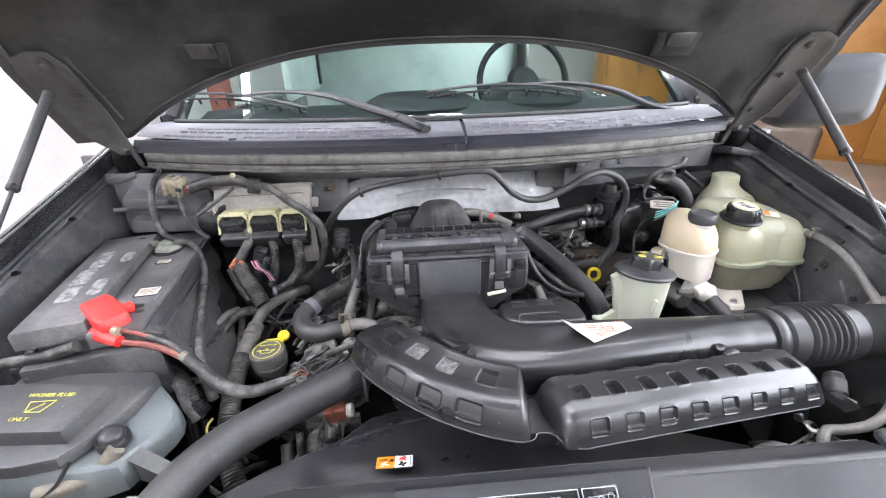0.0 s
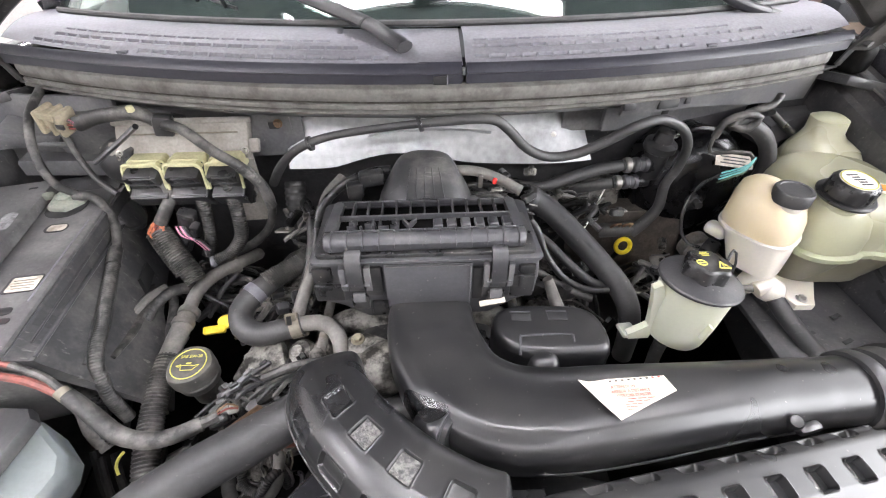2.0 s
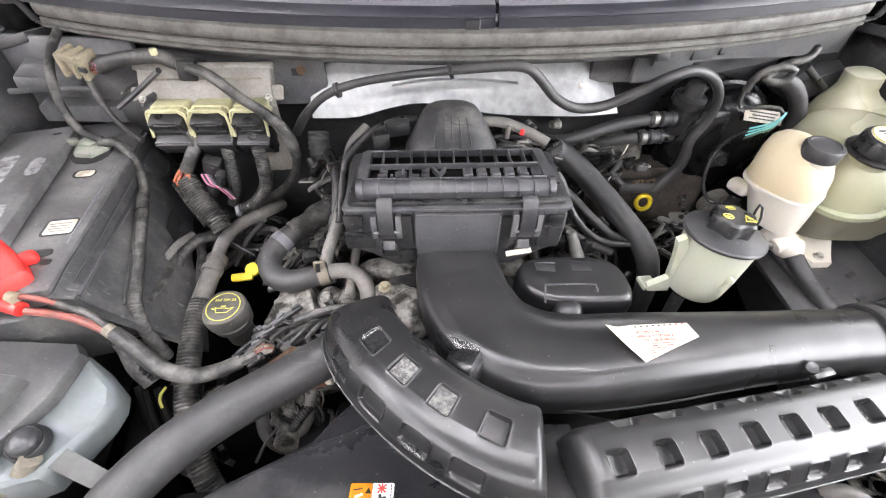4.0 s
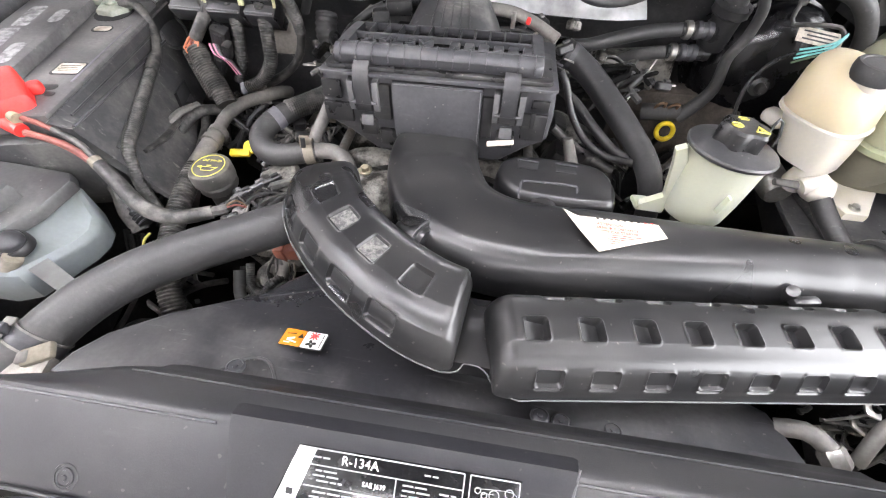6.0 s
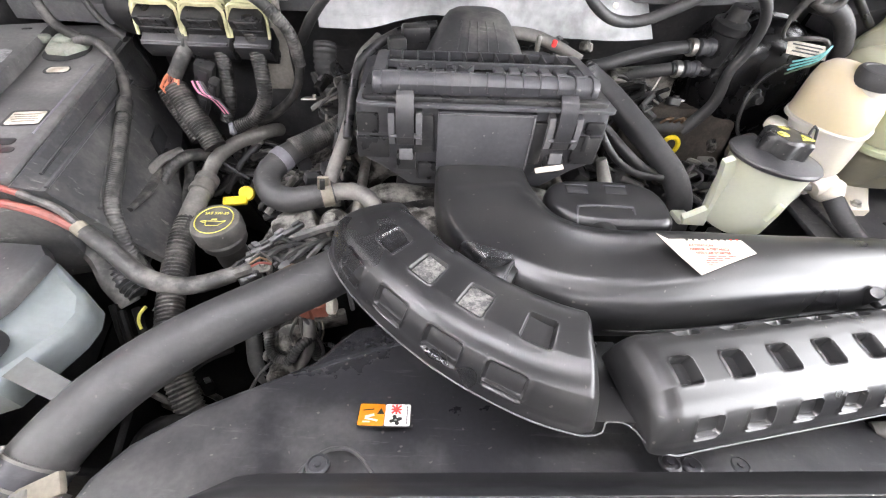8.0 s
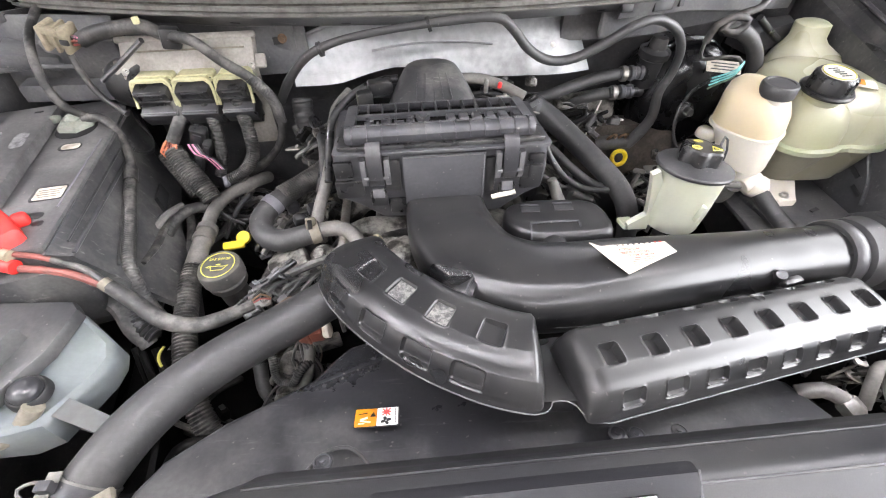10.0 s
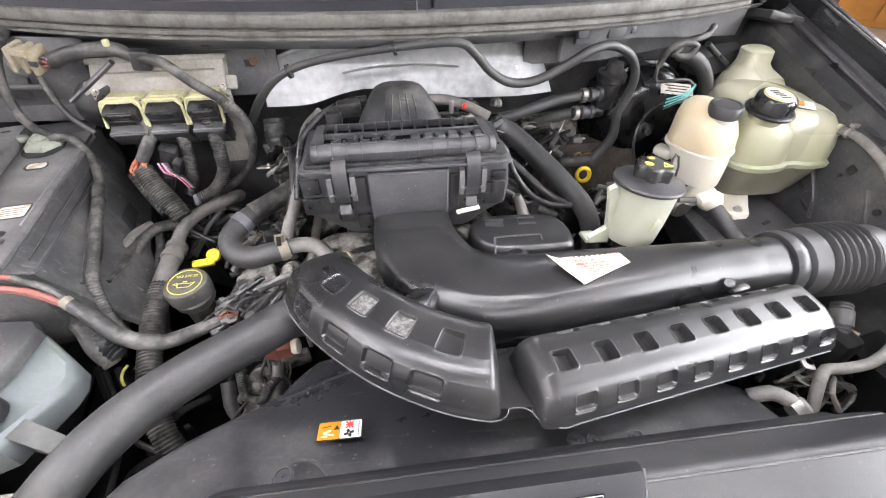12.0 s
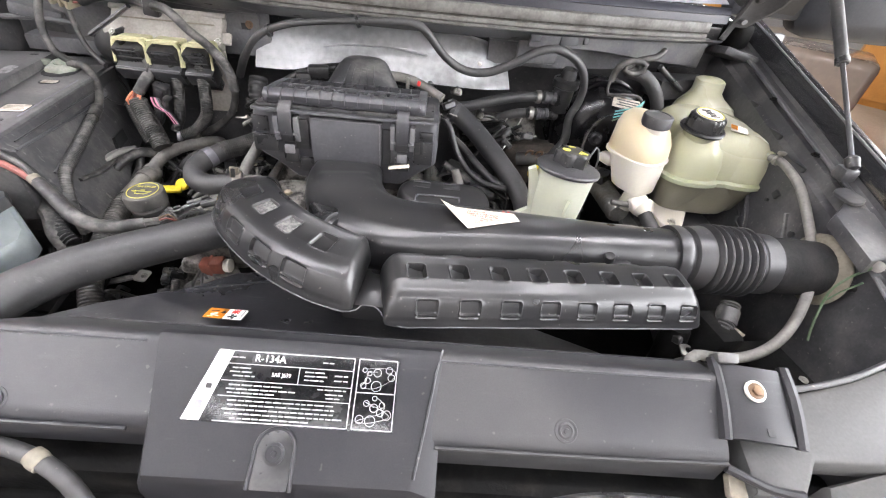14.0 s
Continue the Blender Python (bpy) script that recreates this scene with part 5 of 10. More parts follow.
    part("peg", lathe([(0.009, -0.03), (0.009, 0.012), (0.0075, 0.016), (0.0005, 0.0165)], (0.545, 0.575, 1.058), (-0.30, -0.35, 1), 14), "duct", t)
    part("peg_foot", box((0.04, 0.014, 0.012), (0.563, 0.568, 1.056), (0, 6, 14), 0.005, 2), "duct", t)
    part("bracket", box((0.028, 0.02, 0.05), (-0.125, 0.69, 1.015), (0, 12, 20), 0.004), "black", t)
    part("strap", tube([(-0.122, 0.690, 1.045), (-0.126, 0.662, 1.040), (-0.118, 0.628, 1.030), (-0.112, 0.606, 1.005), (-0.110, 0.600, 0.975)], 0.0034, 6, 0.01), "black", t, "thin black strap")


resonator()


def oval_loop(p, t, half_w, half_h, n=24, power=2.6, up=Vector((0, 0, 1))):
    side = t.cross(up).normalized()
    nn = side.cross(t).normalized()
    out = []
    for k in range(n):
        a = math.tau * k / n
        c, s = math.cos(a), math.sin(a)
        out.append(p + side * half_w * math.copysign(abs(c) ** (2 / power), c) + nn * half_h * math.copysign(abs(s) ** (2 / power), s))
    return out


def intake_duct():
    t = thing("intake_duct", (0.35, 0.62, 1.0), "satin black plastic air intake duct curving from the filter box", "intake duct")
    keys = [((0.068, 0.802, 1.048), 0.064, 0.034, 5), ((0.068, 0.775, 1.052), 0.068, 0.037, 5), ((0.070, 0.735, 1.054), 0.070, 0.040, 4.5), ((0.081, 0.688, 1.055), 0.072, 0.043, 4), ((0.108, 0.636, 1.056), 0.072, 0.046, 3.6),
            ((0.158, 0.603, 1.056), 0.070, 0.048, 3.3), ((0.225, 0.595, 1.054), 0.066, 0.049, 3.0), ((0.32, 0.602, 1.052), 0.062, 0.050, 2.7),
            ((0.43, 0.612, 1.046), 0.056, 0.050, 2.4), ((0.55, 0.623, 1.040), 0.051, 0.049, 2.1), ((0.66, 0.630, 1.036), 0.049, 0.049, 2.0), ((0.672, 0.631, 1.036), 0.049, 0.049, 2.0)]
    line = spline([k[0] for k in keys], 0.008)
    loops = []
    for i, p in enumerate(line):
        d2 = [((p - Vector(k[0])).length, j) for j, k in enumerate(keys)]
        near = sorted(d2)[:2]
        w = [1 / max(1e-4, q[0]) for q in near]
        hw, hh, pw = (sum(keys[j][c] * ww for (_, j), ww in zip(near, w)) / sum(w) for c in (1, 2, 3))
        tg = (line[min(i + 1, len(line) - 1)] - line[max(0, i - 1)]).normalized()
        tg.z *= 0.3
        lp = oval_loop(p, tg.normalized(), hw, hh, 56, pw)
        # a shallow raised panel along the top of the elbow
        rise = 0.0022 * max(0.0, min(1.0, (0.728 - p.y) / 0.006)) * max(0.0, min(1.0, (0.62 - p.x) / 0.3))
        ax = tg.cross(Vector((0, 0, 1))).normalized()
        lp = [q + Vector((0, 0, rise)) if q.z > p.z and abs((q - p).dot(ax)) < hw * 0.66 else q for q in lp]
        loops.append(lp)
    part("tube", rings(loops), "duct", t, smooth=50)
    part("moulding_knob", lathe([(0.020, -0.030), (0.027, -0.020), (0.030, -0.006), (0.031, 0.006), (0.030, 0.0115), (0.027, 0.012), (0.024, 0.018)], (0.076, 0.576, 1.072), (0.86, -0.48, 0.12), 28), "duct", t)
    part("parting_edge", lathe([(0.0305, 0.0), (0.0322, 0.0005), (0.0322, 0.002), (0.0305, 0.0025)], (0.083, 0.572, 1.073), (0.86, -0.48, 0.12), 28), "mid_plastic", t, "pale parting edge")
    part("seam", tube([(0.110, 0.566, 1.050), (0.155, 0.539, 1.048), (0.21, 0.5275, 1.046), (0.27, 0.530, 1.044), (0.36, 0.5420, 1.040), (0.46, 0.5590, 1.036), (0.58, 0.5745, 1.032)], 0.0016, 6, 0.02), "duct", t)
    # bellows
    prof = [(0.049, 0.0)]
    x0, x1 = Vector((0.672, 0.631, 1.036)), Vector((0.862, 0.636, 1.030))
    prof += [(0.055, 0.0), (0.057, 0.004), (0.057, 0.018), (0.055, 0.022), (0.050, 0.024), (0.050, 0.030), (0.057, 0.033), (0.058, 0.046), (0.060, 0.060)]
    for k in range(6):
        b = 0.064 + k * 0.0145
        prof += [(0.054, b), (0.054, b + 0.003), (0.064, b + 0.006), (0.065, b + 0.008), (0.064, b + 0.010)]
    prof += [(0.055, 0.153), (0.055, 0.158), (0.057, 0.160), (0.056, 0.190), (0.050, 0.192)]
    part("bellows", lathe(prof, tuple(x0), tuple((x1 - x0).normalized()), 32), "bellows", t, "ribbed rubber bellows")
    part("sleeve", lathe([(0.052, 0), (0.053, 0.06), (0.051, 0.128), (0.050, 0.128)], tuple(x1 - Vector((0.003, 0, 0))), (1, 0.02, -0.02), 28), "foam", t, "black foam sleeve")
    part("grommet", lathe([(0.052, 0), (0.060, 0.001), (0.066, 0.005), (0.068, 0.010), (0.066, 0.014), (0.052, 0.014)], (0.966, 0.638, 1.028), (1, 0.02, -0.02), 28), "grommet", t, "tan rubber grommet")
    # triangular warning label
    lab = thing("warning_label", (0.305, 0.595, 1.105), "cream triangular warning label with red print, peeling off the duct", "label")
    pts = [(0.2517, 0.608, 1.128), (0.268, 0.611, 1.117), (0.276, 0.614, 1.1115), (0.30, 0.620, 1.106), (0.379, 0.626, 1.0995), (0.386, 0.603, 1.1015), (0.34, 0.583, 1.1045), (0.298, 0.564, 1.1065), (0.275, 0.585, 1.1165)]
    pts = [Vector(p) + Vector((0, 0, 0.0015)) for p in pts]
    folds = [(0, 1, 2, 8), (2, 3, 7, 8), (3, 6, 7), (3, 4, 5, 6)]
    s = Shape().add(pts + [p - Vector((0, 0, 0.0008)) for p in pts], folds + [tuple(i + 9 for i in f[::-1]) for f in folds] + [(i, (i + 1) % 9, (i + 1) % 9 + 9, i + 9) for i in range(9)])
    p0 = part("paper", s, "tag", lab)
    o = Vector((0.326, 0.601, 1.1100))
    ex = Vector((0.379 - 0.28, 0.6135 - 0.6045, 1.101 - 1.1105)).normalized()
    ey = Vector((-0.08, 0.99, -0.03))
    ey = (ey - ex * ey.dot(ex)).normalized()
    mm = Matrix((( *ex, 0), (*ey, 0), (*ex.cross(ey), 0), (0, 0, 0, 1))).transposed()
    mm.translation = o
    part("lettering", letters("ATTENTION", 0.0060, mm @ pose(-0.012, 0.0062, 0.0006), 0.0002), "red_ink", p0)
    part("lettering", letters("ARREUR A DISTANCE", 0.0056, mm @ pose(-0.004, -0.0002, 0.0006), 0.0002), "red_ink", p0)
    part("lettering", letters("OTE CAR STARTER", 0.0056, mm @ pose(-0.002, -0.0064, 0.0006), 0.0002), "red_ink", p0)
    for k, (cx, w) in enumerate(((0.006, 0.040), (0.000, 0.032), (-0.008, 0.024), (-0.013, 0.016), (-0.016, 0.009))):
        for q in range(3):
            part("text_bar", box((w * 0.27, 0.0011, 0.0003), (cx + w * 0.34 * (q - 1), -0.0112 - 0.0034 * k, 0.0006), bevel=0).move(mm), "red_ink", p0)
    for k in range(9):
        part("red_dash", box((0.0034, 0.0022, 0.0003), (-0.026 + 0.0088 * k, 0.0150 + 0.0002 * k, 0.0006), bevel=0).move(mm), "ink_and_holes" if k < 7 else "red_ink", p0)


intake_duct()


def filter_box():
    t = thing("air_filter_box", (0.066, 0.87, 1.04), "black plastic air filter box with clipped lid on the engine", "air filter box")
    m = pose(0.064, 0.815, 1.207, -8, 0, 0.6)

    def blk(name, size, at, mat="black", parent=t, bev=0.004, label="", turn=(0, 0, 0)):
        return part(name, box(size, at, turn, bev, 2), mat, parent, label)

    def lidblk(name, size, at, mat="black", parent=t, bev=0.001, label="", turn=(0, 0, 0)):
        return part(name, box(size, at, turn, bev, 1).move(m), mat, parent, label)
    # body: upright front face with rounded corners, drawn in below
    loops = []
    for z, hw, y0, y1 in ((1.035, 0.110, 0.80, 0.92), (1.068, 0.150, 0.797, 0.935), (1.084, 0.168, 0.790, 0.94), (1.092, 0.175, 0.787, 0.94), (1.130, 0.177, 0.787, 0.94), (1.166, 0.174, 0.788, 0.938), (1.1745, 0.172, 0.790, 0.936)):
        loops.append([Vector((0.0645 + x * hw / 0.18, (y0 + y1) / 2 + y * (y1 - y0) / 0.2, z)) for x, y in round_rect(0.36, 0.2, 0.016)])
    part("tray", rings(loops), "mid_plastic", t)
    part("rim", slab([(0.066 + x, 0.857 + y) for x, y in round_rect(0.346, 0.162, 0.010)], lambda x, y: 1.1765 - 0.13 * (y - 0.79), lambda x, y: 1.1815 - 0.13 * (y - 0.79), 0.0015), "mid_plastic", t, "pale worn rim")
    part("rim", slab([(0.065 + x, 0.860 + y) for x, y in round_rect(0.330, 0.150, 0.010)], lambda x, y: 1.1825 - 0.13 * (y - 0.79), lambda x, y: 1.1885 - 0.13 * (y - 0.79), 0.002), "black", t)
    # lid: rolled front, sunk field behind it
    prof = [(-0.017, -0.022), (-0.0225, -0.016), (-0.0235, -0.007), (-0.019, 0.0), (-0.011, 0.0035), (-0.006, 0.0036), (0.000, 0.002), (0.0045, -0.001), (0.0055, -0.004), (0.0055, -0.013), (0.098, -0.013), (0.098, 0.0005), (0.1035, 0.0), (0.109, -0.006), (0.110, -0.024)]
    xs = [-0.1500, -0.1485, -0.143, -0.07, 0.0, 0.07, 0.143, 0.1485, 0.1500]
    sc = [0.86, 0.95, 1.0, 1.0, 1.0, 1.0, 1.0, 0.95, 0.86]
    part("lid", rings([[m @ Vector((x, 0.043 + (y - 0.043) * k, -0.022 + (z + 0.022) * k)) for y, z in prof] for x, k in zip(xs, sc)]), "mid_plastic", t)
    for s in (-1, 1):
        part("lid_end", rings([[m @ Vector((s * x, 0.043 + (y - 0.043) * k, z * k - 0.02 * (1 - k))) for y, z in ((0.006, -0.02), (0.006, 0.001), (0.05, 0.002), (0.100, 0.0005), (0.106, -0.004), (0.106, -0.02))] for x, k in ((0.134, 1.0), (0.146, 1.0), (0.150, 0.95))]), "mid_plastic", t)
    # near-black sheet paints the deep shade inside the lid's cells
    lidblk("cell_shade", (0.270, 0.084, 0.002), (0, 0.055, -0.0115), "dark", label="dark sheet painting the shade in the open cells")
    for k in range(13):
        x = -0.1380 + 0.276 * k / 12
        part("rib", rings([[m @ Vector((x + o, y, z)) for y, z in ((-0.019, -0.018), (-0.0256, -0.014), (-0.0266, -0.006), (-0.0205, 0.0026), (-0.011, 0.0062), (-0.004, 0.0058), (0.003, 0.0030), (0.003, -0.004), (-0.012, -0.010))] for o in (-0.0010, 0.0010)]), "mid_plastic", t)
    for k in range(1, 12):
        lidblk("rib", (0.0024, 0.047, 0.013), (-0.1380 + 0.276 * k / 12, 0.0755, -0.0040), "grey_plastic")
    for y, w in ((0.0065, 0.003), (0.0510, 0.0035), (0.0985, 0.004)):
        lidblk("bar", (0.276, w, 0.010), (0, y, -0.0035), "mid_plastic")
    lm = m @ pose(-0.067, 0.0287, -0.0045)
    part("lettering", letters("5.4L3V", 0.034, lm, 0.0045, 1.13), "mid_plastic", t, "raised moulded lettering", 20)
    for k in range(6):
        lidblk("raised_bar", (0.0150, 0.024, 0.009), (0.020 + 0.0215 * k, 0.0287, -0.0045), "mid_plastic", bev=0.002)
    # front plate over the duct's mouth
    prof = [(0.7885, 1.078), (0.7800, 1.0765), (0.7770, 1.092), (0.7785, 1.168), (0.7810, 1.1715), (0.7885, 1.1720)]
    part("front_plate", rings([[Vector((x, y, z + (0 if z > 1.1 else dz))) for y, z in prof] for x, dz in ((0.0010, 0.0), (0.0025, -0.004), (0.0060, 0.006), (0.066, 0.010), (0.1255, 0.006), (0.1315, -0.006), (0.1335, 0.0))]), "mid_plastic", t, "dusty flat front plate")
    # thin pale strips paint the lit rim of the plate
    blk("plate_rim", (0.126, 0.002, 0.0016), (0.066, 0.7785, 1.1700), "clip", bev=0.0004, label="pale line painting the lit edge")
    blk("plate_rim", (0.0014, 0.002, 0.086), (0.1310, 0.7765, 1.126), "clip", bev=0.0004, label="pale line painting the lit edge")
    blk("tray_tab", (0.034, 0.016, 0.030), (-0.010, 0.790, 1.070), bev=0.004)
    # moulded panels between the clips
    for x, z, w, h, p in ((-0.089, 1.112, 0.046, 0.034, 0.003), (-0.094, 1.150, 0.030, 0.030, 0.002), (-0.018, 1.135, 0.028, 0.060, 0.004), (0.143, 1.125, 0.018, 0.070, 0.003), (0.214, 1.116, 0.038, 0.046, 0.003), (0.219, 1.152, 0.026, 0.018, 0.002)):
        blk("side_panel", (w, 0.008, h), (x, 0.7865 - p * 0.5, z), "black", bev=0.003)
    blk("slot", (0.007, 0.002, 0.026), (0.2105, 0.7805, 1.130), "ink_and_holes", bev=0.0008, label="dark slot")
    for x in (-0.043, 0.1735):
        band = [(0.822, 1.1885), (0.808, 1.1945), (0.790, 1.1960), (0.778, 1.1905), (0.7715, 1.178), (0.7695, 1.160), (0.7705, 1.140), (0.7745, 1.124), (0.7800, 1.119), (0.7825, 1.123), (0.7770, 1.142), (0.7755, 1.162), (0.7775, 1.176), (0.7830, 1.185), (0.794, 1.190), (0.808, 1.188)]
        c = part("clip", rings([[Vector((x + o, y, z)) for y, z in band] for o in (-0.0115, -0.0105, 0.0105, 0.0115)]), "grey_plastic", t, "dark grey spring clip")
        for o in (-0.0185, 0.0185):
            part("cheek", rings([[Vector((x + o + w, y, z)) for y, z in ((0.788, 1.172), (0.776, 1.170), (0.7725, 1.160), (0.7725, 1.132), (0.777, 1.122), (0.788, 1.122))] for w in (-0.0042, 0.0042)]), "clip", c, "pale grey hinge cheek")
        part("pivot", lathe([(0.0035, -0.020), (0.0035, 0.020)], (x, 0.7745, 1.138), (1, 0, 0), 10), "clip", c)
        part("clip_tail", box((0.019, 0.004, 0.017), (x, 0.7790, 1.1045), (-14, 0, 0), 0.0012), "clip", c, "pale clip tail")
        blk("catch_block", (0.028, 0.012, 0.030), (x, 0.786, 1.090), "black", bev=0.003)
        blk("clip_hook", (0.026, 0.016, 0.006), (x, 0.812, 1.191), "grey_plastic", c, 0.002)
    # outlet hump behind the lid
    loops = []
    for z, hx, hy, cy in ((1.10, 0.096, 0.075, 0.985), (1.150, 0.086, 0.070, 0.985), (1.172, 0.075, 0.060, 0.992), (1.190, 0.064, 0.050, 1.002), (1.203, 0.055, 0.040, 1.012), (1.211, 0.047, 0.030, 1.019), (1.2155, 0.036, 0.020, 1.024), (1.2170, 0.020, 0.010, 1.026), (1.2172, 0.001, 0.001, 1.026)):
        loops.append([Vector((0.064 + hx * math.copysign(abs(math.cos(a)) ** 0.8, math.cos(a)), cy + hy * math.copysign(abs(math.sin(a)) ** 0.8, math.sin(a)), z)) for a in (math.tau * k / 36 for k in range(36))])
    part("outlet_hump", rings(loops), "shield", t, "dusty rounded outlet hump")
    for k in range(5):
        x = 0.036 + 0.014 * k
        part("hump_rib", tube([(0.064 + (x - 0.064) * q, y, z) for q, y, z in ((1.25, 0.930, 1.172), (1.1, 0.951, 1.190), (1.0, 0.971, 1.203), (0.9, 0.989, 1.2105))], 0.0011, 6, 0.01), "shield", t)
    part("hump_lug", box((0.018, 0.010, 0.020), (0.066, 0.934, 1.172), (-10, 0, 0), 0.003), "shield", t)


filter_box()


def side_resonator():
    t = thing("small_resonator", (0.255, 0.765, 1.0), "black moulded plastic chamber beside the intake duct", "resonator")
    out = [(0.168, 0.752), (0.176, 0.728), (0.200, 0.706), (0.225, 0.698), (0.30, 0.695), (0.340, 0.698), (0.352, 0.712), (0.354, 0.745), (0.344, 0.775), (0.325, 0.790), (0.300, 0.796), (0.225, 0.800), (0.190, 0.794), (0.172, 0.776)]
    line = spline([(*p, 0) for p in out + out[:1]], 0.012)[:-1]
    loops = []
    for z, k in ((0.955, 0.94), (1.0, 1.0), (1.038, 1.0), (1.048, 0.975), (1.054, 0.93), (1.0565, 0.87), (1.0572, 0.6)):
        loops.append([Vector((0.262 + (q.x - 0.262) * k, 0.748 + (q.y - 0.748) * (k if k > 0.95 else k * k), z)) for q in line])
    part("body", rings(loops), "duct", t)
    part("rim", slab([(x + (x - 0.27) * 0.03, y + (y - 0.76) * 0.04) for x, y in out], 0.975, 0.985, 0.003), "duct", t)
    for x in (0.217, 0.277):
        p = part("pocket", box((0.032, 0.017, 0.0016), (x, 0.768, 1.0572), (0, 0, -3), 0.0005), "ink_and_holes", t, "dark pocket")
        part("pocket_lip", box((0.034, 0.0022, 0.0030), (x, 0.7775, 1.0580), (0, 0, -3), 0.0007), "mid_plastic", p)
    # raised frame of the front recess, greyer to paint the moulding's sheen
    frame_pts = [(0.206, 0.702, 1.046), (0.207, 0.716, 1.0555), (0.209, 0.7275, 1.0580), (0.215, 0.7300, 1.0582), (0.250, 0.7305, 1.0584), (0.287, 0.7295, 1.0582), (0.292, 0.7270, 1.0580), (0.292, 0.716, 1.0555), (0.291, 0.702, 1.046)]
    part("panel", tube(frame_pts, 0.0022, 6, 0.004), "mid_plastic", t, "raised moulding line, paler to paint its sheen")
    part("spout", lathe([(0.024, -0.012), (0.023, 0.004), (0.020, 0.012), (0.012, 0.017), (0.001, 0.018)], (0.243, 0.693, 1.034), (0, -0.35, 1), 20), "duct", t)
    g = thing("paper_tag", (0.168, 0.772, 1.083), "small cream paper tag below the filter box clip", "tag")
    part("paper", box((0.042, 0.010, 0.003), (0.168, 0.776, 1.0880), (12, -9, 4), 0.0012), "dirty_label", g)


side_resonator()


# ---- fluid reservoirs ----
def steering_reservoir():
    t = thing("steering_fluid_reservoir", (0.487, 0.77, 0.98), "off-white power steering fluid bottle with a black cap", "fluid reservoir")
    at, ax = (0.494, 0.772, 0.990), (0.08, 0.12, 1)
    part("bottle", lathe([(0.030, 0.002), (0.044, 0.006), (0.0475, 0.014), (0.052, 0.05), (0.056, 0.112), (0.058, 0.122)], at, ax, 36), "ps_tank", t)
    top = Vector(at) + Vector(ax).normalized() * 0.120
    lid = part("lid", lathe([(0.060, 0.0), (0.063, 0.002), (0.064, 0.006), (0.062, 0.009), (0.058, 0.010), (0.048, 0.0135), (0.036, 0.0155), (0.032, 0.017)], tuple(top), ax, 32), "grey_plastic", t, "dark grey domed lid")
    cap = []
    for r, h in ((0.029, 0.010), (0.0325, 0.014), (0.0325, 0.038), (0.029, 0.042), (0.001, 0.0425)):
        cap.append((r, h))
    q = Vector((0, 0, 1)).rotation_difference(Vector(ax))
    loops = [[q @ Vector((r * (1 + 0.09 * math.cos(6 * w)) * math.cos(w), r * (1 + 0.09 * math.cos(6 * w)) * math.sin(w), h)) + top for w in (math.tau * j / 48 for j in range(48))] for r, h in cap]
    c = part("cap", rings(loops), "black", t, "black lobed screw cap")
    base = Matrix.Translation(top) @ q.to_matrix().to_4x4()
    for k, a in enumerate((200, 320, 90)):
        m = base @ pose(0.018 * math.cos(radians(a)), 0.018 * math.sin(radians(a)), 0.0432)
        if k == 0:
            ring = [m @ Vector((0.0075 * math.cos(w), 0.0065 * math.sin(w), 0)) for w in (math.tau * j / 14 for j in range(15))]
            part("wheel_mark", tube([tuple(p) for p in ring], 0.0011, 4, 0.003, caps=False), "yellow_ink", c)
            part("wheel_mark", box((0.013, 0.0022, 0.0006), bevel=0).move(m), "yellow_ink", c)
        elif k == 1:
            corners = [m @ Vector(p) for p in ((-0.009, -0.007, 0), (0.009, -0.007, 0), (0, 0.009, 0))]
            for i in range(3):
                part("warning_mark", tube([tuple(corners[i]), tuple(corners[i - 1])], 0.0012, 4), "yellow_ink", c)
            part("warning_mark", box((0.002, 0.006, 0.0006), (0, -0.001, 0), bevel=0).move(m), "yellow_ink", c)
        else:
            for dy in (-0.004, 0.0, 0.004):
                part("book_mark", box((0.016 - abs(dy), 0.0018, 0.0005), (0, dy, 0), bevel=0).move(m), "yellow_ink", c)
    ear = [Vector(p) + Vector((0.006, 0, 0.004)) for p in ((0.445, 0.772, 0.985), (0.406, 0.768, 0.990), (0.402, 0.768, 1.002), (0.434, 0.772, 1.02), (0.424, 0.776, 1.08), (0.418, 0.778, 1.106), (0.432, 0.78, 1.112), (0.447, 0.778, 1.08))]
    part("bracket", rings([[p + Vector((0, o, 0)) for p in ear] for o in (-0.006, 0.006)]), "ps_tank", t, "off-white bracket")
    part("bracket_foot", box((0.03, 0.03, 0.010), (0.418, 0.782, 0.992), (0, 8, 10), 0.004), "ps_tank", t)
    part("rib", box((0.005, 0.010, 0.035), (0.502, 0.722, 1.06), (6, 4, 10), 0.002), "ps_tank", t)
    part("lower_hose", tube([(0.484, 0.772, 0.97), (0.484, 0.77, 0.93), (0.50, 0.78, 0.86)], 0.012, 10), "rubber", t)
    part("wire_clip", tube([(0.545, 0.80, 1.135), (0.558, 0.815, 1.15), (0.565, 0.805, 1.13), (0.56, 0.79, 1.05), (0.56, 0.79, 0.98)], 0.002, 6), "black", t)


steering_reservoir()


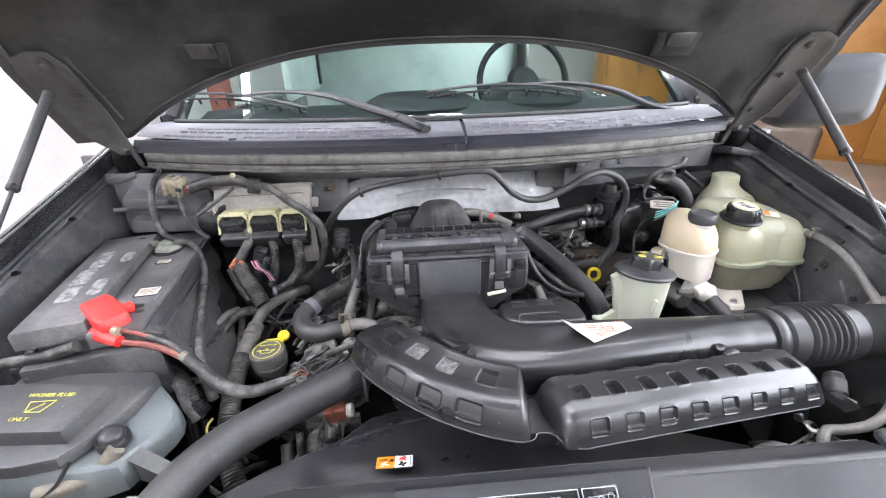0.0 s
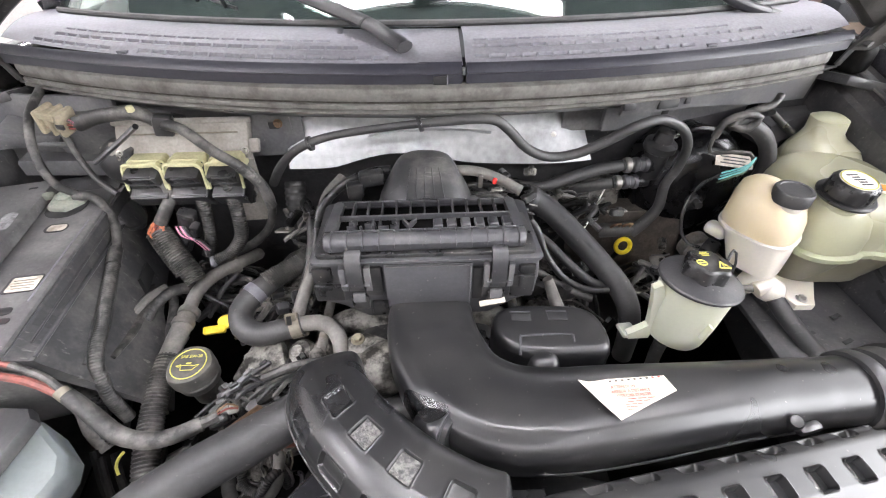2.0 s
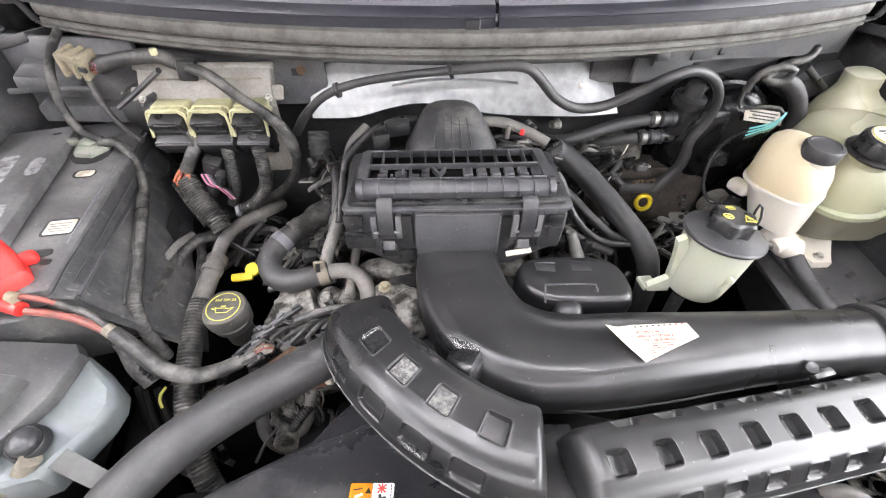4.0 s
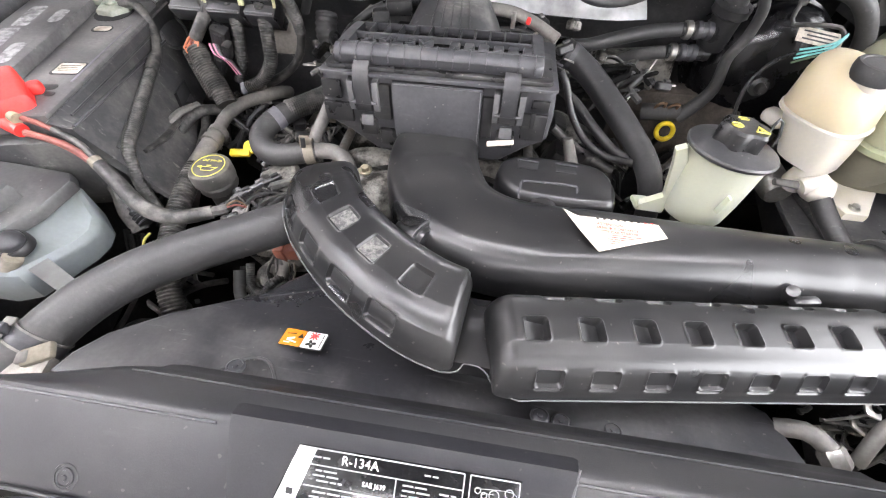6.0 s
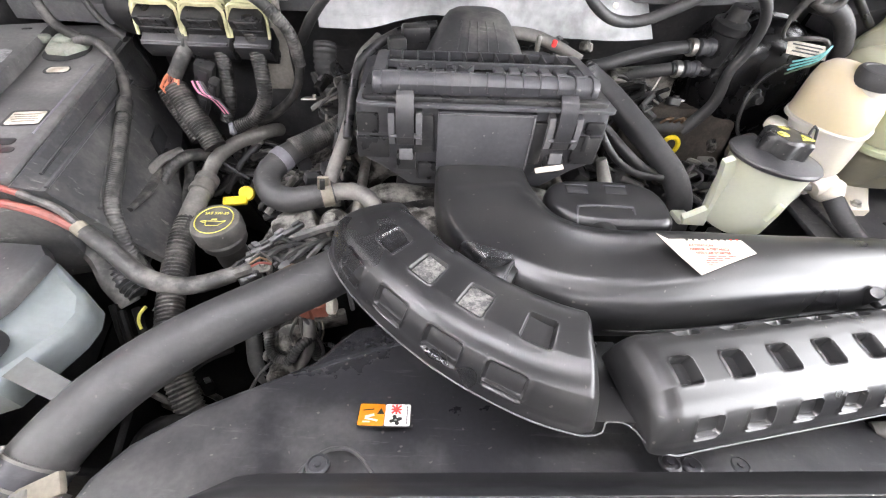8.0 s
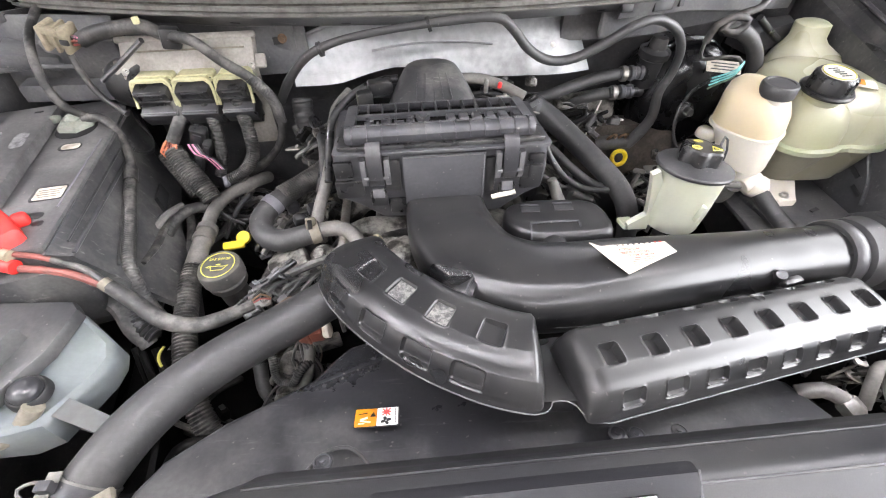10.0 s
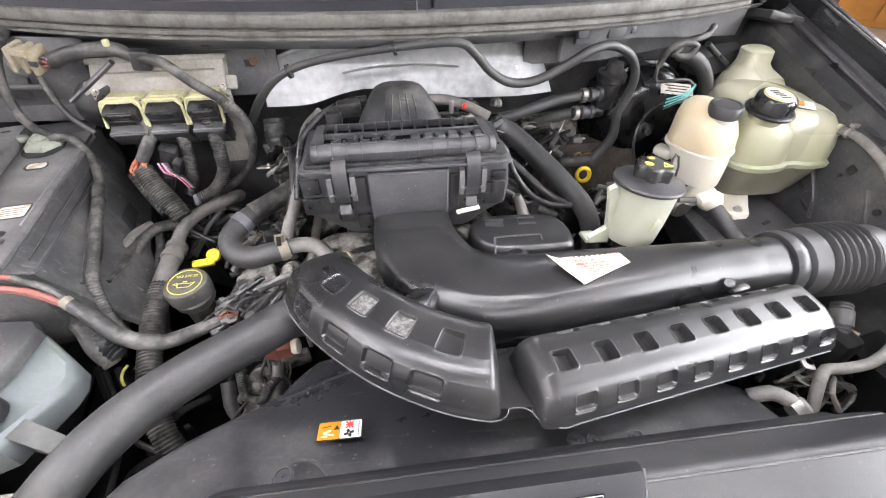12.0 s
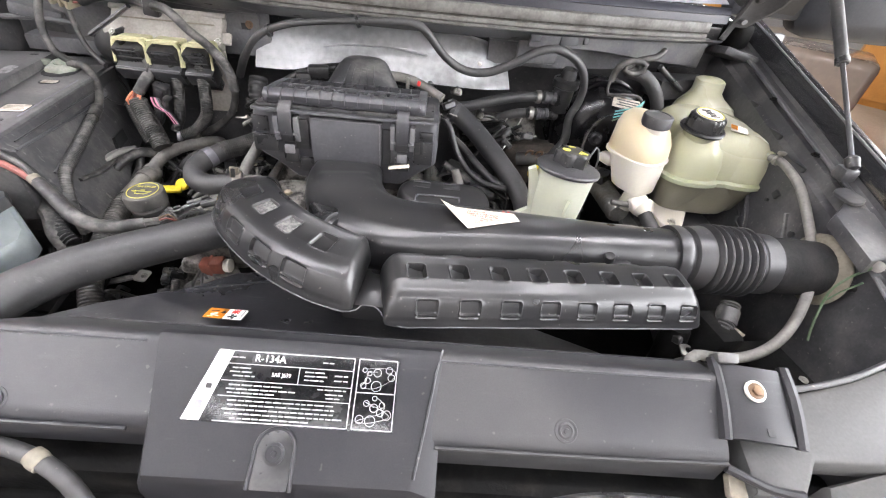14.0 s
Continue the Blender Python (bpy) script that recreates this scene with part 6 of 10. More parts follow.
def soft_tank(levels, n=40, wave=()):
    """A moulded tank: (z, centre x, centre y, half x, half y, power, turn) from the bottom up."""
    loops = []
    for z, cx, cy, hx, hy, pw, rot in levels:
        lp = []
        for k in range(n):
            a = math.tau * k / n
            c, s = math.cos(a), math.sin(a)
            w = 1 + sum(am * math.cos(fq * a + ph) for am, fq, ph in wave)
            x, y = hx * w * math.copysign(abs(c) ** (2 / pw), c), hy * w * math.copysign(abs(s) ** (2 / pw), s)
            r = radians(rot)
            lp.append(Vector((cx + x * math.cos(r) - y * math.sin(r), cy + x * math.sin(r) + y * math.cos(r), z)))
        loops.append(lp)
    return rings(loops)


def brake_reservoir():
    t = thing("brake_fluid_reservoir", (0.705, 0.93, 0.99), "yellowed white brake fluid reservoir with a black cap", "fluid reservoir")
    tw = 35
    part("upper_tank", soft_tank([(1.092, 0.708, 0.945, 0.056, 0.064, 2.6, tw), (1.100, 0.708, 0.945, 0.057, 0.065, 2.6, tw), (1.125, 0.708, 0.948, 0.056, 0.063, 2.5, tw), (1.148, 0.705, 0.953, 0.051, 0.058, 2.4, tw),
                                  (1.166, 0.702, 0.960, 0.041, 0.048, 2.2, tw), (1.177, 0.700, 0.966, 0.026, 0.031, 2.0, tw), (1.180, 0.698, 0.968, 0.004, 0.004, 2, tw)], 40), "brake_tank", t, "yellowed translucent upper tank")
    part("seam", soft_tank([(1.086, 0.708, 0.944, 0.057, 0.065, 2.6, tw), (1.087, 0.708, 0.944, 0.060, 0.068, 2.6, tw), (1.092, 0.708, 0.944, 0.060, 0.068, 2.6, tw), (1.094, 0.708, 0.944, 0.057, 0.065, 2.6, tw)], 40), "brake_low", t)
    part("lower_tank", soft_tank([(1.014, 0.715, 0.918, 0.034, 0.036, 3, tw), (1.019, 0.715, 0.918, 0.041, 0.045, 3, tw), (1.050, 0.713, 0.928, 0.047, 0.053, 2.8, tw), (1.070, 0.711, 0.935, 0.051, 0.058, 2.7, tw), (1.088, 0.708, 0.941, 0.054, 0.062, 2.6, tw)], 40), "brake_low", t, "off-white lower tank")
    part("ear", box((0.030, 0.045, 0.026), (0.664, 0.985, 1.050), (0, 0, 30), 0.010, 3), "brake_low", t)
    neck = (0.713, 0.925, 1.150)
    part("neck", lathe([(0.026, 0), (0.026, 0.02)], neck, (0.05, -0.05, 1), 24), "brake_low", t)
    q = []
    for r, h in ((0.029, 0.014), (0.031, 0.016), (0.031, 0.036), (0.029, 0.039), (0.024, 0.0395), (0.023, 0.038), (0.001, 0.038)):
        q.append([Vector((r * (1 + (0.02 if (j % 2) and 0.015 < h < 0.037 else 0)) * math.cos(w), r * (1 + (0.02 if (j % 2) and 0.015 < h < 0.037 else 0)) * math.sin(w), h)) + Vector(neck) for j, w in ((j, math.tau * j / 56) for j in range(56))])
    part("cap", rings(q), "grey_plastic", t, "ribbed black screw cap")
    part("outlet", lathe([(0.020, -0.03), (0.020, 0.02)], (0.712, 0.895, 1.0), (0.1, -0.15, 1), 18), "brake_low", t)
    part("pipe", tube([(0.660, 0.873, 0.994), (0.70, 0.872, 0.992), (0.735, 0.868, 0.990)], [0.006, 0.007, 0.010], 12), "pipe_grey", t)
    part("valve_body", lathe([(0.006, -0.026), (0.015, -0.022), (0.018, -0.012), (0.018, 0.012), (0.014, 0.018)], (0.724, 0.874, 0.998), (0.9, 0.2, 0.35), 18), "brake_low", t)
    part("valve", lathe([(0.006, -0.03), (0.016, -0.022), (0.022, -0.01), (0.022, 0.012), (0.016, 0.02), (0.005, 0.022)], (0.735, 0.865, 0.990), (0.8, -0.5, 0.3), 18), "brake_low", t)
    part("cylinder", lathe([(0.024, -0.06), (0.028, -0.05), (0.028, 0.07), (0.034, 0.075), (0.034, 0.10)], (0.69, 0.95, 0.955), (-0.15, 1, 0.05), 20), "steel", t, "dull metal master cylinder")


brake_reservoir()


def coolant_tank():
    t = thing("coolant_tank", (0.87, 0.97, 0.93), "greenish translucent coolant expansion tank with a black cap", "coolant tank")
    tw = -3
    part("lower_tank", soft_tank([(0.955, 0.890, 0.995, 0.075, 0.075, 4, tw), (0.965, 0.890, 0.995, 0.090, 0.088, 4, tw), (1.02, 0.892, 1.0, 0.108, 0.104, 4, tw), (1.052, 0.895, 1.004, 0.116, 0.111, 4, tw)], 48), "coolant_low", t, "murky stained lower tank")
    part("upper_tank", soft_tank([(1.060, 0.897, 1.004, 0.118, 0.112, 4, tw), (1.095, 0.898, 1.006, 0.120, 0.112, 3.8, tw), (1.125, 0.895, 1.010, 0.117, 0.108, 3.4, tw), (1.143, 0.890, 1.013, 0.108, 0.102, 3.2, tw),
                                  (1.156, 0.882, 1.016, 0.092, 0.092, 2.8, tw), (1.164, 0.870, 1.022, 0.066, 0.074, 2.5, tw), (1.168, 0.855, 1.03, 0.004, 0.004, 2, tw)], 48), "coolant_tank", t)
    seam = [(0.897, 1.004, 0.118, 0.112, 4.0)]
    for x, y, rx, ry, top in ((0.840, 0.940, 0.066, 0.060, 1.0), (0.952, 0.946, 0.066, 0.062, 1.0)):
        seam.append((x, y, rx, ry, 2.4))
        part("lower_lobe", soft_tank([(0.962, x, y + 0.016, rx * 0.62, ry * 0.62, 2.4, 0), (0.972, x, y + 0.014, rx * 0.74, ry * 0.74, 2.4, 0), (1.02, x, y + 0.006, rx * 0.90, ry * 0.90, 2.4, 0), (1.053, x, y, rx * 0.97, ry * 0.97, 2.4, 0)], 36), "coolant_low", t)
        part("front_lobe", soft_tank([(1.060, x, y, rx, ry, 2.4, 0), (1.085 + 0.01 * top, x, y + 0.002, rx * 0.98, ry * 0.98, 2.4, 0), (1.05 + 0.075 * top, x - 0.002, y + 0.006, rx * 0.90, ry * 0.90, 2.3, 0), (1.05 + 0.095 * top, x - 0.005, y + 0.010, rx * 0.72, ry * 0.72, 2.2, 0), (1.05 + 0.106 * top, x - 0.008, y + 0.012, rx * 0.45, ry * 0.45, 2.0, 0), (1.05 + 0.109 * top, x - 0.008, y + 0.012, 0.004, 0.004, 2.0, 0)], 36), "coolant_tank", t)
    for x, y, rx, ry, pw in seam:
        part("seam", soft_tank([(1.048, x, y, rx, ry, pw, 0), (1.050, x, y, rx + 0.007, ry + 0.007, pw, 0), (1.060, x, y, rx + 0.008, ry + 0.008, pw, 0), (1.064, x, y, rx, ry, pw, 0)], 40), "coolant_seam", t, "green stained seam")
    part("rear_chamber", soft_tank([(1.06, 0.925, 1.11, 0.085, 0.070, 2.6, 0), (1.13, 0.925, 1.115, 0.082, 0.066, 2.6, 0), (1.158, 0.925, 1.125, 0.068, 0.052, 2.5, 0), (1.174, 0.925, 1.14, 0.046, 0.036, 2.4, 0), (1.186, 0.925, 1.145, 0.036, 0.030, 2.6, 0), (1.212, 0.926, 1.15, 0.034, 0.030, 2.8, 0), (1.216, 0.926, 1.15, 0.028, 0.024, 2.6, 0)], 36), "coolant_tank", t, "rear neck of the tank")
    neck = (0.826, 0.938, 1.150)
    part("neck", lathe([(0.034, -0.02), (0.034, 0.022)], neck, (0, -0.1, 1), 26), "coolant_tank", t)
    part("collar", lathe([(0.034, 0.010), (0.047, 0.012), (0.048, 0.016), (0.045, 0.019), (0.034, 0.019)], neck, (0, -0.1, 1), 30), "black", t)
    loops = []
    qr = Vector((0, 0, 1)).rotation_difference(Vector((0, -0.1, 1)))
    for r, h in ((0.033, 0.018), (0.0375, 0.020), (0.0365, 0.043), (0.034, 0.047), (0.030, 0.048)):
        loops.append([qr @ Vector((r * (1 + (0.03 if j % 4 < 2 and h < 0.045 else 0)) * math.cos(w), r * (1 + (0.03 if j % 4 < 2 and h < 0.045 else 0)) * math.sin(w), h)) + Vector(neck) for j, w in ((j, math.tau * j / 72) for j in range(72))])
    c = part("cap", rings(loops), "black", t, "ribbed black pressure cap")
    m = Matrix.Translation(neck) @ qr.to_matrix().to_4x4()
    d = part("cap_disc", lathe([(0.0295, 0.0482), (0.0295, 0.0492), (0.0005, 0.0494)], n=28).move(m), "cream_label", c, "pale printed cap top")
    part("yellow_ring", tube([tuple(m @ Vector((0.0275 * math.cos(a), 0.0275 * math.sin(a), 0.0496))) for a in (math.tau * k / 36 for k in range(37))], 0.0012, 4, 0.006, caps=False), "yellow_ink", d, "yellow printed ring")
    for k in range(5):
        part("text_bar", box((0.014 if k % 2 else 0.020, 0.0034, 0.0006), (0.002 * (k - 2), 0.014 - 0.007 * k, 0.0500), bevel=0).move(m), "ink_and_holes", d)
    part("sticker", box((0.036, 0.024, 0.001), (0.914, 0.945, 1.1672), (13, 5, -20), 0), "cream_label", t, "small yellow-white sticker")
    part("sticker_mark", box((0.014, 0.016, 0.001), (0.904, 0.949, 1.1700), (13, 5, -20), 0), "orange", t)
    part("nipple", lathe([(0.011, -0.03), (0.011, 0.012), (0.013, 0.014), (0.013, 0.022), (0.010, 0.024)], (0.985, 0.925, 1.124), (0.1, -1, 0.05), 16), "coolant_tank", t)
    part("ear", box((0.03, 0.02, 0.045), (0.985, 0.905, 1.07), (0, 20, 0), 0.008, 3), "coolant_tank", t)
    part("foot", slab([(0.806, 0.860), (0.846, 0.860), (0.858, 0.880), (0.890, 0.945), (0.775, 0.945), (0.796, 0.880)], 0.930, lambda x, y: 0.950 + 0.35 * max(0, y - 0.89), 0.004), "brake_low", t, "pale moulded mounting foot")
    part("foot_bolt", bolt((0.826, 0.876, 0.950), (0, 0, 1), 0.007, 0.008), "zinc", t)
    hose = thing("overflow_hose", (0.95, 0.6, 0.96), "dusty grey rubber coolant hose along the inner fender", "hose")
    part("hose", tube([(0.985, 0.905, 1.127), (0.992, 0.868, 1.130), (0.990, 0.797, 1.116), (0.975, 0.717, 1.085), (0.960, 0.651, 1.053), (0.945, 0.599, 1.013), (0.905, 0.545, 0.978), (0.845, 0.498, 0.965), (0.785, 0.473, 0.957), (0.724, 0.468, 0.957), (0.698, 0.470, 0.957), (0.680, 0.455, 0.948), (0.672, 0.43, 0.91)], 0.0088, 14, 0.012), "pipe_grey", hose)
    part("clamp", clamp_band((0.989, 0.885, 1.129), (0.2, -0.97, 0.05), 0.0105, 0.007, 0.001), "steel", hose)


coolant_tank()


def washer_tank():
    t = thing("washer_bottle", (-0.6, 0.55, 0.9), "pale blue washer fluid bottle under a dusty black lid", "washer bottle")
    out = [(-0.74, 0.458), (-0.60, 0.456), (-0.505, 0.457), (-0.474, 0.470), (-0.440, 0.546), (-0.437, 0.572), (-0.446, 0.598), (-0.492, 0.636), (-0.60, 0.645), (-0.74, 0.648)]
    part("bottle", slab(out, 0.958, lambda x, y: 1.029 - 0.55 * max(0, x + 0.497) - 0.25 * max(0, 0.50 - y), 0.009), "washer", t, smooth=30)
    lid = part("lid", slab([(-0.74, 0.455), (-0.60, 0.452), (-0.545, 0.462), (-0.52, 0.50), (-0.492, 0.56), (-0.485, 0.628), (-0.50, 0.645), (-0.60, 0.652), (-0.74, 0.655)], 1.026, 1.048, 0.008), "battery", t, "dusty black lid")
    part("raised_cover", slab([(-0.74, 0.50), (-0.545, 0.487), (-0.528, 0.582), (-0.655, 0.602), (-0.74, 0.605)], 1.045, lambda x, y: 1.075, 0.008), "battery", lid)
    m = pose(-0.612, 0.566, 1.0758, 0, 0, -4)
    part("lettering", letters("WASHER FLUID", 0.0110, m, 0.0003), "yellow_ink", lid)
    part("lettering", letters("ONLY", 0.0110, m @ pose(-0.012, -0.05, 0), 0.0003), "yellow_ink", lid)
    ic = [m @ Vector(p) for p in ((-0.022, -0.015, 0.0003), (0.018, -0.012, 0.0003), (0.010, -0.036, 0.0003), (-0.014, -0.036, 0.0003), (-0.022, -0.015, 0.0003))]
    for a, b in zip(ic, ic[1:]):
        part("icon_line", tube([tuple(a), tuple(b)], 0.0009, 4), "yellow_ink", lid)
    part("icon_line", tube([tuple(m @ Vector((-0.012, -0.036, 0.0003))), tuple(m @ Vector((0.004, -0.018, 0.0003)))], 0.0009, 4), "yellow_ink", lid)
    k = part("filler_neck", lathe([(0.024, -0.012), (0.0235, -0.002), (0.021, 0.001), (0.0185, 0.0)], (-0.497, 0.508, 1.034), (0.1, -0.05, 1), 22), "ink_and_holes", t, "dark recess round the filler")
    part("cap", lathe([(0.018, -0.004), (0.0185, 0.006), (0.015, 0.011), (0.008, 0.0135), (0.001, 0.014)], (-0.497, 0.508, 1.034), (0.1, -0.05, 1), 18), "grey_plastic", k, "dusty domed cap")
    web = [(-0.500, 0.500), (-0.470, 0.508), (-0.385, 0.472), (-0.385, 0.456), (-0.47, 0.488)]
    part("web", slab(web, 0.955, lambda x, y: 1.012 - 0.25 * max(0, x + 0.49), 0.004), "washer_pale", t, "pale moulded web of the bottle")
    part("vent_tube", tube([(-0.482, 0.49, 1.028), (-0.51, 0.472, 1.0), (-0.55, 0.455, 0.995), (-0.585, 0.45, 0.99)], 0.012, 10), "grommet", t, "grimy vent tube")
    part("wire", tube([(-0.53, 0.462, 1.036), (-0.56, 0.445, 1.0), (-0.62, 0.43, 0.975), (-0.70, 0.43, 0.965)], 0.003, 6), "black", t)


washer_tank()


# ---- battery ----
BM = pose(-0.665, 0.87, 0.0, 0, 0, 14)


def battery():
    t = thing("car_battery", (-0.665, 0.87, 0.93), "scuffed dark grey car battery in a black plastic tray", "battery")

    def blk(name, size, at, mat="battery", parent=t, bev=0.005, label="", turn=(0, 0, 0)):
        return part(name, box(size, at, turn, bev, 2).move(BM), mat, parent, label)
    blk("case", (0.175, 0.37, 0.20), (0, 0, 1.005))
    cover = [(-0.115, -0.19), (0.000, -0.19), (0.012, 0.03), (0.024, 0.235), (-0.10, 0.235)]
    top = part("cell_cover", slab(cover, 1.10, 1.137, 0.006, BM), "battery_top", t, "scuffed raised cell cover")
    deck = part("terminal_deck", slab([(0.0, -0.205), (0.094, -0.210), (0.113, -0.05), (0.129, 0.10), (0.136, 0.205), (0.02, 0.225)], 1.085, 1.117, 0.005, BM), "battery_top", t, "dusty grey terminal deck")
    # flat black patches paint the shaded cut-outs in the deck, labels laid on top
    for name, (w, h), r, at, mat, label in (("cut_out", (0.072, 0.078), 0.034, (0.062, 0.150), "ink_and_holes", ""), ("cut_out", (0.040, 0.026), 0.012, (0.066, 0.078), "ink_and_holes", ""), ("cut_out", (0.050, 0.040), 0.006, (0.069, -0.070), "ink_and_holes", ""),
                                            ("label", (0.031, 0.018), 0.006, (0.068, 0.077), "dirty_label", "dirty cream label"), ("label", (0.043, 0.032), 0.003, (0.071, -0.072), "dirty_label", "dirty white label"),
                                            ("hole", (0.034, 0.016), 0.007, (0.060, -0.128), "ink_and_holes", ""), ("hole", (0.016, 0.012), 0.005, (0.074, -0.150), "ink_and_holes", "")):
        z = 1.1172 if mat == "ink_and_holes" else 1.1182
        part(name, slab(round_rect(w, h, r), 0, 0.0008, 0.0002).move(BM @ pose(*at, z, 0, 0, -6)), mat, deck, label)
    for k in range(4):
        part("text_bar", box((0.034 - 0.006 * (k % 2), 0.0018, 0.0005), (0, 0, 0), bevel=0).move(BM @ pose(0.071, -0.064 - 0.006 * k, 1.1193, 0, 0, -6)), "grommet", deck)
    # pale tube paints the highlight on the scuffed deck edge
    part("edge_highlight", tube([tuple(BM @ Vector(p)) for p in ((0.116, 0.09, 1.1175), (0.104, -0.01, 1.1175), (0.092, -0.115, 1.1175))], 0.0014, 5, 0.03), "cowl", deck, "pale scuffed line painting the deck edge's highlight")
    part("hole", slab(round_rect(0.016, 0.006, 0.0025), 0, 0.0008, 0.0002).move(BM @ pose(-0.005, 0.205, 1.1372)), "ink_and_holes", top)
    # printed marks on the cell cover
    for k, (x, y, w, h, r) in enumerate(((-0.696, 0.960, 0.024, 0.056, 0.011), (-0.676, 0.818, 0.026, 0.070, 0.010), (-0.748, 0.950, 0.030, 0.085, 0.006), (-0.734, 0.865, 0.034, 0.070, 0.006), (-0.716, 0.790, 0.032, 0.060, 0.006))):
        pl = part("worn_label", slab(round_rect(w, h, r), 0, 0.0006, 0.0002).move(pose(x, y, 1.1368, 0, 0, 14)), "worn_label", top, "rubbed silver label")
        if k > 1:
            for j in range(4):
                part("text_bar", box((w * (0.8 - 0.2 * (j % 2)), 0.0034, 0.0006), (0, 0, 0), bevel=0).move(pose(x, y, 1.1376, 0, 0, 14) @ pose(0, h * (0.32 - 0.21 * j), 0)), "worn_label", pl)
    # side shield: a slope down from the deck to a ridge, then the outer face
    loops = []
    for y, zb in ((-0.222, 0.90), (-0.16, 0.91), (-0.10, 0.93), (-0.03, 0.955), (0.04, 0.962), (0.11, 0.968), (0.15, 1.015), (0.175, 1.04), (0.215, 1.055)):
        xe, xr, zr = 0.120 + 0.098 * y, 0.134 + 0.048 * y, 1.076 - 0.09 * y
        zr = min(zr, 1.097)
        xb = xr + 0.003 + (zr - 0.004 - zb) * 0.54
        sec = [(xe - 0.010, 1.106), (xe, 1.112), (xe + 0.004, 1.110), (xr - 0.002, zr + 0.004), (xr + 0.004, zr + 0.003), (xr + 0.006, zr - 0.004), (xb - 0.4 * (xb - xr), zb + 0.4 * (zr - zb)), (xb, zb), (xb - 0.006, zb - 0.002), (xr - 0.012, zr - 0.02), (xe - 0.012, 1.09)]
        loops.append([BM @ Vector((px, y, pz)) for px, pz in sec])
    sh = part("side_shield", rings(loops), "shield", t, "dusty black plastic side shield", 14)
    part("ridge", tube([tuple(BM @ Vector((0.137 + 0.048 * y, y, min(1.079 - 0.09 * y, 1.100)))) for y in (-0.215, -0.1, 0.0, 0.09, 0.13)], 0.0028, 6, 0.02), "mid_plastic", sh, "pale ridge line")
    part("ridge", tube([tuple(BM @ Vector((0.129 + 0.07 * y, y, 1.095 - 0.045 * y))) for y in (-0.19, -0.1, 0.0, 0.11)], 0.0018, 6, 0.02), "shield", sh)
    out = Vector((0.88, 0, 0.47))
    part("boss", lathe([(0.050, -0.012), (0.049, 0.006), (0.045, 0.012), (0.038, 0.015), (0.0005, 0.018)], tuple(BM @ Vector((0.130, 0.176, 1.068))), tuple(BM.to_3x3() @ out), 28), "shield", sh)
    rim = [(0.118, 0.135, 1.098), (0.136, 0.120, 1.068), (0.150, 0.140, 1.045), (0.156, 0.180, 1.036), (0.148, 0.22, 1.048), (0.128, 0.236, 1.085)]
    part("boss_rim", tube([tuple(BM @ (Vector(p) + out * 0.004)) for p in rim], 0.0035, 6, 0.01), "shield", sh)
    gap = [(0.168, 0.066, 1.010), (0.179, 0.047, 0.992), (0.179, -0.010, 0.992), (0.168, 0.014, 1.012)]
    part("latch_window", rings([[BM @ (Vector(p) + out * k) for p in gap] for k in (-0.004, 0.0085)]), "ink_and_holes", sh)
    part("torn_edge", tube([tuple(BM @ (Vector(p) + out * 0.003)) for p in ((0.183, 0.020, 0.985), (0.180, -0.05, 0.988), (0.176, -0.11, 0.995), (0.168, -0.17, 1.01))], [0.006, 0.009, 0.011, 0.007], 8, 0.015, flat=0.5), "loom", sh)
    part("seam", tube([tuple(BM @ (Vector(p) + out * 0.003)) for p in ((0.139, 0.03, 1.067), (0.146, -0.08, 1.055), (0.153, -0.2, 1.043))], 0.003, 6, 0.02), "shield", sh)
    blk("end_wall", (0.19, 0.02, 0.13), (0.012, 0.252, 1.045), "black", sh, 0.005)
    blk("rear_ledge", (0.13, 0.07, 0.02), (0.075, 0.235, 1.108), "battery", sh, 0.006)
    blk("tray_front", (0.22, 0.03, 0.12), (0.0, -0.205, 1.015), "shield", t, 0.006)
    blk("tray_side", (0.02, 0.40, 0.10), (-0.125, 0.0, 1.02), "black", t, 0.006)
    # terminals
    ng = thing("negative_clamp", tuple(BM @ Vector((0.055, 0.150, 1.115))), "corroded grey-green battery clamp with a black cable", "battery clamp")
    part("clamp", slab([(0.034, 0.140), (0.066, 0.128), (0.092, 0.150), (0.094, 0.172), (0.060, 0.192), (0.036, 0.178)], 1.118, lambda x, y: 1.130 + 0.1 * (y - 0.15), 0.005, BM), "corroded", ng)
    part("jaw", lathe([(0.015, 0), (0.016, 0.006), (0.012, 0.010), (0.002, 0.012)], tuple(BM @ Vector((0.060, 0.166, 1.128))), n=14), "corroded", ng)
    part("ear", box((0.022, 0.016, 0.014), (0.024, 0.182, 1.128), (0, 10, 25), 0.005, 2).move(BM), "corroded", ng)
    part("clamp_bolt", bolt(tuple(BM @ Vector((0.082, 0.160, 1.131))), (0, 0, 1), 0.005, 0.005), "steel", ng)
    run = [(0.080, 0.158, 1.130), (0.108, 0.150, 1.134), (0.128, 0.134, 1.118), (0.140, 0.110, 1.092), (0.150, 0.060, 1.072), (0.152, 0.02, 1.068)]
    part("cable", tube([tuple(BM @ Vector(p)) for p in run], [0.0095, 0.009, 0.0085, 0.0085, 0.0085, 0.009], 12), "loom", ng, "black battery cable")
    part("loom", tube([tuple(BM @ Vector(p)) for p in ((0.152, 0.035, 1.070), (0.157, -0.04, 1.060), (0.163, -0.12, 1.050), (0.166, -0.19, 1.038), (0.170, -0.225, 0.99), (0.175, -0.235, 0.93))], 0.0108, 12, pitch=0.0042, depth=0.0007), "loom", ng, "split corrugated loom")
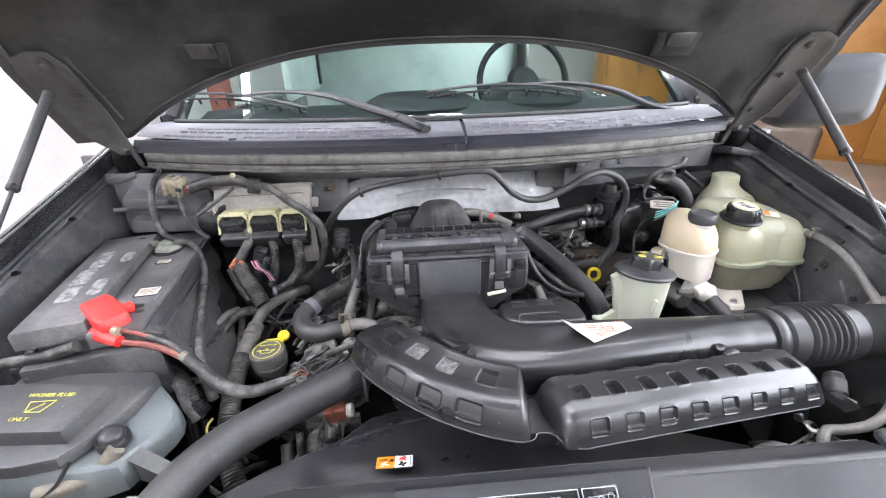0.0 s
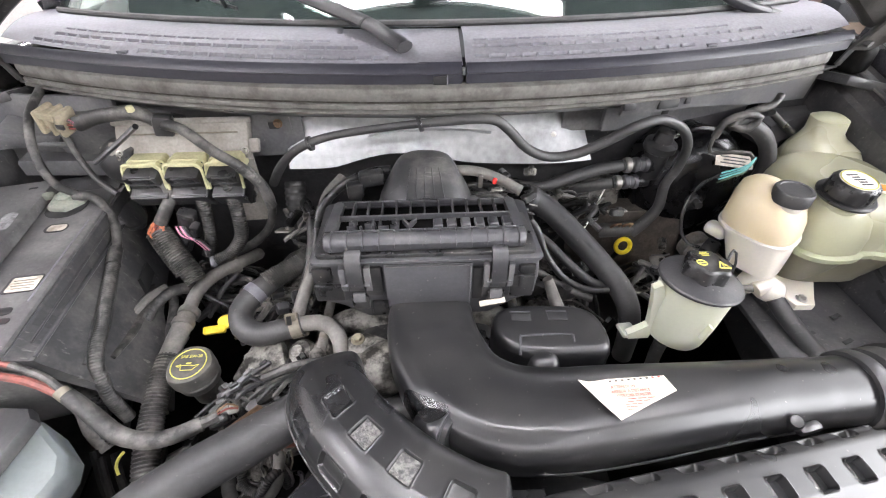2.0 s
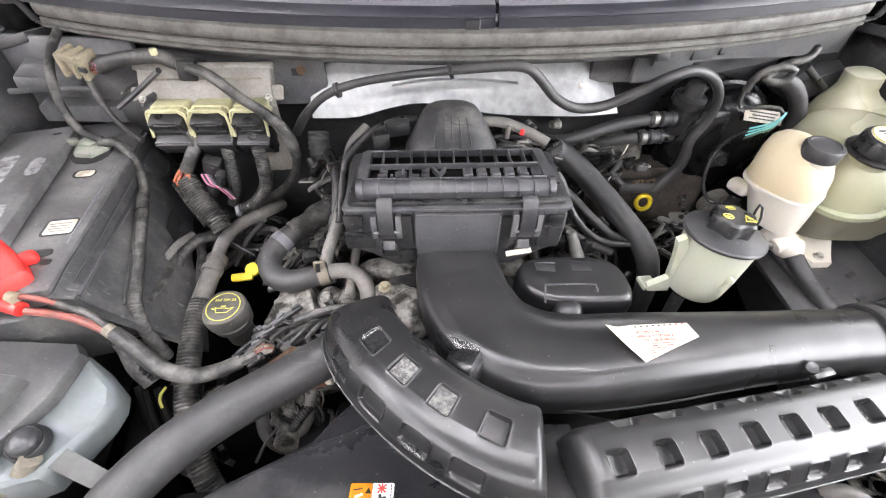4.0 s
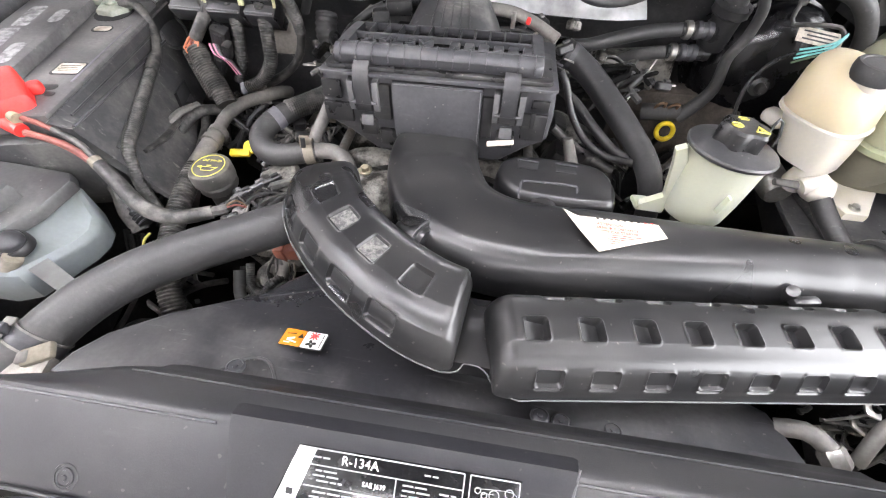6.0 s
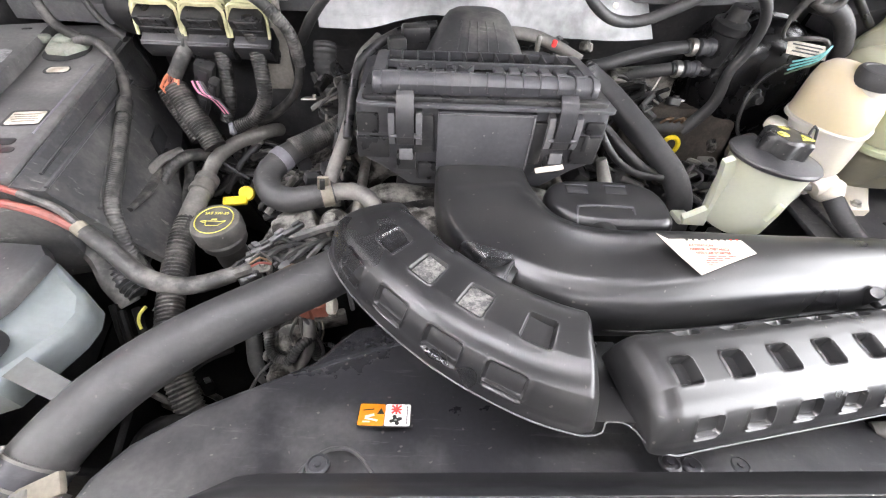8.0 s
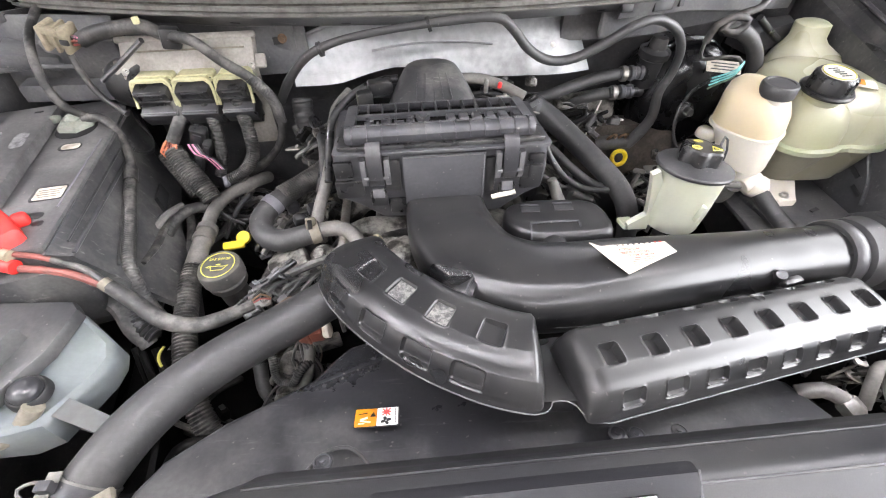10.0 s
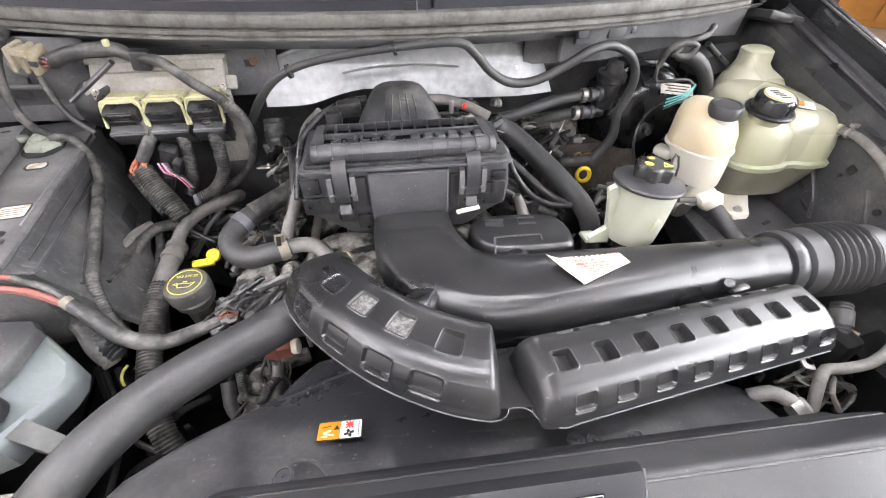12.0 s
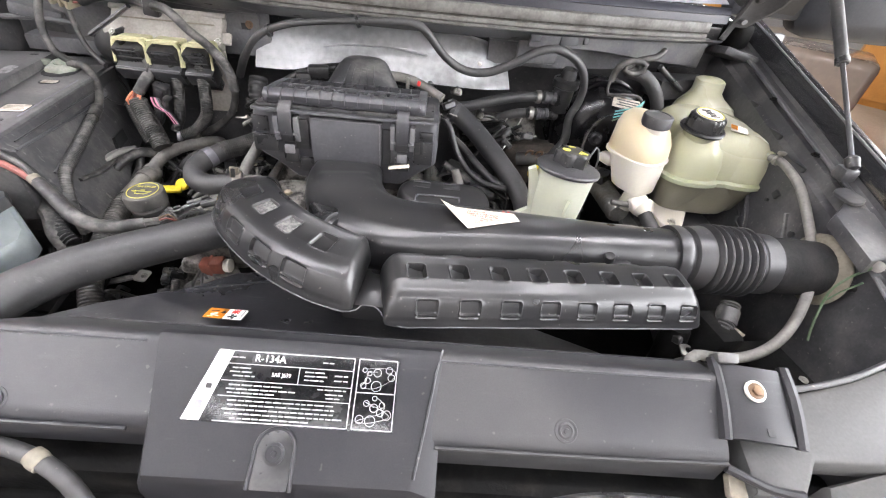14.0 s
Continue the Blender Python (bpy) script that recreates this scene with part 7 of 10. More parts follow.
    part("tape", tube([tuple(BM @ Vector(p)) for p in ((0.151, 0.045, 1.071), (0.154, 0.005, 1.066))], 0.0120, 12), "loom", ng)
    rd = thing("positive_boot", (-0.60, 0.69, 1.11), "bright red rubber boot over the battery's positive terminal", "terminal boot")
    m = pose(-0.606, 0.722, 1.128, 0, 0, 50) @ Matrix.Diagonal((0.82, 0.82, 0.9, 1))
    loops = []
    for y, hw, z0, z1 in ((-0.065, 0.020, -0.035, 0.0), (-0.058, 0.030, -0.04, 0.012), (-0.02, 0.034, -0.03, 0.022), (0.02, 0.033, -0.022, 0.026), (0.045, 0.030, -0.018, 0.024), (0.056, 0.018, -0.012, 0.014)):
        loops.append([m @ Vector((x * hw / 0.5, y, (z0 + z1) / 2 + zz * (z1 - z0))) for x, zz in round_rect(1.0, 1.0, 0.17)])
    part("boot", rings(loops), "red", rd)
    part("sleeve", tube([(-0.610, 0.690, 1.108), (-0.583, 0.676, 1.105), (-0.556, 0.667, 1.101)], [0.014, 0.012, 0.0105], 12), "red", rd)
    part("collar", lathe([(0.008, -0.006), (0.009, 0.006)], (-0.562, 0.676, 1.118), (1, -0.3, -0.2), 12), "tan", rd)
    part("ear", box((0.022, 0.02, 0.02), (-0.575, 0.742, 1.127), (0, 0, 30), 0.007, 3), "red", rd)
    cb = thing("positive_cable", (-0.4, 0.6, 1.0), "heavy black positive battery cable with a bare red stretch", "cable")
    part("red_core", tube([(-0.550, 0.665, 1.10), (-0.52, 0.664, 1.095), (-0.490, 0.661, 1.087)], 0.0055, 8), "red_wire", cb, "exposed red cable")
    part("red_core", tube([(-0.560, 0.680, 1.116), (-0.530, 0.678, 1.110), (-0.505, 0.675, 1.101)], 0.0042, 8), "red_wire", cb)
    part("lead", tube([(-0.510, 0.676, 1.103), (-0.468, 0.666, 1.088), (-0.440, 0.650, 1.071)], 0.0052, 8), "loom", cb)
    part("lead", tube([(-0.495, 0.662, 1.089), (-0.468, 0.656, 1.079), (-0.440, 0.646, 1.067)], 0.0060, 8), "red_wire", cb)
    part("tape", tube([(-0.446, 0.652, 1.073), (-0.436, 0.646, 1.067)], 0.0098, 10), "grommet", cb, "grey-tan tape")
    part("jacket", tube([(-0.437, 0.648, 1.068), (-0.405, 0.630, 1.050), (-0.367, 0.608, 1.030), (-0.330, 0.603, 1.018), (-0.300, 0.610, 1.014), (-0.266, 0.628, 1.012)], [0.0105, 0.0115, 0.0120, 0.0120, 0.0115, 0.0105], 14), "loom", cb, "black ribbed cable jacket")
    part("frayed_end", tube([(-0.268, 0.627, 1.012), (-0.250, 0.641, 1.008)], 0.0085, 8), "loom", cb)
    for k in range(3):
        part("strand", tube([(-0.256, 0.636 + 0.004 * k, 1.010), (-0.240, 0.650 + 0.006 * k, 1.010 + 0.004 * k), (-0.228, 0.656 + 0.002 * k, 1.0)], 0.0016, 6), ("red_wire", "copper", "loom")[k], cb)
    part("left_cable", tube([(-0.63, 0.665, 1.10), (-0.68, 0.66, 1.085), (-0.75, 0.66, 1.075), (-0.80, 0.67, 1.06)], 0.011, 10), "loom", cb)


battery()


# ---- engine ----
def engine():
    t = thing("engine_block", (0.05, 0.85, 0.5), "grimy cast engine block deep in the bay", "engine")
    # block, front cover and pulleys near black, painting the shade down here
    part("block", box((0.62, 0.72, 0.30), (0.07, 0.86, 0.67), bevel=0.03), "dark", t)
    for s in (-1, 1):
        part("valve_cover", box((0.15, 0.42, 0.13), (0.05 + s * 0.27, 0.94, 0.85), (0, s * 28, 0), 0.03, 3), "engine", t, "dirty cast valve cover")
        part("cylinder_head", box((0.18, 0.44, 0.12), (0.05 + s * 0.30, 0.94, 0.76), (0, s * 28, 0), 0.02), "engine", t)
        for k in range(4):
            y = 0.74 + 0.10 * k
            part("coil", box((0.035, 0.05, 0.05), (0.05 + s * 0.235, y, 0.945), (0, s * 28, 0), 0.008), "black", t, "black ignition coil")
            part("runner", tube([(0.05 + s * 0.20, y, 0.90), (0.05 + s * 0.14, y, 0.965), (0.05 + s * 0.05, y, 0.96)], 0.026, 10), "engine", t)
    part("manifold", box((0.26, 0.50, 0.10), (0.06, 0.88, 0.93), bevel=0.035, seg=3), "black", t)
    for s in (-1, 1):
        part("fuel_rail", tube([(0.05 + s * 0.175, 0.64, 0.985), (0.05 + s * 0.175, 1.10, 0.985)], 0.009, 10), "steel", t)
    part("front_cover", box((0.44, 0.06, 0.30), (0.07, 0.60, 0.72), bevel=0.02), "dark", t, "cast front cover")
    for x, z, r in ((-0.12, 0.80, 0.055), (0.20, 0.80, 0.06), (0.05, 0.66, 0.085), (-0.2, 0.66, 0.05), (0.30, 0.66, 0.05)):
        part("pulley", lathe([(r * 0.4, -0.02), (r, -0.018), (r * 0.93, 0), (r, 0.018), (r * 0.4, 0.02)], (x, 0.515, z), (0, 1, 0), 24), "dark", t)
    # added black sheets hide the bright workshop floor beside and below the engine
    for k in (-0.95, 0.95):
        part("bay_side_sheet", box((0.02, 1.6, 0.56), (XC + k, 0.80, 0.67), bevel=0), "dark", t, "black sheet added to close the bay's side")
    part("bay_floor", box((2.0, 1.5, 0.02), (XC, 0.75, 0.40), bevel=0), "dark", t, "black sheet added to close the bay's underside")
    part("thermostat_housing", lathe([(0.044, -0.03), (0.044, 0.0), (0.040, 0.01), (0.034, 0.05)], (-0.02, 0.71, 1.0), (-0.8, -0.5, 0.1), 20), "engine", t)


engine()


# ---- engine control module, heat shield, looms on the firewall ----
def control_module():
    t = thing("engine_control_module", (-0.40, 1.09, 1.19), "dusty cast metal control module with three large wiring plugs", "control module")
    m = pose(-0.403, 1.098, 1.218, 52, 0, 1)
    part("housing", box((0.250, 0.075, 0.026), (0, 0, -0.006), bevel=0.004).move(m), "ecm", t)
    part("flange", box((0.262, 0.012, 0.010), (0, 0.036, 0.004), bevel=0.003).move(m), "ecm", t)
    part("groove", box((0.215, 0.003, 0.002), (0, 0.012, 0.0075), bevel=0).move(m), "grommet", t)
    for x in (-0.118, 0.118):
        part("bolt", bolt(tuple(m @ Vector((x, -0.024, 0.007))), tuple(m.to_3x3() @ Vector((0, 0, 1))), 0.005, 0.005), "zinc", t)
    for x in (-0.132, 0.132):
        part("ear", box((0.024, 0.028, 0.012), (x, -0.012, -0.004), bevel=0.005).move(m), "ecm", t)
    for x, w in ((-0.464, 0.071), (-0.388, 0.070), (-0.315, 0.062)):
        c = pose(x, 1.052, 1.189, 0, 0, 0)
        pl = part("socket", rings([[c @ Vector((px, yy, pz)) for px, pz in round_rect(w * sc, 0.030 * sc, 0.008)] for yy, sc in ((0.035, 0.9), (0.03, 1.0), (-0.001, 1.0), (-0.002, 0.9))]), "cream", t, "cream plastic socket rim")
        part("mouth", box((w * 0.90, 0.006, 0.024), (x, 1.0500, 1.1865), bevel=0.003), "black", pl, "black socket mouth")
        part("lip", tube([tuple(c @ Vector((px, -0.020 - 0.25 * max(0, -pz), pz + 0.002))) for px, pz in ((-w * 0.51, -0.036), (-w * 0.50, -0.010), (-w * 0.47, 0.006), (-w * 0.36, 0.0135), (0, 0.0125), (w * 0.36, 0.0135), (w * 0.47, 0.006), (w * 0.50, -0.010), (w * 0.51, -0.036))], 0.0030, 8, 0.008), "cream", pl, "thin cream arch")
        part("hood", rings([[c @ Vector((px, yy, pz)) for px, pz in ((-w * 0.48, 0.004), (-w * 0.36, 0.0135), (0, 0.0125), (w * 0.36, 0.0135), (w * 0.48, 0.004), (w * 0.45, 0.002), (w * 0.34, 0.0105), (0, 0.0095), (-w * 0.34, 0.0105), (-w * 0.45, 0.002))] for yy in (-0.021, 0.0)]), "cream", pl)
        p = thing("wiring_plug", (x, 1.03, 1.15), "black lever-lock wiring plug in the control module", "wiring plug", "control module plugs")
        q = pose(x, 1.038, 1.169, 20, 0, 0)
        part("shell", box((w * 0.88, 0.034, 0.034), (0, 0.002, 0.008), bevel=0.003).move(q), "black", p)
        part("lever", box((w * 1.0, 0.036, 0.034), (0.002, -0.014, -0.026), (12, 0, 0), 0.0025).move(q), "grey_plastic", p, "dark grey locking lever")
        part("skirt", box((w * 0.66, 0.024, 0.030), (0.009, -0.002, -0.054), (8, 0, 0), 0.003).move(q), "black", p)
        for o, h in ((-0.36, 0.016), (-0.12, 0.010), (0.12, 0.010), (0.36, 0.016)):
            part("tab", box((0.009, 0.007, h), (w * o, -0.014, 0.016), bevel=0.001).move(q), "black", p)
        for z, ww in ((0.020, 0.62), (0.011, 0.50), (0.004, 0.80)):
            part("ridge", box((w * ww, 0.006, 0.003), (0, -0.0145, z), bevel=0.001).move(q), "grey_plastic", p)
        part("slit", box((w * 0.30, 0.004, 0.005), (0, -0.0155, 0.0155), bevel=0.0005).move(q), "ink_and_holes", p, "dark slit")
        part("side_rail", box((0.005, 0.040, 0.038), (w * 0.51, -0.013, -0.025), (12, 0, 0), 0.0015).move(q), "black", p)
        # pale strip paints the lever's bright lip
        part("lever_edge", box((w * 0.98, 0.003, 0.002), (0.002, -0.0305, -0.0105), (12, 0, 0), 0.0008).move(q), "clip", p, "pale line painting the lit edge")
    part("side_panel", box((0.13, 0.008, 0.10), (-0.245, 1.135, 1.215), (-6, 0, 3), 0.003), "bay_paint", t, "dusty grey panel")
    part("panel_bolt", bolt((-0.225, 1.129, 1.235), (0, -1, 0.1), 0.006, 0.007), "copper", t)
    b = part("bracket", slab([(-0.06, -0.096), (0.000, -0.096), (-0.002, 0.05), (-0.06, 0.05)], 0, 0.003, 0.001).move(pose(-0.275, 1.088, 1.135, 84, 0, 4)), "ecm", t, "bare sheet bracket")
    part("hole", lathe([(0.004, 0), (0.004, 0.001)], (-0.297, 1.080, 1.083), (0, -1, 0.1), 10), "ink_and_holes", b)
    part("side_drum", lathe([(0.045, -0.02), (0.048, -0.01), (0.048, 0.06), (0.045, 0.065)], (-0.545, 1.12, 1.165), (0.9, -0.3, 0.1), 22), "black", t, "black ribbed rubber drum")


control_module()


def heat_shield():
    xs_top = [(-0.222, 1.198), (-0.20, 1.222), (-0.15, 1.243), (-0.08, 1.257), (0.027, 1.264), (0.195, 1.264), (0.306, 1.252), (0.365, 1.235), (0.40, 1.205)]
    xs_bot = [(-0.215, 1.150), (-0.17, 1.150), (-0.12, 1.153), (-0.05, 1.172), (0.022, 1.178), (0.16, 1.152), (0.29, 1.148), (0.36, 1.150), (0.41, 1.156)]
    rows = []
    for k in range(7):
        u = k / 6
        rows.append([Vector((b[0] + (a[0] - b[0]) * u, 1.100 + 0.050 * u + 0.004 * math.sin(11 * b[0] + 3 * u), b[1] + (a[1] - b[1]) * u)) for a, b in zip(xs_top, xs_bot)])
    dense = [spline(r, 0.02) for r in rows]
    n = min(len(d) for d in dense)
    dense = [[d[round(i * (len(d) - 1) / (n - 1))] for i in range(n)] for d in dense]
    front = rings(dense, caps=False, closed=False)
    back = [[p + Vector((0, 0.006, 0)) for p in d] for d in dense]
    front.join(rings(back, caps=False, closed=False))
    t = thing("heat_shield", (0.1, 1.15, 1.13), "scuffed bare aluminium heat shield across the firewall", "heat shield")
    part("sheet", front, "foil", t)
    part("rolled_edge", tube([tuple(p) for p in dense[-1]], 0.004, 8, 0.02), "foil", t)
    part("crease", tube([(-0.05, 1.122, 1.206), (0.02, 1.122, 1.216), (0.12, 1.122, 1.217), (0.2, 1.122, 1.209)], 0.004, 6, 0.02, flat=0.5), "foil", t)
    for x, z in ((-0.19, 1.17), (0.33, 1.20)):
        part("bolt", bolt((x, 1.128, z), (0, -1, 0.3), 0.006, 0.006), "zinc", t)


heat_shield()


def hose(name, pts, r, label, category="hose", mat="rubber", group="", n=12, **kw):
    return solid(name, tube(pts, r, n, **kw), mat, label, category, group)


def firewall_looms():
    t = thing("engine_harness", (-0.5, 1.09, 1.2), "dusty black wiring harness with a tan plug across the firewall", "wiring harness")
    part("trunk", tube([(-0.575, 1.09, 1.260), (-0.532, 1.088, 1.274), (-0.459, 1.085, 1.281), (-0.415, 1.07, 1.268), (-0.358, 1.035, 1.270), (-0.31, 1.018, 1.236), (-0.274, 1.012, 1.211), (-0.246, 1.015, 1.172), (-0.240, 1.02, 1.122), (-0.260, 1.02, 1.062), (-0.306, 1.015, 1.02), (-0.37, 1.01, 0.992)], [0.014, 0.013, 0.013, 0.0105, 0.0095, 0.0095, 0.0095, 0.009, 0.008, 0.008, 0.009, 0.010], 12), "loom", t)
    part("sleeve", tube([(-0.272, 1.010, 1.210), (-0.246, 1.013, 1.172), (-0.240, 1.018, 1.115)], 0.0104, 12, pitch=0.004, depth=0.0007), "loom", t)
    part("clip", box((0.032, 0.026, 0.036), (-0.405, 1.065, 1.266), (0, 10, 15), 0.005), "black", t)
    part("clip", box((0.010, 0.010, 0.012), (-0.452, 1.068, 1.296), bevel=0.002), "cream", t)
    p = part("plug", box((0.044, 0.034, 0.036), (-0.612, 1.095, 1.268), (0, 12, -8), 0.006, 2), "tan", t, "dusty tan plug")
    for dx, dz, w in ((-0.018, 0.004, 0.010), (0.0, 0.0, 0.007), (0.014, -0.004, 0.010)):
        part("plug_rib", box((w, 0.042, 0.046), (-0.610 + dx, 1.094, 1.267 + dz), (6, 12, -8), 0.004), "tan", p)
    part("plug_latch", box((0.030, 0.008, 0.014), (-0.612, 1.074, 1.282), (10, 16, -8), 0.003), "tan", p)
    part("plug_gap", box((0.014, 0.006, 0.010), (-0.596, 1.0735, 1.262), (6, 12, -8), 0.002), "ink_and_holes", p, "dark gap")
    for k in range(6):
        part("wire", tube([(-0.590, 1.085 + 0.004 * (k % 3), 1.254 + 0.006 * (k // 2)), (-0.575, 1.078, 1.257 + 0.006 * (k // 2)), (-0.560, 1.086, 1.262)], 0.0022, 6), ("red_wire", "loom", "pink_wire")[k % 3], t)
    part("branch", tube([(-0.61, 1.09, 1.25), (-0.60, 1.075, 1.20), (-0.575, 1.055, 1.165), (-0.535, 1.035, 1.14)], 0.006, 8), "loom", t)
    part("brace", tube([(-0.555, 1.055, 1.20), (-0.50, 1.062, 1.235), (-0.46, 1.07, 1.262)], 0.010, 8, flat=0.5), "paint", t)
    hose("vacuum_pipe", [(-0.245, 1.07, 1.135), (-0.205, 1.03, 1.195), (-0.156, 0.998, 1.247), (-0.099, 0.990, 1.273), (-0.016, 0.982, 1.290), (0.104, 0.978, 1.303), (0.175, 0.980, 1.304), (0.206, 0.985, 1.284), (0.243, 0.995, 1.243), (0.290, 1.01, 1.215), (0.345, 1.02, 1.214), (0.405, 1.02, 1.243), (0.442, 1.02, 1.266), (0.490, 1.03, 1.273), (0.544, 1.045, 1.248), (0.575, 1.055, 1.206), (0.578, 1.06, 1.155), (0.565, 1.06, 1.114), (0.57, 1.06, 1.055), (0.55, 1.06, 1.01), (0.53, 1.06, 0.985)],
         [0.009, 0.009, 0.0075, 0.0075, 0.0065, 0.0065, 0.0065, 0.0075, 0.008, 0.0085, 0.0085, 0.009, 0.0095, 0.0095, 0.009, 0.009, 0.009, 0.009, 0.010, 0.012, 0.014], "dusty grey vacuum hose looping along the firewall")
    for x, y, z in ((-0.13, 0.994, 1.260), (0.06, 0.979, 1.298)):
        solid("cable_tie", lathe([(0.0105, -0.003), (0.0125, -0.003), (0.0125, 0.003), (0.0105, 0.003)], (x, y, z), (1, 0, 0.3), 14), "black", "black plastic cable tie round a hose", "cable tie", "cable ties")
    # plug bundles below the module
    t = thing("plug_loom", (-0.45, 1.0, 1.0), "split corrugated wiring loom with exposed orange and pink wires", "wiring loom")
    part("trunk", tube([(-0.436, 1.034, 1.165), (-0.428, 1.025, 1.143), (-0.439, 1.005, 1.120), (-0.454, 0.993, 1.098)], [0.010, 0.012, 0.0125, 0.012], 10), "loom", t)
    for k in range(8):
        a = k * 0.8
        part("wire", tube([(-0.453 + 0.008 * math.cos(a), 0.993, 1.102 + 0.004 * math.sin(a)), (-0.462 + 0.015 * math.cos(a), 0.980 + 0.006 * math.sin(a), 1.085 + 0.008 * math.sin(a)), (-0.455 + 0.012 * math.cos(a), 0.986, 1.064 + 0.008 * math.sin(a))], 0.0024, 6), ("orange_wire", "orange_wire", "red_wire", "orange_wire")[k % 4], t, "frayed orange wire" if k == 0 else "")
    part("conduit", tube([(-0.460, 0.992, 1.080), (-0.439, 0.970, 1.050), (-0.412, 0.945, 1.018), (-0.398, 0.931, 0.998)], [0.020, 0.021, 0.021, 0.020], 16, pitch=0.0048, depth=0.0015), "loom", t, "corrugated black conduit")
    part("conduit", tube([(-0.482, 0.995, 1.072), (-0.462, 0.975, 1.035), (-0.432, 0.948, 1.0)], 0.013, 12, pitch=0.0048, depth=0.0014), "loom", t)
    for k in range(5):
        part("wire", tube([(-0.425 + 0.004 * k, 0.990, 1.092), (-0.415 + 0.005 * k, 0.978, 1.078 - 0.002 * k), (-0.395 + 0.003 * k, 0.978, 1.066), (-0.384 + 0.003 * k, 0.982, 1.036)], 0.002, 6), ("pink_wire", "loom", "pink_wire", "cowl", "loom")[k], t)
    part("branch", tube([(-0.380, 1.034, 1.155), (-0.374, 1.022, 1.112), (-0.375, 1.010, 1.080), (-0.378, 1.0, 1.046), (-0.392, 0.99, 1.015)], [0.011, 0.012, 0.0125, 0.012, 0.011], 12, pitch=0.005, depth=0.0010), "loom", t, "taped branch")
    for at, turn, size in (((-0.405, 1.003, 1.098), (18, 24, 0), (0.030, 0.022, 0.058)), ((-0.421, 0.995, 1.050), (15, 28, 8), (0.022, 0.018, 0.050)), ((-0.392, 0.992, 1.080), (18, 24, 0), (0.016, 0.02, 0.040))):
        pl = part("plug", box(size, at, turn, 0.003), "black", t)
        part("lock_tab", box((size[0] * 0.5, 0.005, size[2] * 0.6), (at[0], at[1] - size[1] * 0.5, at[2]), turn, 0.0015), "grey_plastic", pl)
    hose("plug_lead", [(-0.318, 1.034, 1.160), (-0.311, 1.020, 1.123), (-0.307, 1.005, 1.093), (-0.311, 0.995, 1.058), (-0.338, 0.985, 1.025), (-0.373, 0.98, 1.009)], [0.012, 0.0135, 0.0135, 0.0135, 0.0125, 0.0115], "taped black lead curving down from a wiring plug", "wiring lead", "loom", pitch=0.0046, depth=0.0011)
    solid("lead_clip", lathe([(0.010, -0.006), (0.013, 0), (0.010, 0.006)], (-0.378, 0.976, 1.008), (-0.8, -0.4, 0.2), 14), "cowl", "small grey plug end on a lead", "clip")
    # bundles left of the module
    hose("fender_wire", [(-0.69, 1.19, 1.29), (-0.685, 1.12, 1.26), (-0.672, 1.07, 1.21), (-0.655, 1.05, 1.16), (-0.62, 1.045, 1.135)], 0.008, "thin grey wire loop beside the battery", "wire", "loom")
    t = thing("corner_bracket", (-0.62, 1.15, 1.1), "dusty black stamped brackets in the bay corner", "bracket")
    part("plate", slab([(-0.78, 1.13), (-0.56, 1.12), (-0.50, 1.20), (-0.80, 1.24)], 1.13, 1.165, 0.008), "bay_paint", t)
    part("plate", box((0.15, 0.05, 0.10), (-0.62, 1.17, 1.20), (12, 0, -4), 0.008), "bay_paint", t)
    part("plate", box((0.10, 0.10, 0.03), (-0.73, 1.16, 1.215), (0, 14, 20), 0.008), "bay_paint", t)
    part("bolt", bolt((-0.575, 1.128, 1.165), (0, -0.3, 1), 0.009, 0.008), "steel", t)
    part("plate", box((0.30, 0.012, 0.16), (-0.70, 1.175, 1.20), (-10, 0, -6), 0.004), "bay_paint", t)
    part("stud", lathe([(0.008, 0), (0.010, 0.004), (0.006, 0.012), (0.003, 0.02)], (-0.60, 1.15, 1.17), (0, -0.6, 0.8), 12), "steel", t)
    part("edge", tube([(-0.80, 1.12, 1.20), (-0.72, 1.12, 1.205), (-0.64, 1.125, 1.20)], 0.006, 8, 0.02), "bay_paint", t)


firewall_looms()


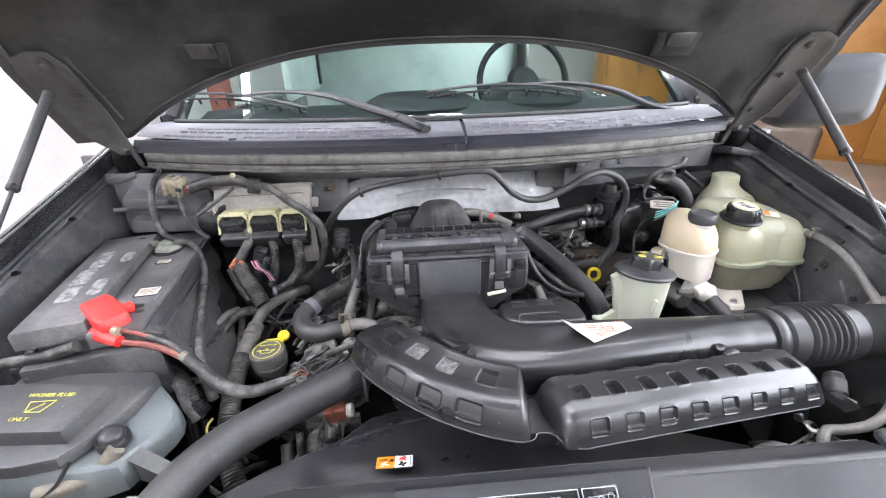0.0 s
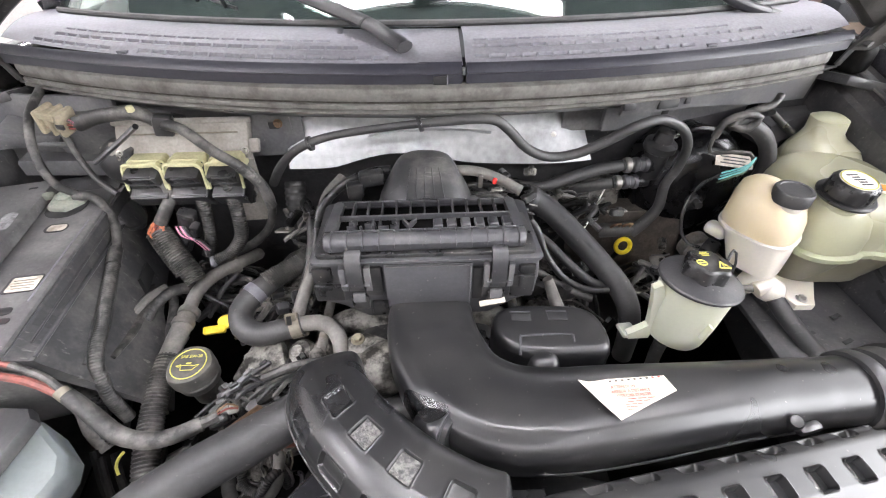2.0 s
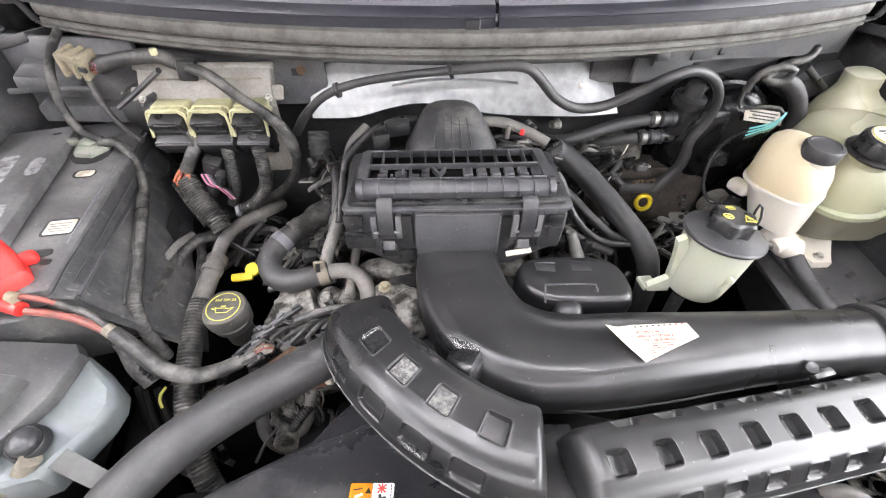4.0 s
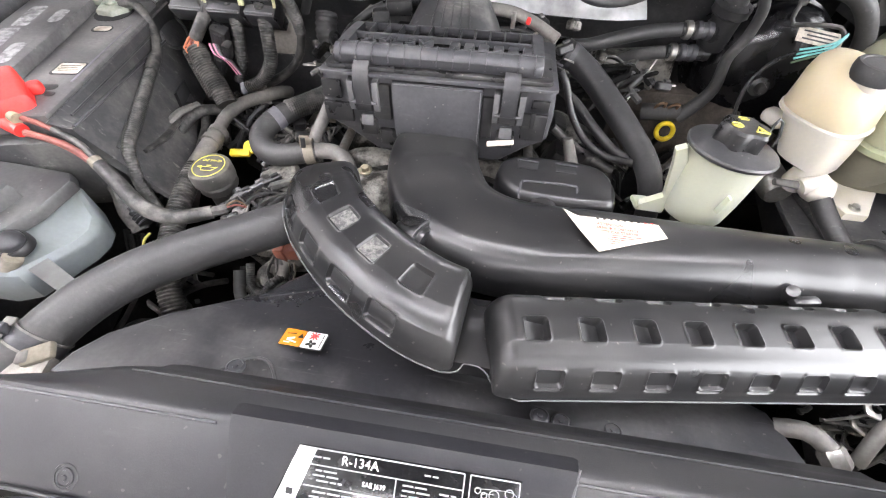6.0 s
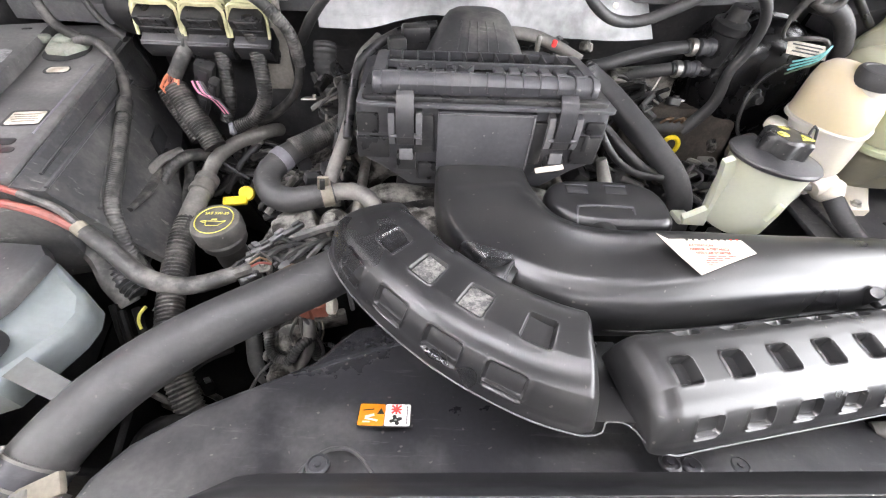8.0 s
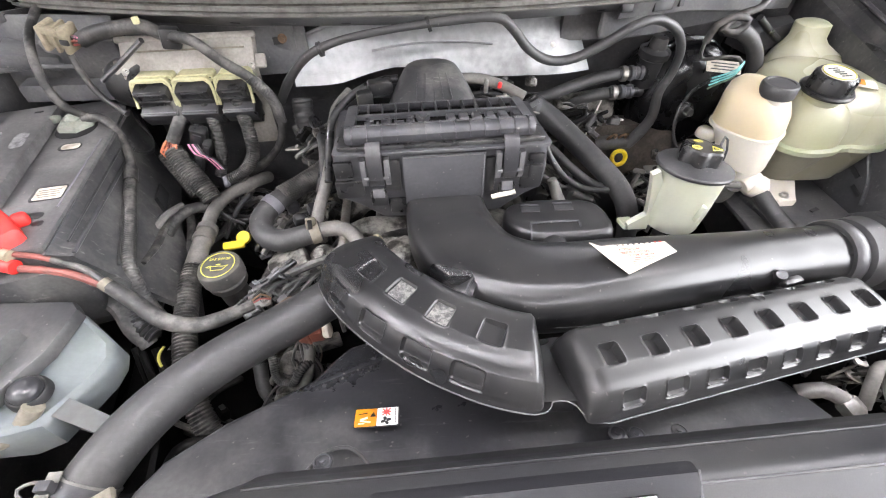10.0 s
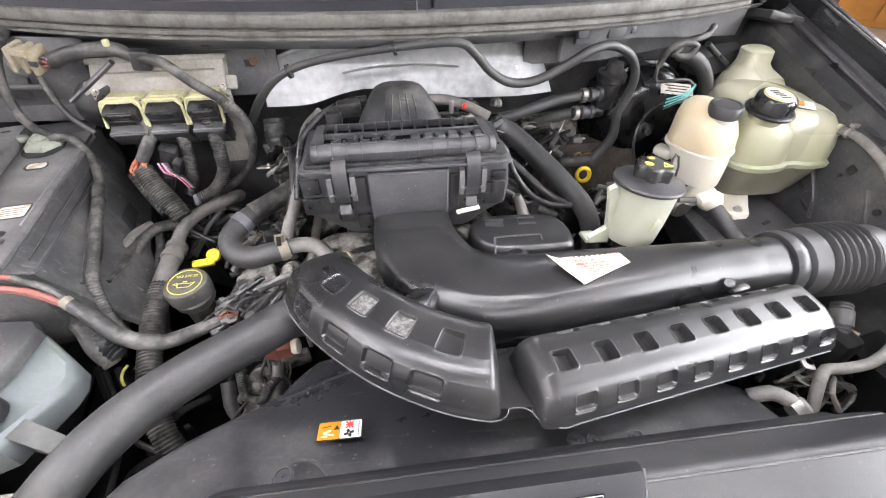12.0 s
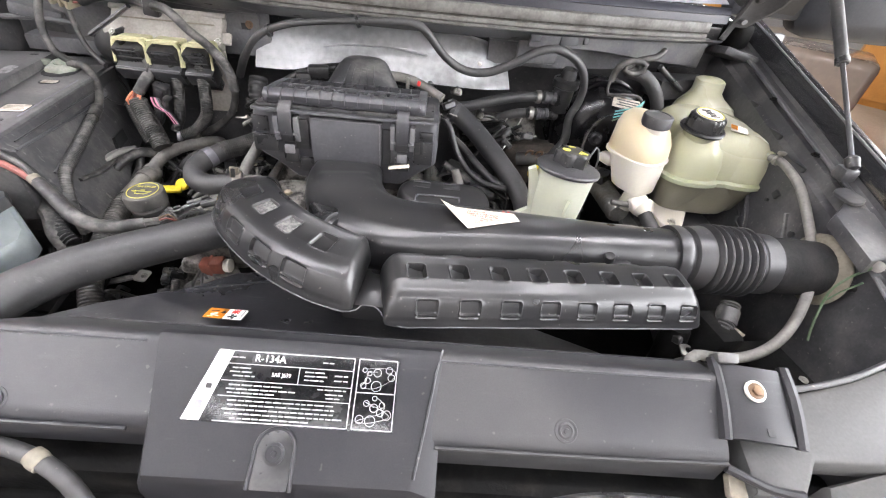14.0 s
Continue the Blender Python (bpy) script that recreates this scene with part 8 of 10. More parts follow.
# ---- hoses and pipes of the engine ----
def upper_hose():
    t = thing("upper_radiator_hose", (-0.3, 0.5, 0.98), "thick dusty black upper radiator hose across the bay", "radiator hose")
    part("hose", tube([(-0.065, 0.690, 1.012), (-0.105, 0.662, 1.008), (-0.150, 0.630, 1.005), (-0.205, 0.597, 1.002), (-0.270, 0.556, 1.0), (-0.325, 0.512, 0.998), (-0.362, 0.468, 0.996), (-0.385, 0.425, 0.993), (-0.402, 0.388, 0.985), (-0.414, 0.355, 0.972)], 0.0325, 24, 0.01), "rubber", t)
    c = part("clamp", clamp_band((-0.400, 0.395, 0.986), (-0.35, -0.9, -0.25), 0.0335, 0.022), "mid_plastic", t, "wide dusty spring clamp")
    part("clamp_edge", clamp_band((-0.396, 0.405, 0.989), (-0.35, -0.9, -0.25), 0.0345, 0.003), "pipe_grey", c)
    part("clamp_edge", clamp_band((-0.404, 0.385, 0.983), (-0.35, -0.9, -0.25), 0.0345, 0.003), "pipe_grey", c)
    part("clamp_loop", tube([(-0.432, 0.402, 1.002), (-0.448, 0.404, 1.008), (-0.462, 0.398, 1.008), (-0.456, 0.388, 1.004), (-0.436, 0.388, 0.998)], 0.0022, 6, 0.006), "pipe_grey", c, "wire loop of the clamp")
    part("clamp_ear", box((0.020, 0.016, 0.010), (-0.378, 0.366, 1.008), (10, -20, 10), 0.003), "pipe_grey", t)
    part("radiator_neck", lathe([(0.030, -0.02), (0.032, 0.03), (0.038, 0.032), (0.040, 0.05)], (-0.416, 0.352, 0.970), (-0.3, -0.9, -0.4), 20), "grommet", t, "grimy radiator neck")
    t = thing("radiator_end", (-0.44, 0.31, 0.9), "corroded end of the radiator beside the hose", "radiator")
    part("end_cap", box((0.13, 0.07, 0.16), (-0.452, 0.315, 0.925), bevel=0.018, seg=3), "dark", t)
    pl = part("support_plate", slab([(-0.485, 0.362), (-0.425, 0.372), (-0.350, 0.374), (-0.352, 0.345), (-0.385, 0.322), (-0.47, 0.318)], 0.985, lambda x, y: 1.0 + 0.25 * (y - 0.345), 0.003), "ecm", t, "tarnished steel support plate")
    part("stamped_ring", lathe([(0.018, 0.0), (0.017, 0.003), (0.013, 0.003), (0.012, 0.0)], (-0.440, 0.340, 1.0), (0, -0.2, 1), 22), "ecm", pl)
    part("bolt", bolt((-0.440, 0.340, 1.0), (0, -0.2, 1), 0.007, 0.007), "dark", pl)
    part("tab", box((0.040, 0.022, 0.010), (-0.362, 0.372, 1.010), (14, -10, 24), 0.003), "grommet", pl, "pale bent tab")
    part("core", box((0.90, 0.035, 0.5), (0.09, 0.30, 0.72), bevel=0.004), "dark", t)


upper_hose()


def oil_filler():
    t = thing("oil_filler_cap", (-0.328, 0.731, 0.95), "black oil filler cap with yellow oil can print", "oil cap")
    ax = Vector((-0.03, -0.02, 1)).normalized()
    q = Vector((0, 0, 1)).rotation_difference(ax)
    c = Vector((-0.328, 0.731, 1.010))
    base = Matrix.Translation(c) @ q.to_matrix().to_4x4()
    loops = []
    for r, h in ((0.030, -0.03), (0.036, -0.026), (0.0365, -0.006), (0.034, -0.001), (0.031, 0.0)):
        loops.append([base @ Vector((r * (1 + 0.05 * max(0, math.cos(3 * w))) * math.cos(w), r * (1 + 0.05 * max(0, math.cos(3 * w))) * math.sin(w), h)) for w in (math.tau * j / 42 for j in range(42))])
    cap = part("cap", rings(loops), "oil_cap", t)
    ring = [tuple(base @ Vector((0.0275 * math.cos(a), 0.0275 * math.sin(a), 0.0008))) for a in (math.tau * k / 36 for k in range(37))]
    part("ring_print", tube(ring, 0.0010, 4, 0.004, caps=False), "yellow_ink", cap)
    part("lettering", letters("SAE 5W-20", 0.0075, base @ pose(0, 0.0135, 0.0006), 0.0003), "yellow_ink", cap)
    can = [(-0.019, -0.004), (-0.012, -0.0015), (-0.009, -0.012), (0.009, -0.012), (0.018, -0.002), (0.010, -0.004), (0.003, -0.003), (-0.010, -0.003), (-0.013, -0.006), (-0.019, -0.004)]
    for a, b in zip(can, can[1:]):
        part("oil_can_print", tube([tuple(base @ Vector((*a, 0.0008))), tuple(base @ Vector((*b, 0.0008)))], 0.0008, 4), "yellow_ink", cap)
    part("oil_can_print", box((0.008, 0.002, 0.0006), (0.0, 0.001, 0.0006), bevel=0).move(base), "yellow_ink", cap)
    part("neck", lathe([(0.024, -0.09), (0.025, -0.03)], tuple(c), tuple(ax), 20), "oil_cap", t)
    part("neck", lathe([(0.032, -0.048), (0.034, -0.044), (0.034, -0.034), (0.030, -0.03)], tuple(c), tuple(ax), 20), "oil_cap", t)
    d = thing("oil_dipstick", (-0.353, 0.871, 0.90), "bright yellow engine oil dipstick handle", "dipstick")
    part("handle", slab(round_rect(0.042, 0.016, 0.004), 0, 0.008, 0.002).move(pose(-0.362, 0.862, 0.928, 25, 0, 8)), "yellow", d)
    part("eye", lathe([(0.006, -0.004), (0.013, -0.005), (0.015, 0.0), (0.013, 0.006), (0.006, 0.005)], (-0.344, 0.876, 0.936), (0.1, -0.6, 0.8), 16), "yellow", d)
    part("tube", tube([(-0.344, 0.878, 0.93), (-0.335, 0.89, 0.86), (-0.31, 0.90, 0.78)], 0.005, 8), "dark", d)
    d = thing("transmission_dipstick", (0.512, 1.042, 0.93), "round yellow pull ring of the transmission dipstick", "dipstick")
    ring = [(0.512 + 0.0165 * math.cos(a), 1.040 + 0.006 * math.sin(a), 0.962 + 0.0155 * math.sin(a)) for a in (math.tau * k / 24 for k in range(25))]
    part("ring", tube(ring, 0.0052, 10, 0.004, caps=False), "yellow", d)
    part("stem", tube([(0.508, 1.043, 0.947), (0.50, 1.05, 0.91), (0.48, 1.07, 0.80)], 0.006, 8), "dark", d)


oil_filler()


def left_pipes():
    # grey metal pipe into the corrugated sleeve below the oil cap
    t = thing("air_conditioning_line", (-0.41, 0.8, 0.9), "dusty grey metal air conditioning line in a corrugated sleeve", "pipe")
    part("pipe", tube([(-0.318, 1.045, 0.965), (-0.320, 1.01, 0.985), (-0.345, 0.985, 0.988), (-0.380, 0.958, 0.984), (-0.402, 0.922, 0.976), (-0.410, 0.882, 0.962)], 0.0130, 14), "pipe_grey", t)
    part("crimp", lathe([(0.014, -0.022), (0.020, -0.020), (0.020, -0.008), (0.017, -0.006), (0.017, 0.004), (0.020, 0.006), (0.020, 0.018), (0.014, 0.02)], (-0.411, 0.870, 0.957), (-0.05, -1, -0.06), 18), "pipe_grey", t)
    part("hose", tube([(-0.411, 0.87, 0.957), (-0.412, 0.82, 0.952), (-0.412, 0.76, 0.945)], 0.0175, 16), "pipe_grey", t)
    part("sleeve", tube([(-0.412, 0.79, 0.948), (-0.408, 0.73, 0.938), (-0.398, 0.66, 0.922), (-0.384, 0.60, 0.905), (-0.365, 0.55, 0.88), (-0.335, 0.50, 0.84), (-0.31, 0.47, 0.80)], 0.0200, 18, pitch=0.0062, depth=0.0020), "loom", t, "corrugated black sleeve")
    part("branch", tube([(-0.345, 0.985, 0.968), (-0.35, 0.995, 1.0), (-0.352, 0.99, 1.01)], 0.012, 10), "pipe_grey", t)
    part("thin_pipe", tube([(-0.455, 0.93, 0.98), (-0.448, 0.90, 0.955), (-0.440, 0.85, 0.94), (-0.440, 0.80, 0.90)], 0.009, 10), "loom", t)
    # heater hose with clamp
    t = thing("heater_hose", (-0.25, 0.86, 0.98), "black rubber heater hose with a tan clamp and grey pipe", "hose")
    part("sleeve", tube([(-0.130, 1.01, 1.045), (-0.170, 0.965, 1.030), (-0.215, 0.930, 1.020), (-0.248, 0.900, 1.018)], 0.021, 16, pitch=0.0045, depth=0.0010), "loom", t, "corrugated sleeve")
    part("hose", tube([(-0.235, 0.912, 1.017), (-0.262, 0.880, 1.014), (-0.280, 0.845, 1.005), (-0.268, 0.812, 0.997), (-0.235, 0.797, 0.994), (-0.195, 0.806, 0.996), (-0.165, 0.815, 0.998)], [0.019, 0.021, 0.0215, 0.0215, 0.0215, 0.020, 0.0195], 18), "rubber", t)
    part("mark_band", tube([(-0.258, 0.886, 1.015), (-0.268, 0.872, 1.012)], 0.0222, 16), "cowl", t, "pale paint band")
    c = part("clamp", lathe([(0.0205, -0.009), (0.023, -0.009), (0.023, 0.009), (0.0205, 0.009)], (-0.176, 0.812, 0.998), (1, 0.3, 0.05), 20), "grommet", t, "tan spring clamp")
    part("clamp_ear", box((0.018, 0.006, 0.026), (-0.178, 0.806, 1.024), (0, 8, 16), 0.002), "grommet", c)
    part("clamp_slot", box((0.008, 0.004, 0.02), (-0.178, 0.8, 1.026), (0, 8, 16), 0.001), "ink_and_holes", c)
    part("pipe", tube([(-0.17, 0.814, 0.998), (-0.135, 0.816, 1.0), (-0.108, 0.804, 0.996), (-0.094, 0.782, 0.985), (-0.090, 0.755, 0.965), (-0.090, 0.73, 0.93)], 0.0145, 14), "pipe_grey", t, "grey metal pipe")
    part("elbow", tube([(-0.095, 0.73, 0.985), (-0.07, 0.735, 0.985), (-0.05, 0.75, 0.98)], 0.016, 12), "engine", t)
    # crossing black pipes between the hose and filter box
    hose("fuel_line", [(-0.175, 0.825, 1.0), (-0.168, 0.85, 1.02), (-0.15, 0.90, 1.055), (-0.135, 0.96, 1.10), (-0.13, 1.02, 1.13), (-0.10, 1.06, 1.15)], 0.0115, "dusty tan-grey fuel line up beside the filter box", "pipe", "pipe_grey")
    hose("breather_hose", [(-0.145, 0.88, 1.06), (-0.14, 0.93, 1.10), (-0.13, 0.97, 1.14), (-0.09, 1.0, 1.17), (-0.04, 1.02, 1.185), (0.0, 1.02, 1.19)], 0.008, "thin black breather hose behind the filter box", "hose", "black")
    hose("breather_hose", [(-0.168, 0.90, 1.02), (-0.16, 0.96, 1.06), (-0.17, 1.02, 1.09), (-0.20, 1.07, 1.10)], 0.012, "black hose running to the firewall", "hose", "black")
    hose("corrugated_elbow", [(-0.205, 1.08, 1.13), (-0.205, 1.06, 1.10), (-0.20, 1.05, 1.05), (-0.21, 1.04, 1.0)], 0.022, "black corrugated elbow below the heat shield", "hose", "rubber", pitch=0.009, depth=0.0015)
    # wiring beside the battery shield
    t = thing("shield_loom", (-0.47, 0.76, 0.95), "dusty grey wiring and pipes beside the battery shield", "wiring")
    part("pipe", tube([(-0.402, 0.955, 0.93), (-0.43, 0.925, 0.985), (-0.462, 0.89, 0.985), (-0.478, 0.84, 0.965), (-0.485, 0.79, 0.95), (-0.475, 0.74, 0.935)], 0.011, 10), "loom", t)
    part("pipe", tube([(-0.455, 0.92, 0.995), (-0.475, 0.88, 1.0), (-0.49, 0.83, 0.985), (-0.49, 0.78, 0.97)], 0.008, 8), "pipe_grey", t)
    part("hook", tube([(-0.50, 0.715, 0.955), (-0.47, 0.715, 0.955), (-0.452, 0.735, 0.96), (-0.45, 0.765, 0.965), (-0.442, 0.772, 0.955), (-0.437, 0.752, 0.93), (-0.44, 0.71, 0.88)], 0.0075, 10), "pipe_grey", t)
    part("strap", tube([(-0.60, 0.715, 1.01), (-0.565, 0.715, 0.998), (-0.525, 0.712, 0.98), (-0.49, 0.69, 0.965), (-0.47, 0.66, 0.945), (-0.45, 0.64, 0.92)], [0.018, 0.020, 0.021, 0.020, 0.018, 0.014], 10, flat=0.6), "loom", t, "crumpled dusty cable wrap")
    part("wrap_end", tube([(-0.49, 0.70, 0.965), (-0.465, 0.665, 0.945), (-0.44, 0.65, 0.93)], 0.014, 10, pitch=0.008, depth=0.002), "black", t)
    part("yellow_wire", tube([(-0.414, 0.625, 0.936), (-0.420, 0.616, 0.932), (-0.421, 0.606, 0.926), (-0.417, 0.598, 0.918)], 0.0022, 8), "yellow_ink", t, "short yellow wire")
    for dx, dy in ((0, 0), (0.018, 0.006), (-0.016, 0.01)):
        part("wire", tube([(-0.45 + dx, 0.62 + dy, 0.93), (-0.43 + dx, 0.58 + dy, 0.90), (-0.42 + dx, 0.55 + dy, 0.84), (-0.40 + dx, 0.53, 0.78)], 0.006, 8), "dark", t)
    # shelf and clutter under the cable
    t = thing("bay_bracket", (-0.45, 0.6, 0.75), "black painted steel brackets low in the bay", "bracket")
    part("plate", box((0.10, 0.12, 0.012), (-0.44, 0.60, 0.86), (10, 15, 8), 0.003), "dark", t)
    part("plate", box((0.012, 0.14, 0.10), (-0.40, 0.50, 0.84), (0, 0, 10), 0.003), "dark", t)
    part("tube", tube([(-0.36, 0.40, 0.90), (-0.33, 0.45, 0.94), (-0.28, 0.46, 0.94), (-0.24, 0.48, 0.90)], 0.010, 10), "dark", t)
    part("tube", tube([(-0.34, 0.38, 0.88), (-0.31, 0.43, 0.92), (-0.30, 0.45, 0.88)], 0.009, 10), "pipe_grey", t)


left_pipes()


def coil_wiring():
    t = thing("coil_wiring", (-0.25, 0.68, 0.95), "grimy clips and wiring on the engine's front corner", "wiring")
    for k, (x, y, z, rz) in enumerate(((-0.262, 0.695, 0.985, 38), (-0.250, 0.690, 0.995, 30), (-0.235, 0.712, 0.995, 42), (-0.212, 0.725, 1.0, 35), (-0.27, 0.672, 0.978, 25))):
        part("clip", box((0.034, 0.009, 0.010), (x, y, z), (10, -12, rz), 0.003), ("black", "grey_plastic", "clip", "black", "grey_plastic")[k], t)
        part("lock_tab", box((0.014, 0.006, 0.006), (x + 0.004, y + 0.004, z + 0.008), (10, -12, rz), 0.002), ("clip", "black")[k % 2], t)
    for k in range(8):
        x = -0.30 + 0.022 * k
        part("wire", tube([(x, 0.655 + 0.006 * k, 0.975), (x + 0.03, 0.68 + 0.006 * k, 0.985 + 0.004 * (k % 3)), (x + 0.06, 0.70 + 0.005 * k, 0.982), (x + 0.085, 0.70 + 0.003 * k, 0.965)], 0.0042, 6), "loom" if k % 2 else "black", t)
    part("sheath", tube([(-0.235, 0.60, 1.012), (-0.215, 0.63, 1.0), (-0.20, 0.66, 0.985)], 0.009, 8), "copper", t)
    part("cover", box((0.075, 0.06, 0.03), (-0.225, 0.765, 0.958), (8, -14, 20), 0.01), "engine", t, "dull cast cover")
    part("rail", tube([(-0.20, 0.70, 1.01), (-0.14, 0.715, 1.022), (-0.08, 0.72, 1.02), (-0.02, 0.715, 1.01)], 0.007, 8), "loom", t)
    part("elbow", tube([(-0.13, 0.755, 0.99), (-0.11, 0.73, 1.0), (-0.06, 0.725, 1.0), (-0.03, 0.73, 0.99)], 0.013, 10), "engine", t)
    b = thing("brown_connector", (-0.185, 0.657, 0.88), "brown plastic sensor connector with a cream end", "connector")
    part("shell", box((0.046, 0.028, 0.030), (-0.188, 0.657, 0.893), (0, -6, 4), 0.005), "brown", b)
    part("rib", box((0.008, 0.031, 0.033), (-0.192, 0.657, 0.893), (0, -6, 4), 0.003), "brown", b)
    part("end", lathe([(0.012, 0), (0.014, 0.003), (0.014, 0.012), (0.010, 0.014)], (-0.166, 0.658, 0.895), (1, 0, 0.1), 14), "cream_label", b, "cream end")
    part("mount", box((0.045, 0.04, 0.035), (-0.232, 0.668, 0.885), (0, 15, 10), 0.012, 3), "engine", b)
    for k in range(3):
        part("wire", tube([(-0.21, 0.65, 0.89), (-0.225 + 0.02 * k, 0.625, 0.86), (-0.215 + 0.02 * k, 0.61, 0.83), (-0.23 + 0.01 * k, 0.60, 0.78)], 0.003, 6), "loom", b)
    s = thing("coolant_pipes", (-0.22, 0.60, 0.8), "small grey pipes and hoses on the engine front", "pipes")
    part("loop", tube([(-0.265, 0.64, 0.86), (-0.255, 0.605, 0.835), (-0.225, 0.59, 0.84), (-0.205, 0.605, 0.86), (-0.19, 0.62, 0.85), (-0.185, 0.60, 0.80)], 0.0085, 10, pitch=0.004, depth=0.0009), "loom", s)
    part("loop", tube([(-0.29, 0.65, 0.83), (-0.28, 0.60, 0.80), (-0.25, 0.58, 0.79), (-0.22, 0.58, 0.76)], 0.010, 10), "dark", s)
    part("boss", lathe([(0.02, 0), (0.022, 0.02), (0.014, 0.024)], (-0.235, 0.585, 0.82), (0, -1, 0.2), 14), "engine", s)


coil_wiring()


def front_fittings():
    t = thing("engine_castings", (-0.15, 0.75, 0.93), "grimy grey castings and fittings on the engine's front corner", "castings")
    part("wedge", slab([(-0.285, 0.745), (-0.225, 0.735), (-0.205, 0.79), (-0.235, 0.825), (-0.265, 0.80)], 0.90, lambda x, y: 0.955 + 0.25 * (y - 0.78), 0.008), "engine", t)
    for x, y, z, r in ((-0.165, 0.772, 0.972, 0.026), (-0.130, 0.780, 0.968, 0.020), (-0.105, 0.765, 0.955, 0.022)):
        part("boss", lathe([(r, -0.05), (r, -0.004), (r * 0.8, 0.004), (r * 0.45, 0.006), (r * 0.4, 0.014), (0.0005, 0.015)], (x, y, z), (-0.25, -0.35, 1), 16), "engine", t)
    part("flange", slab([(-0.075, 0.752), (-0.015, 0.742), (0.0, 0.772), (-0.045, 0.792), (-0.078, 0.782)], 0.97, 1.0, 0.006), "engine", t)
    part("flange_bolt", bolt((-0.022, 0.760, 1.0), (0, 0, 1), 0.007, 0.010), "steel", t)
    part("flange_bolt", bolt((-0.060, 0.775, 1.0), (0, 0, 1), 0.008, 0.010), "tan", t)
    part("neck", tube([(-0.075, 0.735, 0.99), (-0.055, 0.722, 1.0), (-0.02, 0.715, 1.0)], 0.016, 12), "engine", t)
    for k in range(6):
        part("wire", tube([(-0.27 + 0.012 * k, 0.86, 0.94 + 0.004 * k), (-0.235 + 0.01 * k, 0.89 + 0.006 * k, 0.965), (-0.20 + 0.01 * k, 0.87 + 0.008 * k, 0.985), (-0.165, 0.845 + 0.01 * k, 0.975)], 0.005 - 0.0004 * k, 6), ("black", "loom", "black", "pipe_grey", "loom", "black")[k], t)
    for x, y, z in ((-0.215, 0.865, 0.985), (-0.19, 0.89, 0.99), (-0.235, 0.905, 0.985)):
        part("small_plug", box((0.024, 0.018, 0.02), (x, y, z), (10, 15, 30), 0.004), "grey_plastic", t)
    part("pale_clip", box((0.022, 0.006, 0.004), (-0.155, 0.88, 1.02), (10, 0, 0), 0.001), "grommet", t, "small pale clip")
    part("pale_clip", box((0.016, 0.006, 0.004), (-0.16, 0.862, 1.015), (10, 0, 0), 0.001), "grommet", t)
    # below the radiator hose
    u = thing("water_pump_fittings", (-0.23, 0.62, 0.8), "grey pump castings and small pipes below the radiator hose", "castings")
    part("casting", lathe([(0.03, -0.05), (0.034, -0.01), (0.028, 0.008), (0.012, 0.012), (0.012, 0.02)], (-0.226, 0.63, 0.835), (-0.1, -0.6, 0.7), 18), "engine", u)
    part("pipe", tube([(-0.205, 0.665, 0.87), (-0.195, 0.635, 0.865), (-0.20, 0.605, 0.84), (-0.225, 0.59, 0.81), (-0.26, 0.60, 0.80)], 0.011, 12), "pipe_grey", u)
    part("hose", tube([(-0.295, 0.64, 0.83), (-0.285, 0.60, 0.80), (-0.255, 0.58, 0.78), (-0.22, 0.585, 0.77)], 0.014, 12), "rubber", u)
    for k in range(3):
        part("wire", tube([(-0.19 + 0.004 * k, 0.655, 0.885), (-0.185 + 0.006 * k, 0.63, 0.86), (-0.20 + 0.004 * k, 0.61, 0.83), (-0.215, 0.60 + 0.006 * k, 0.81)], 0.0016, 6), ("grommet", "loom", "grommet")[k], u)
    part("bracket", box((0.05, 0.012, 0.05), (-0.165, 0.655, 0.86), (10, 0, 15), 0.004), "engine", u)


front_fittings()


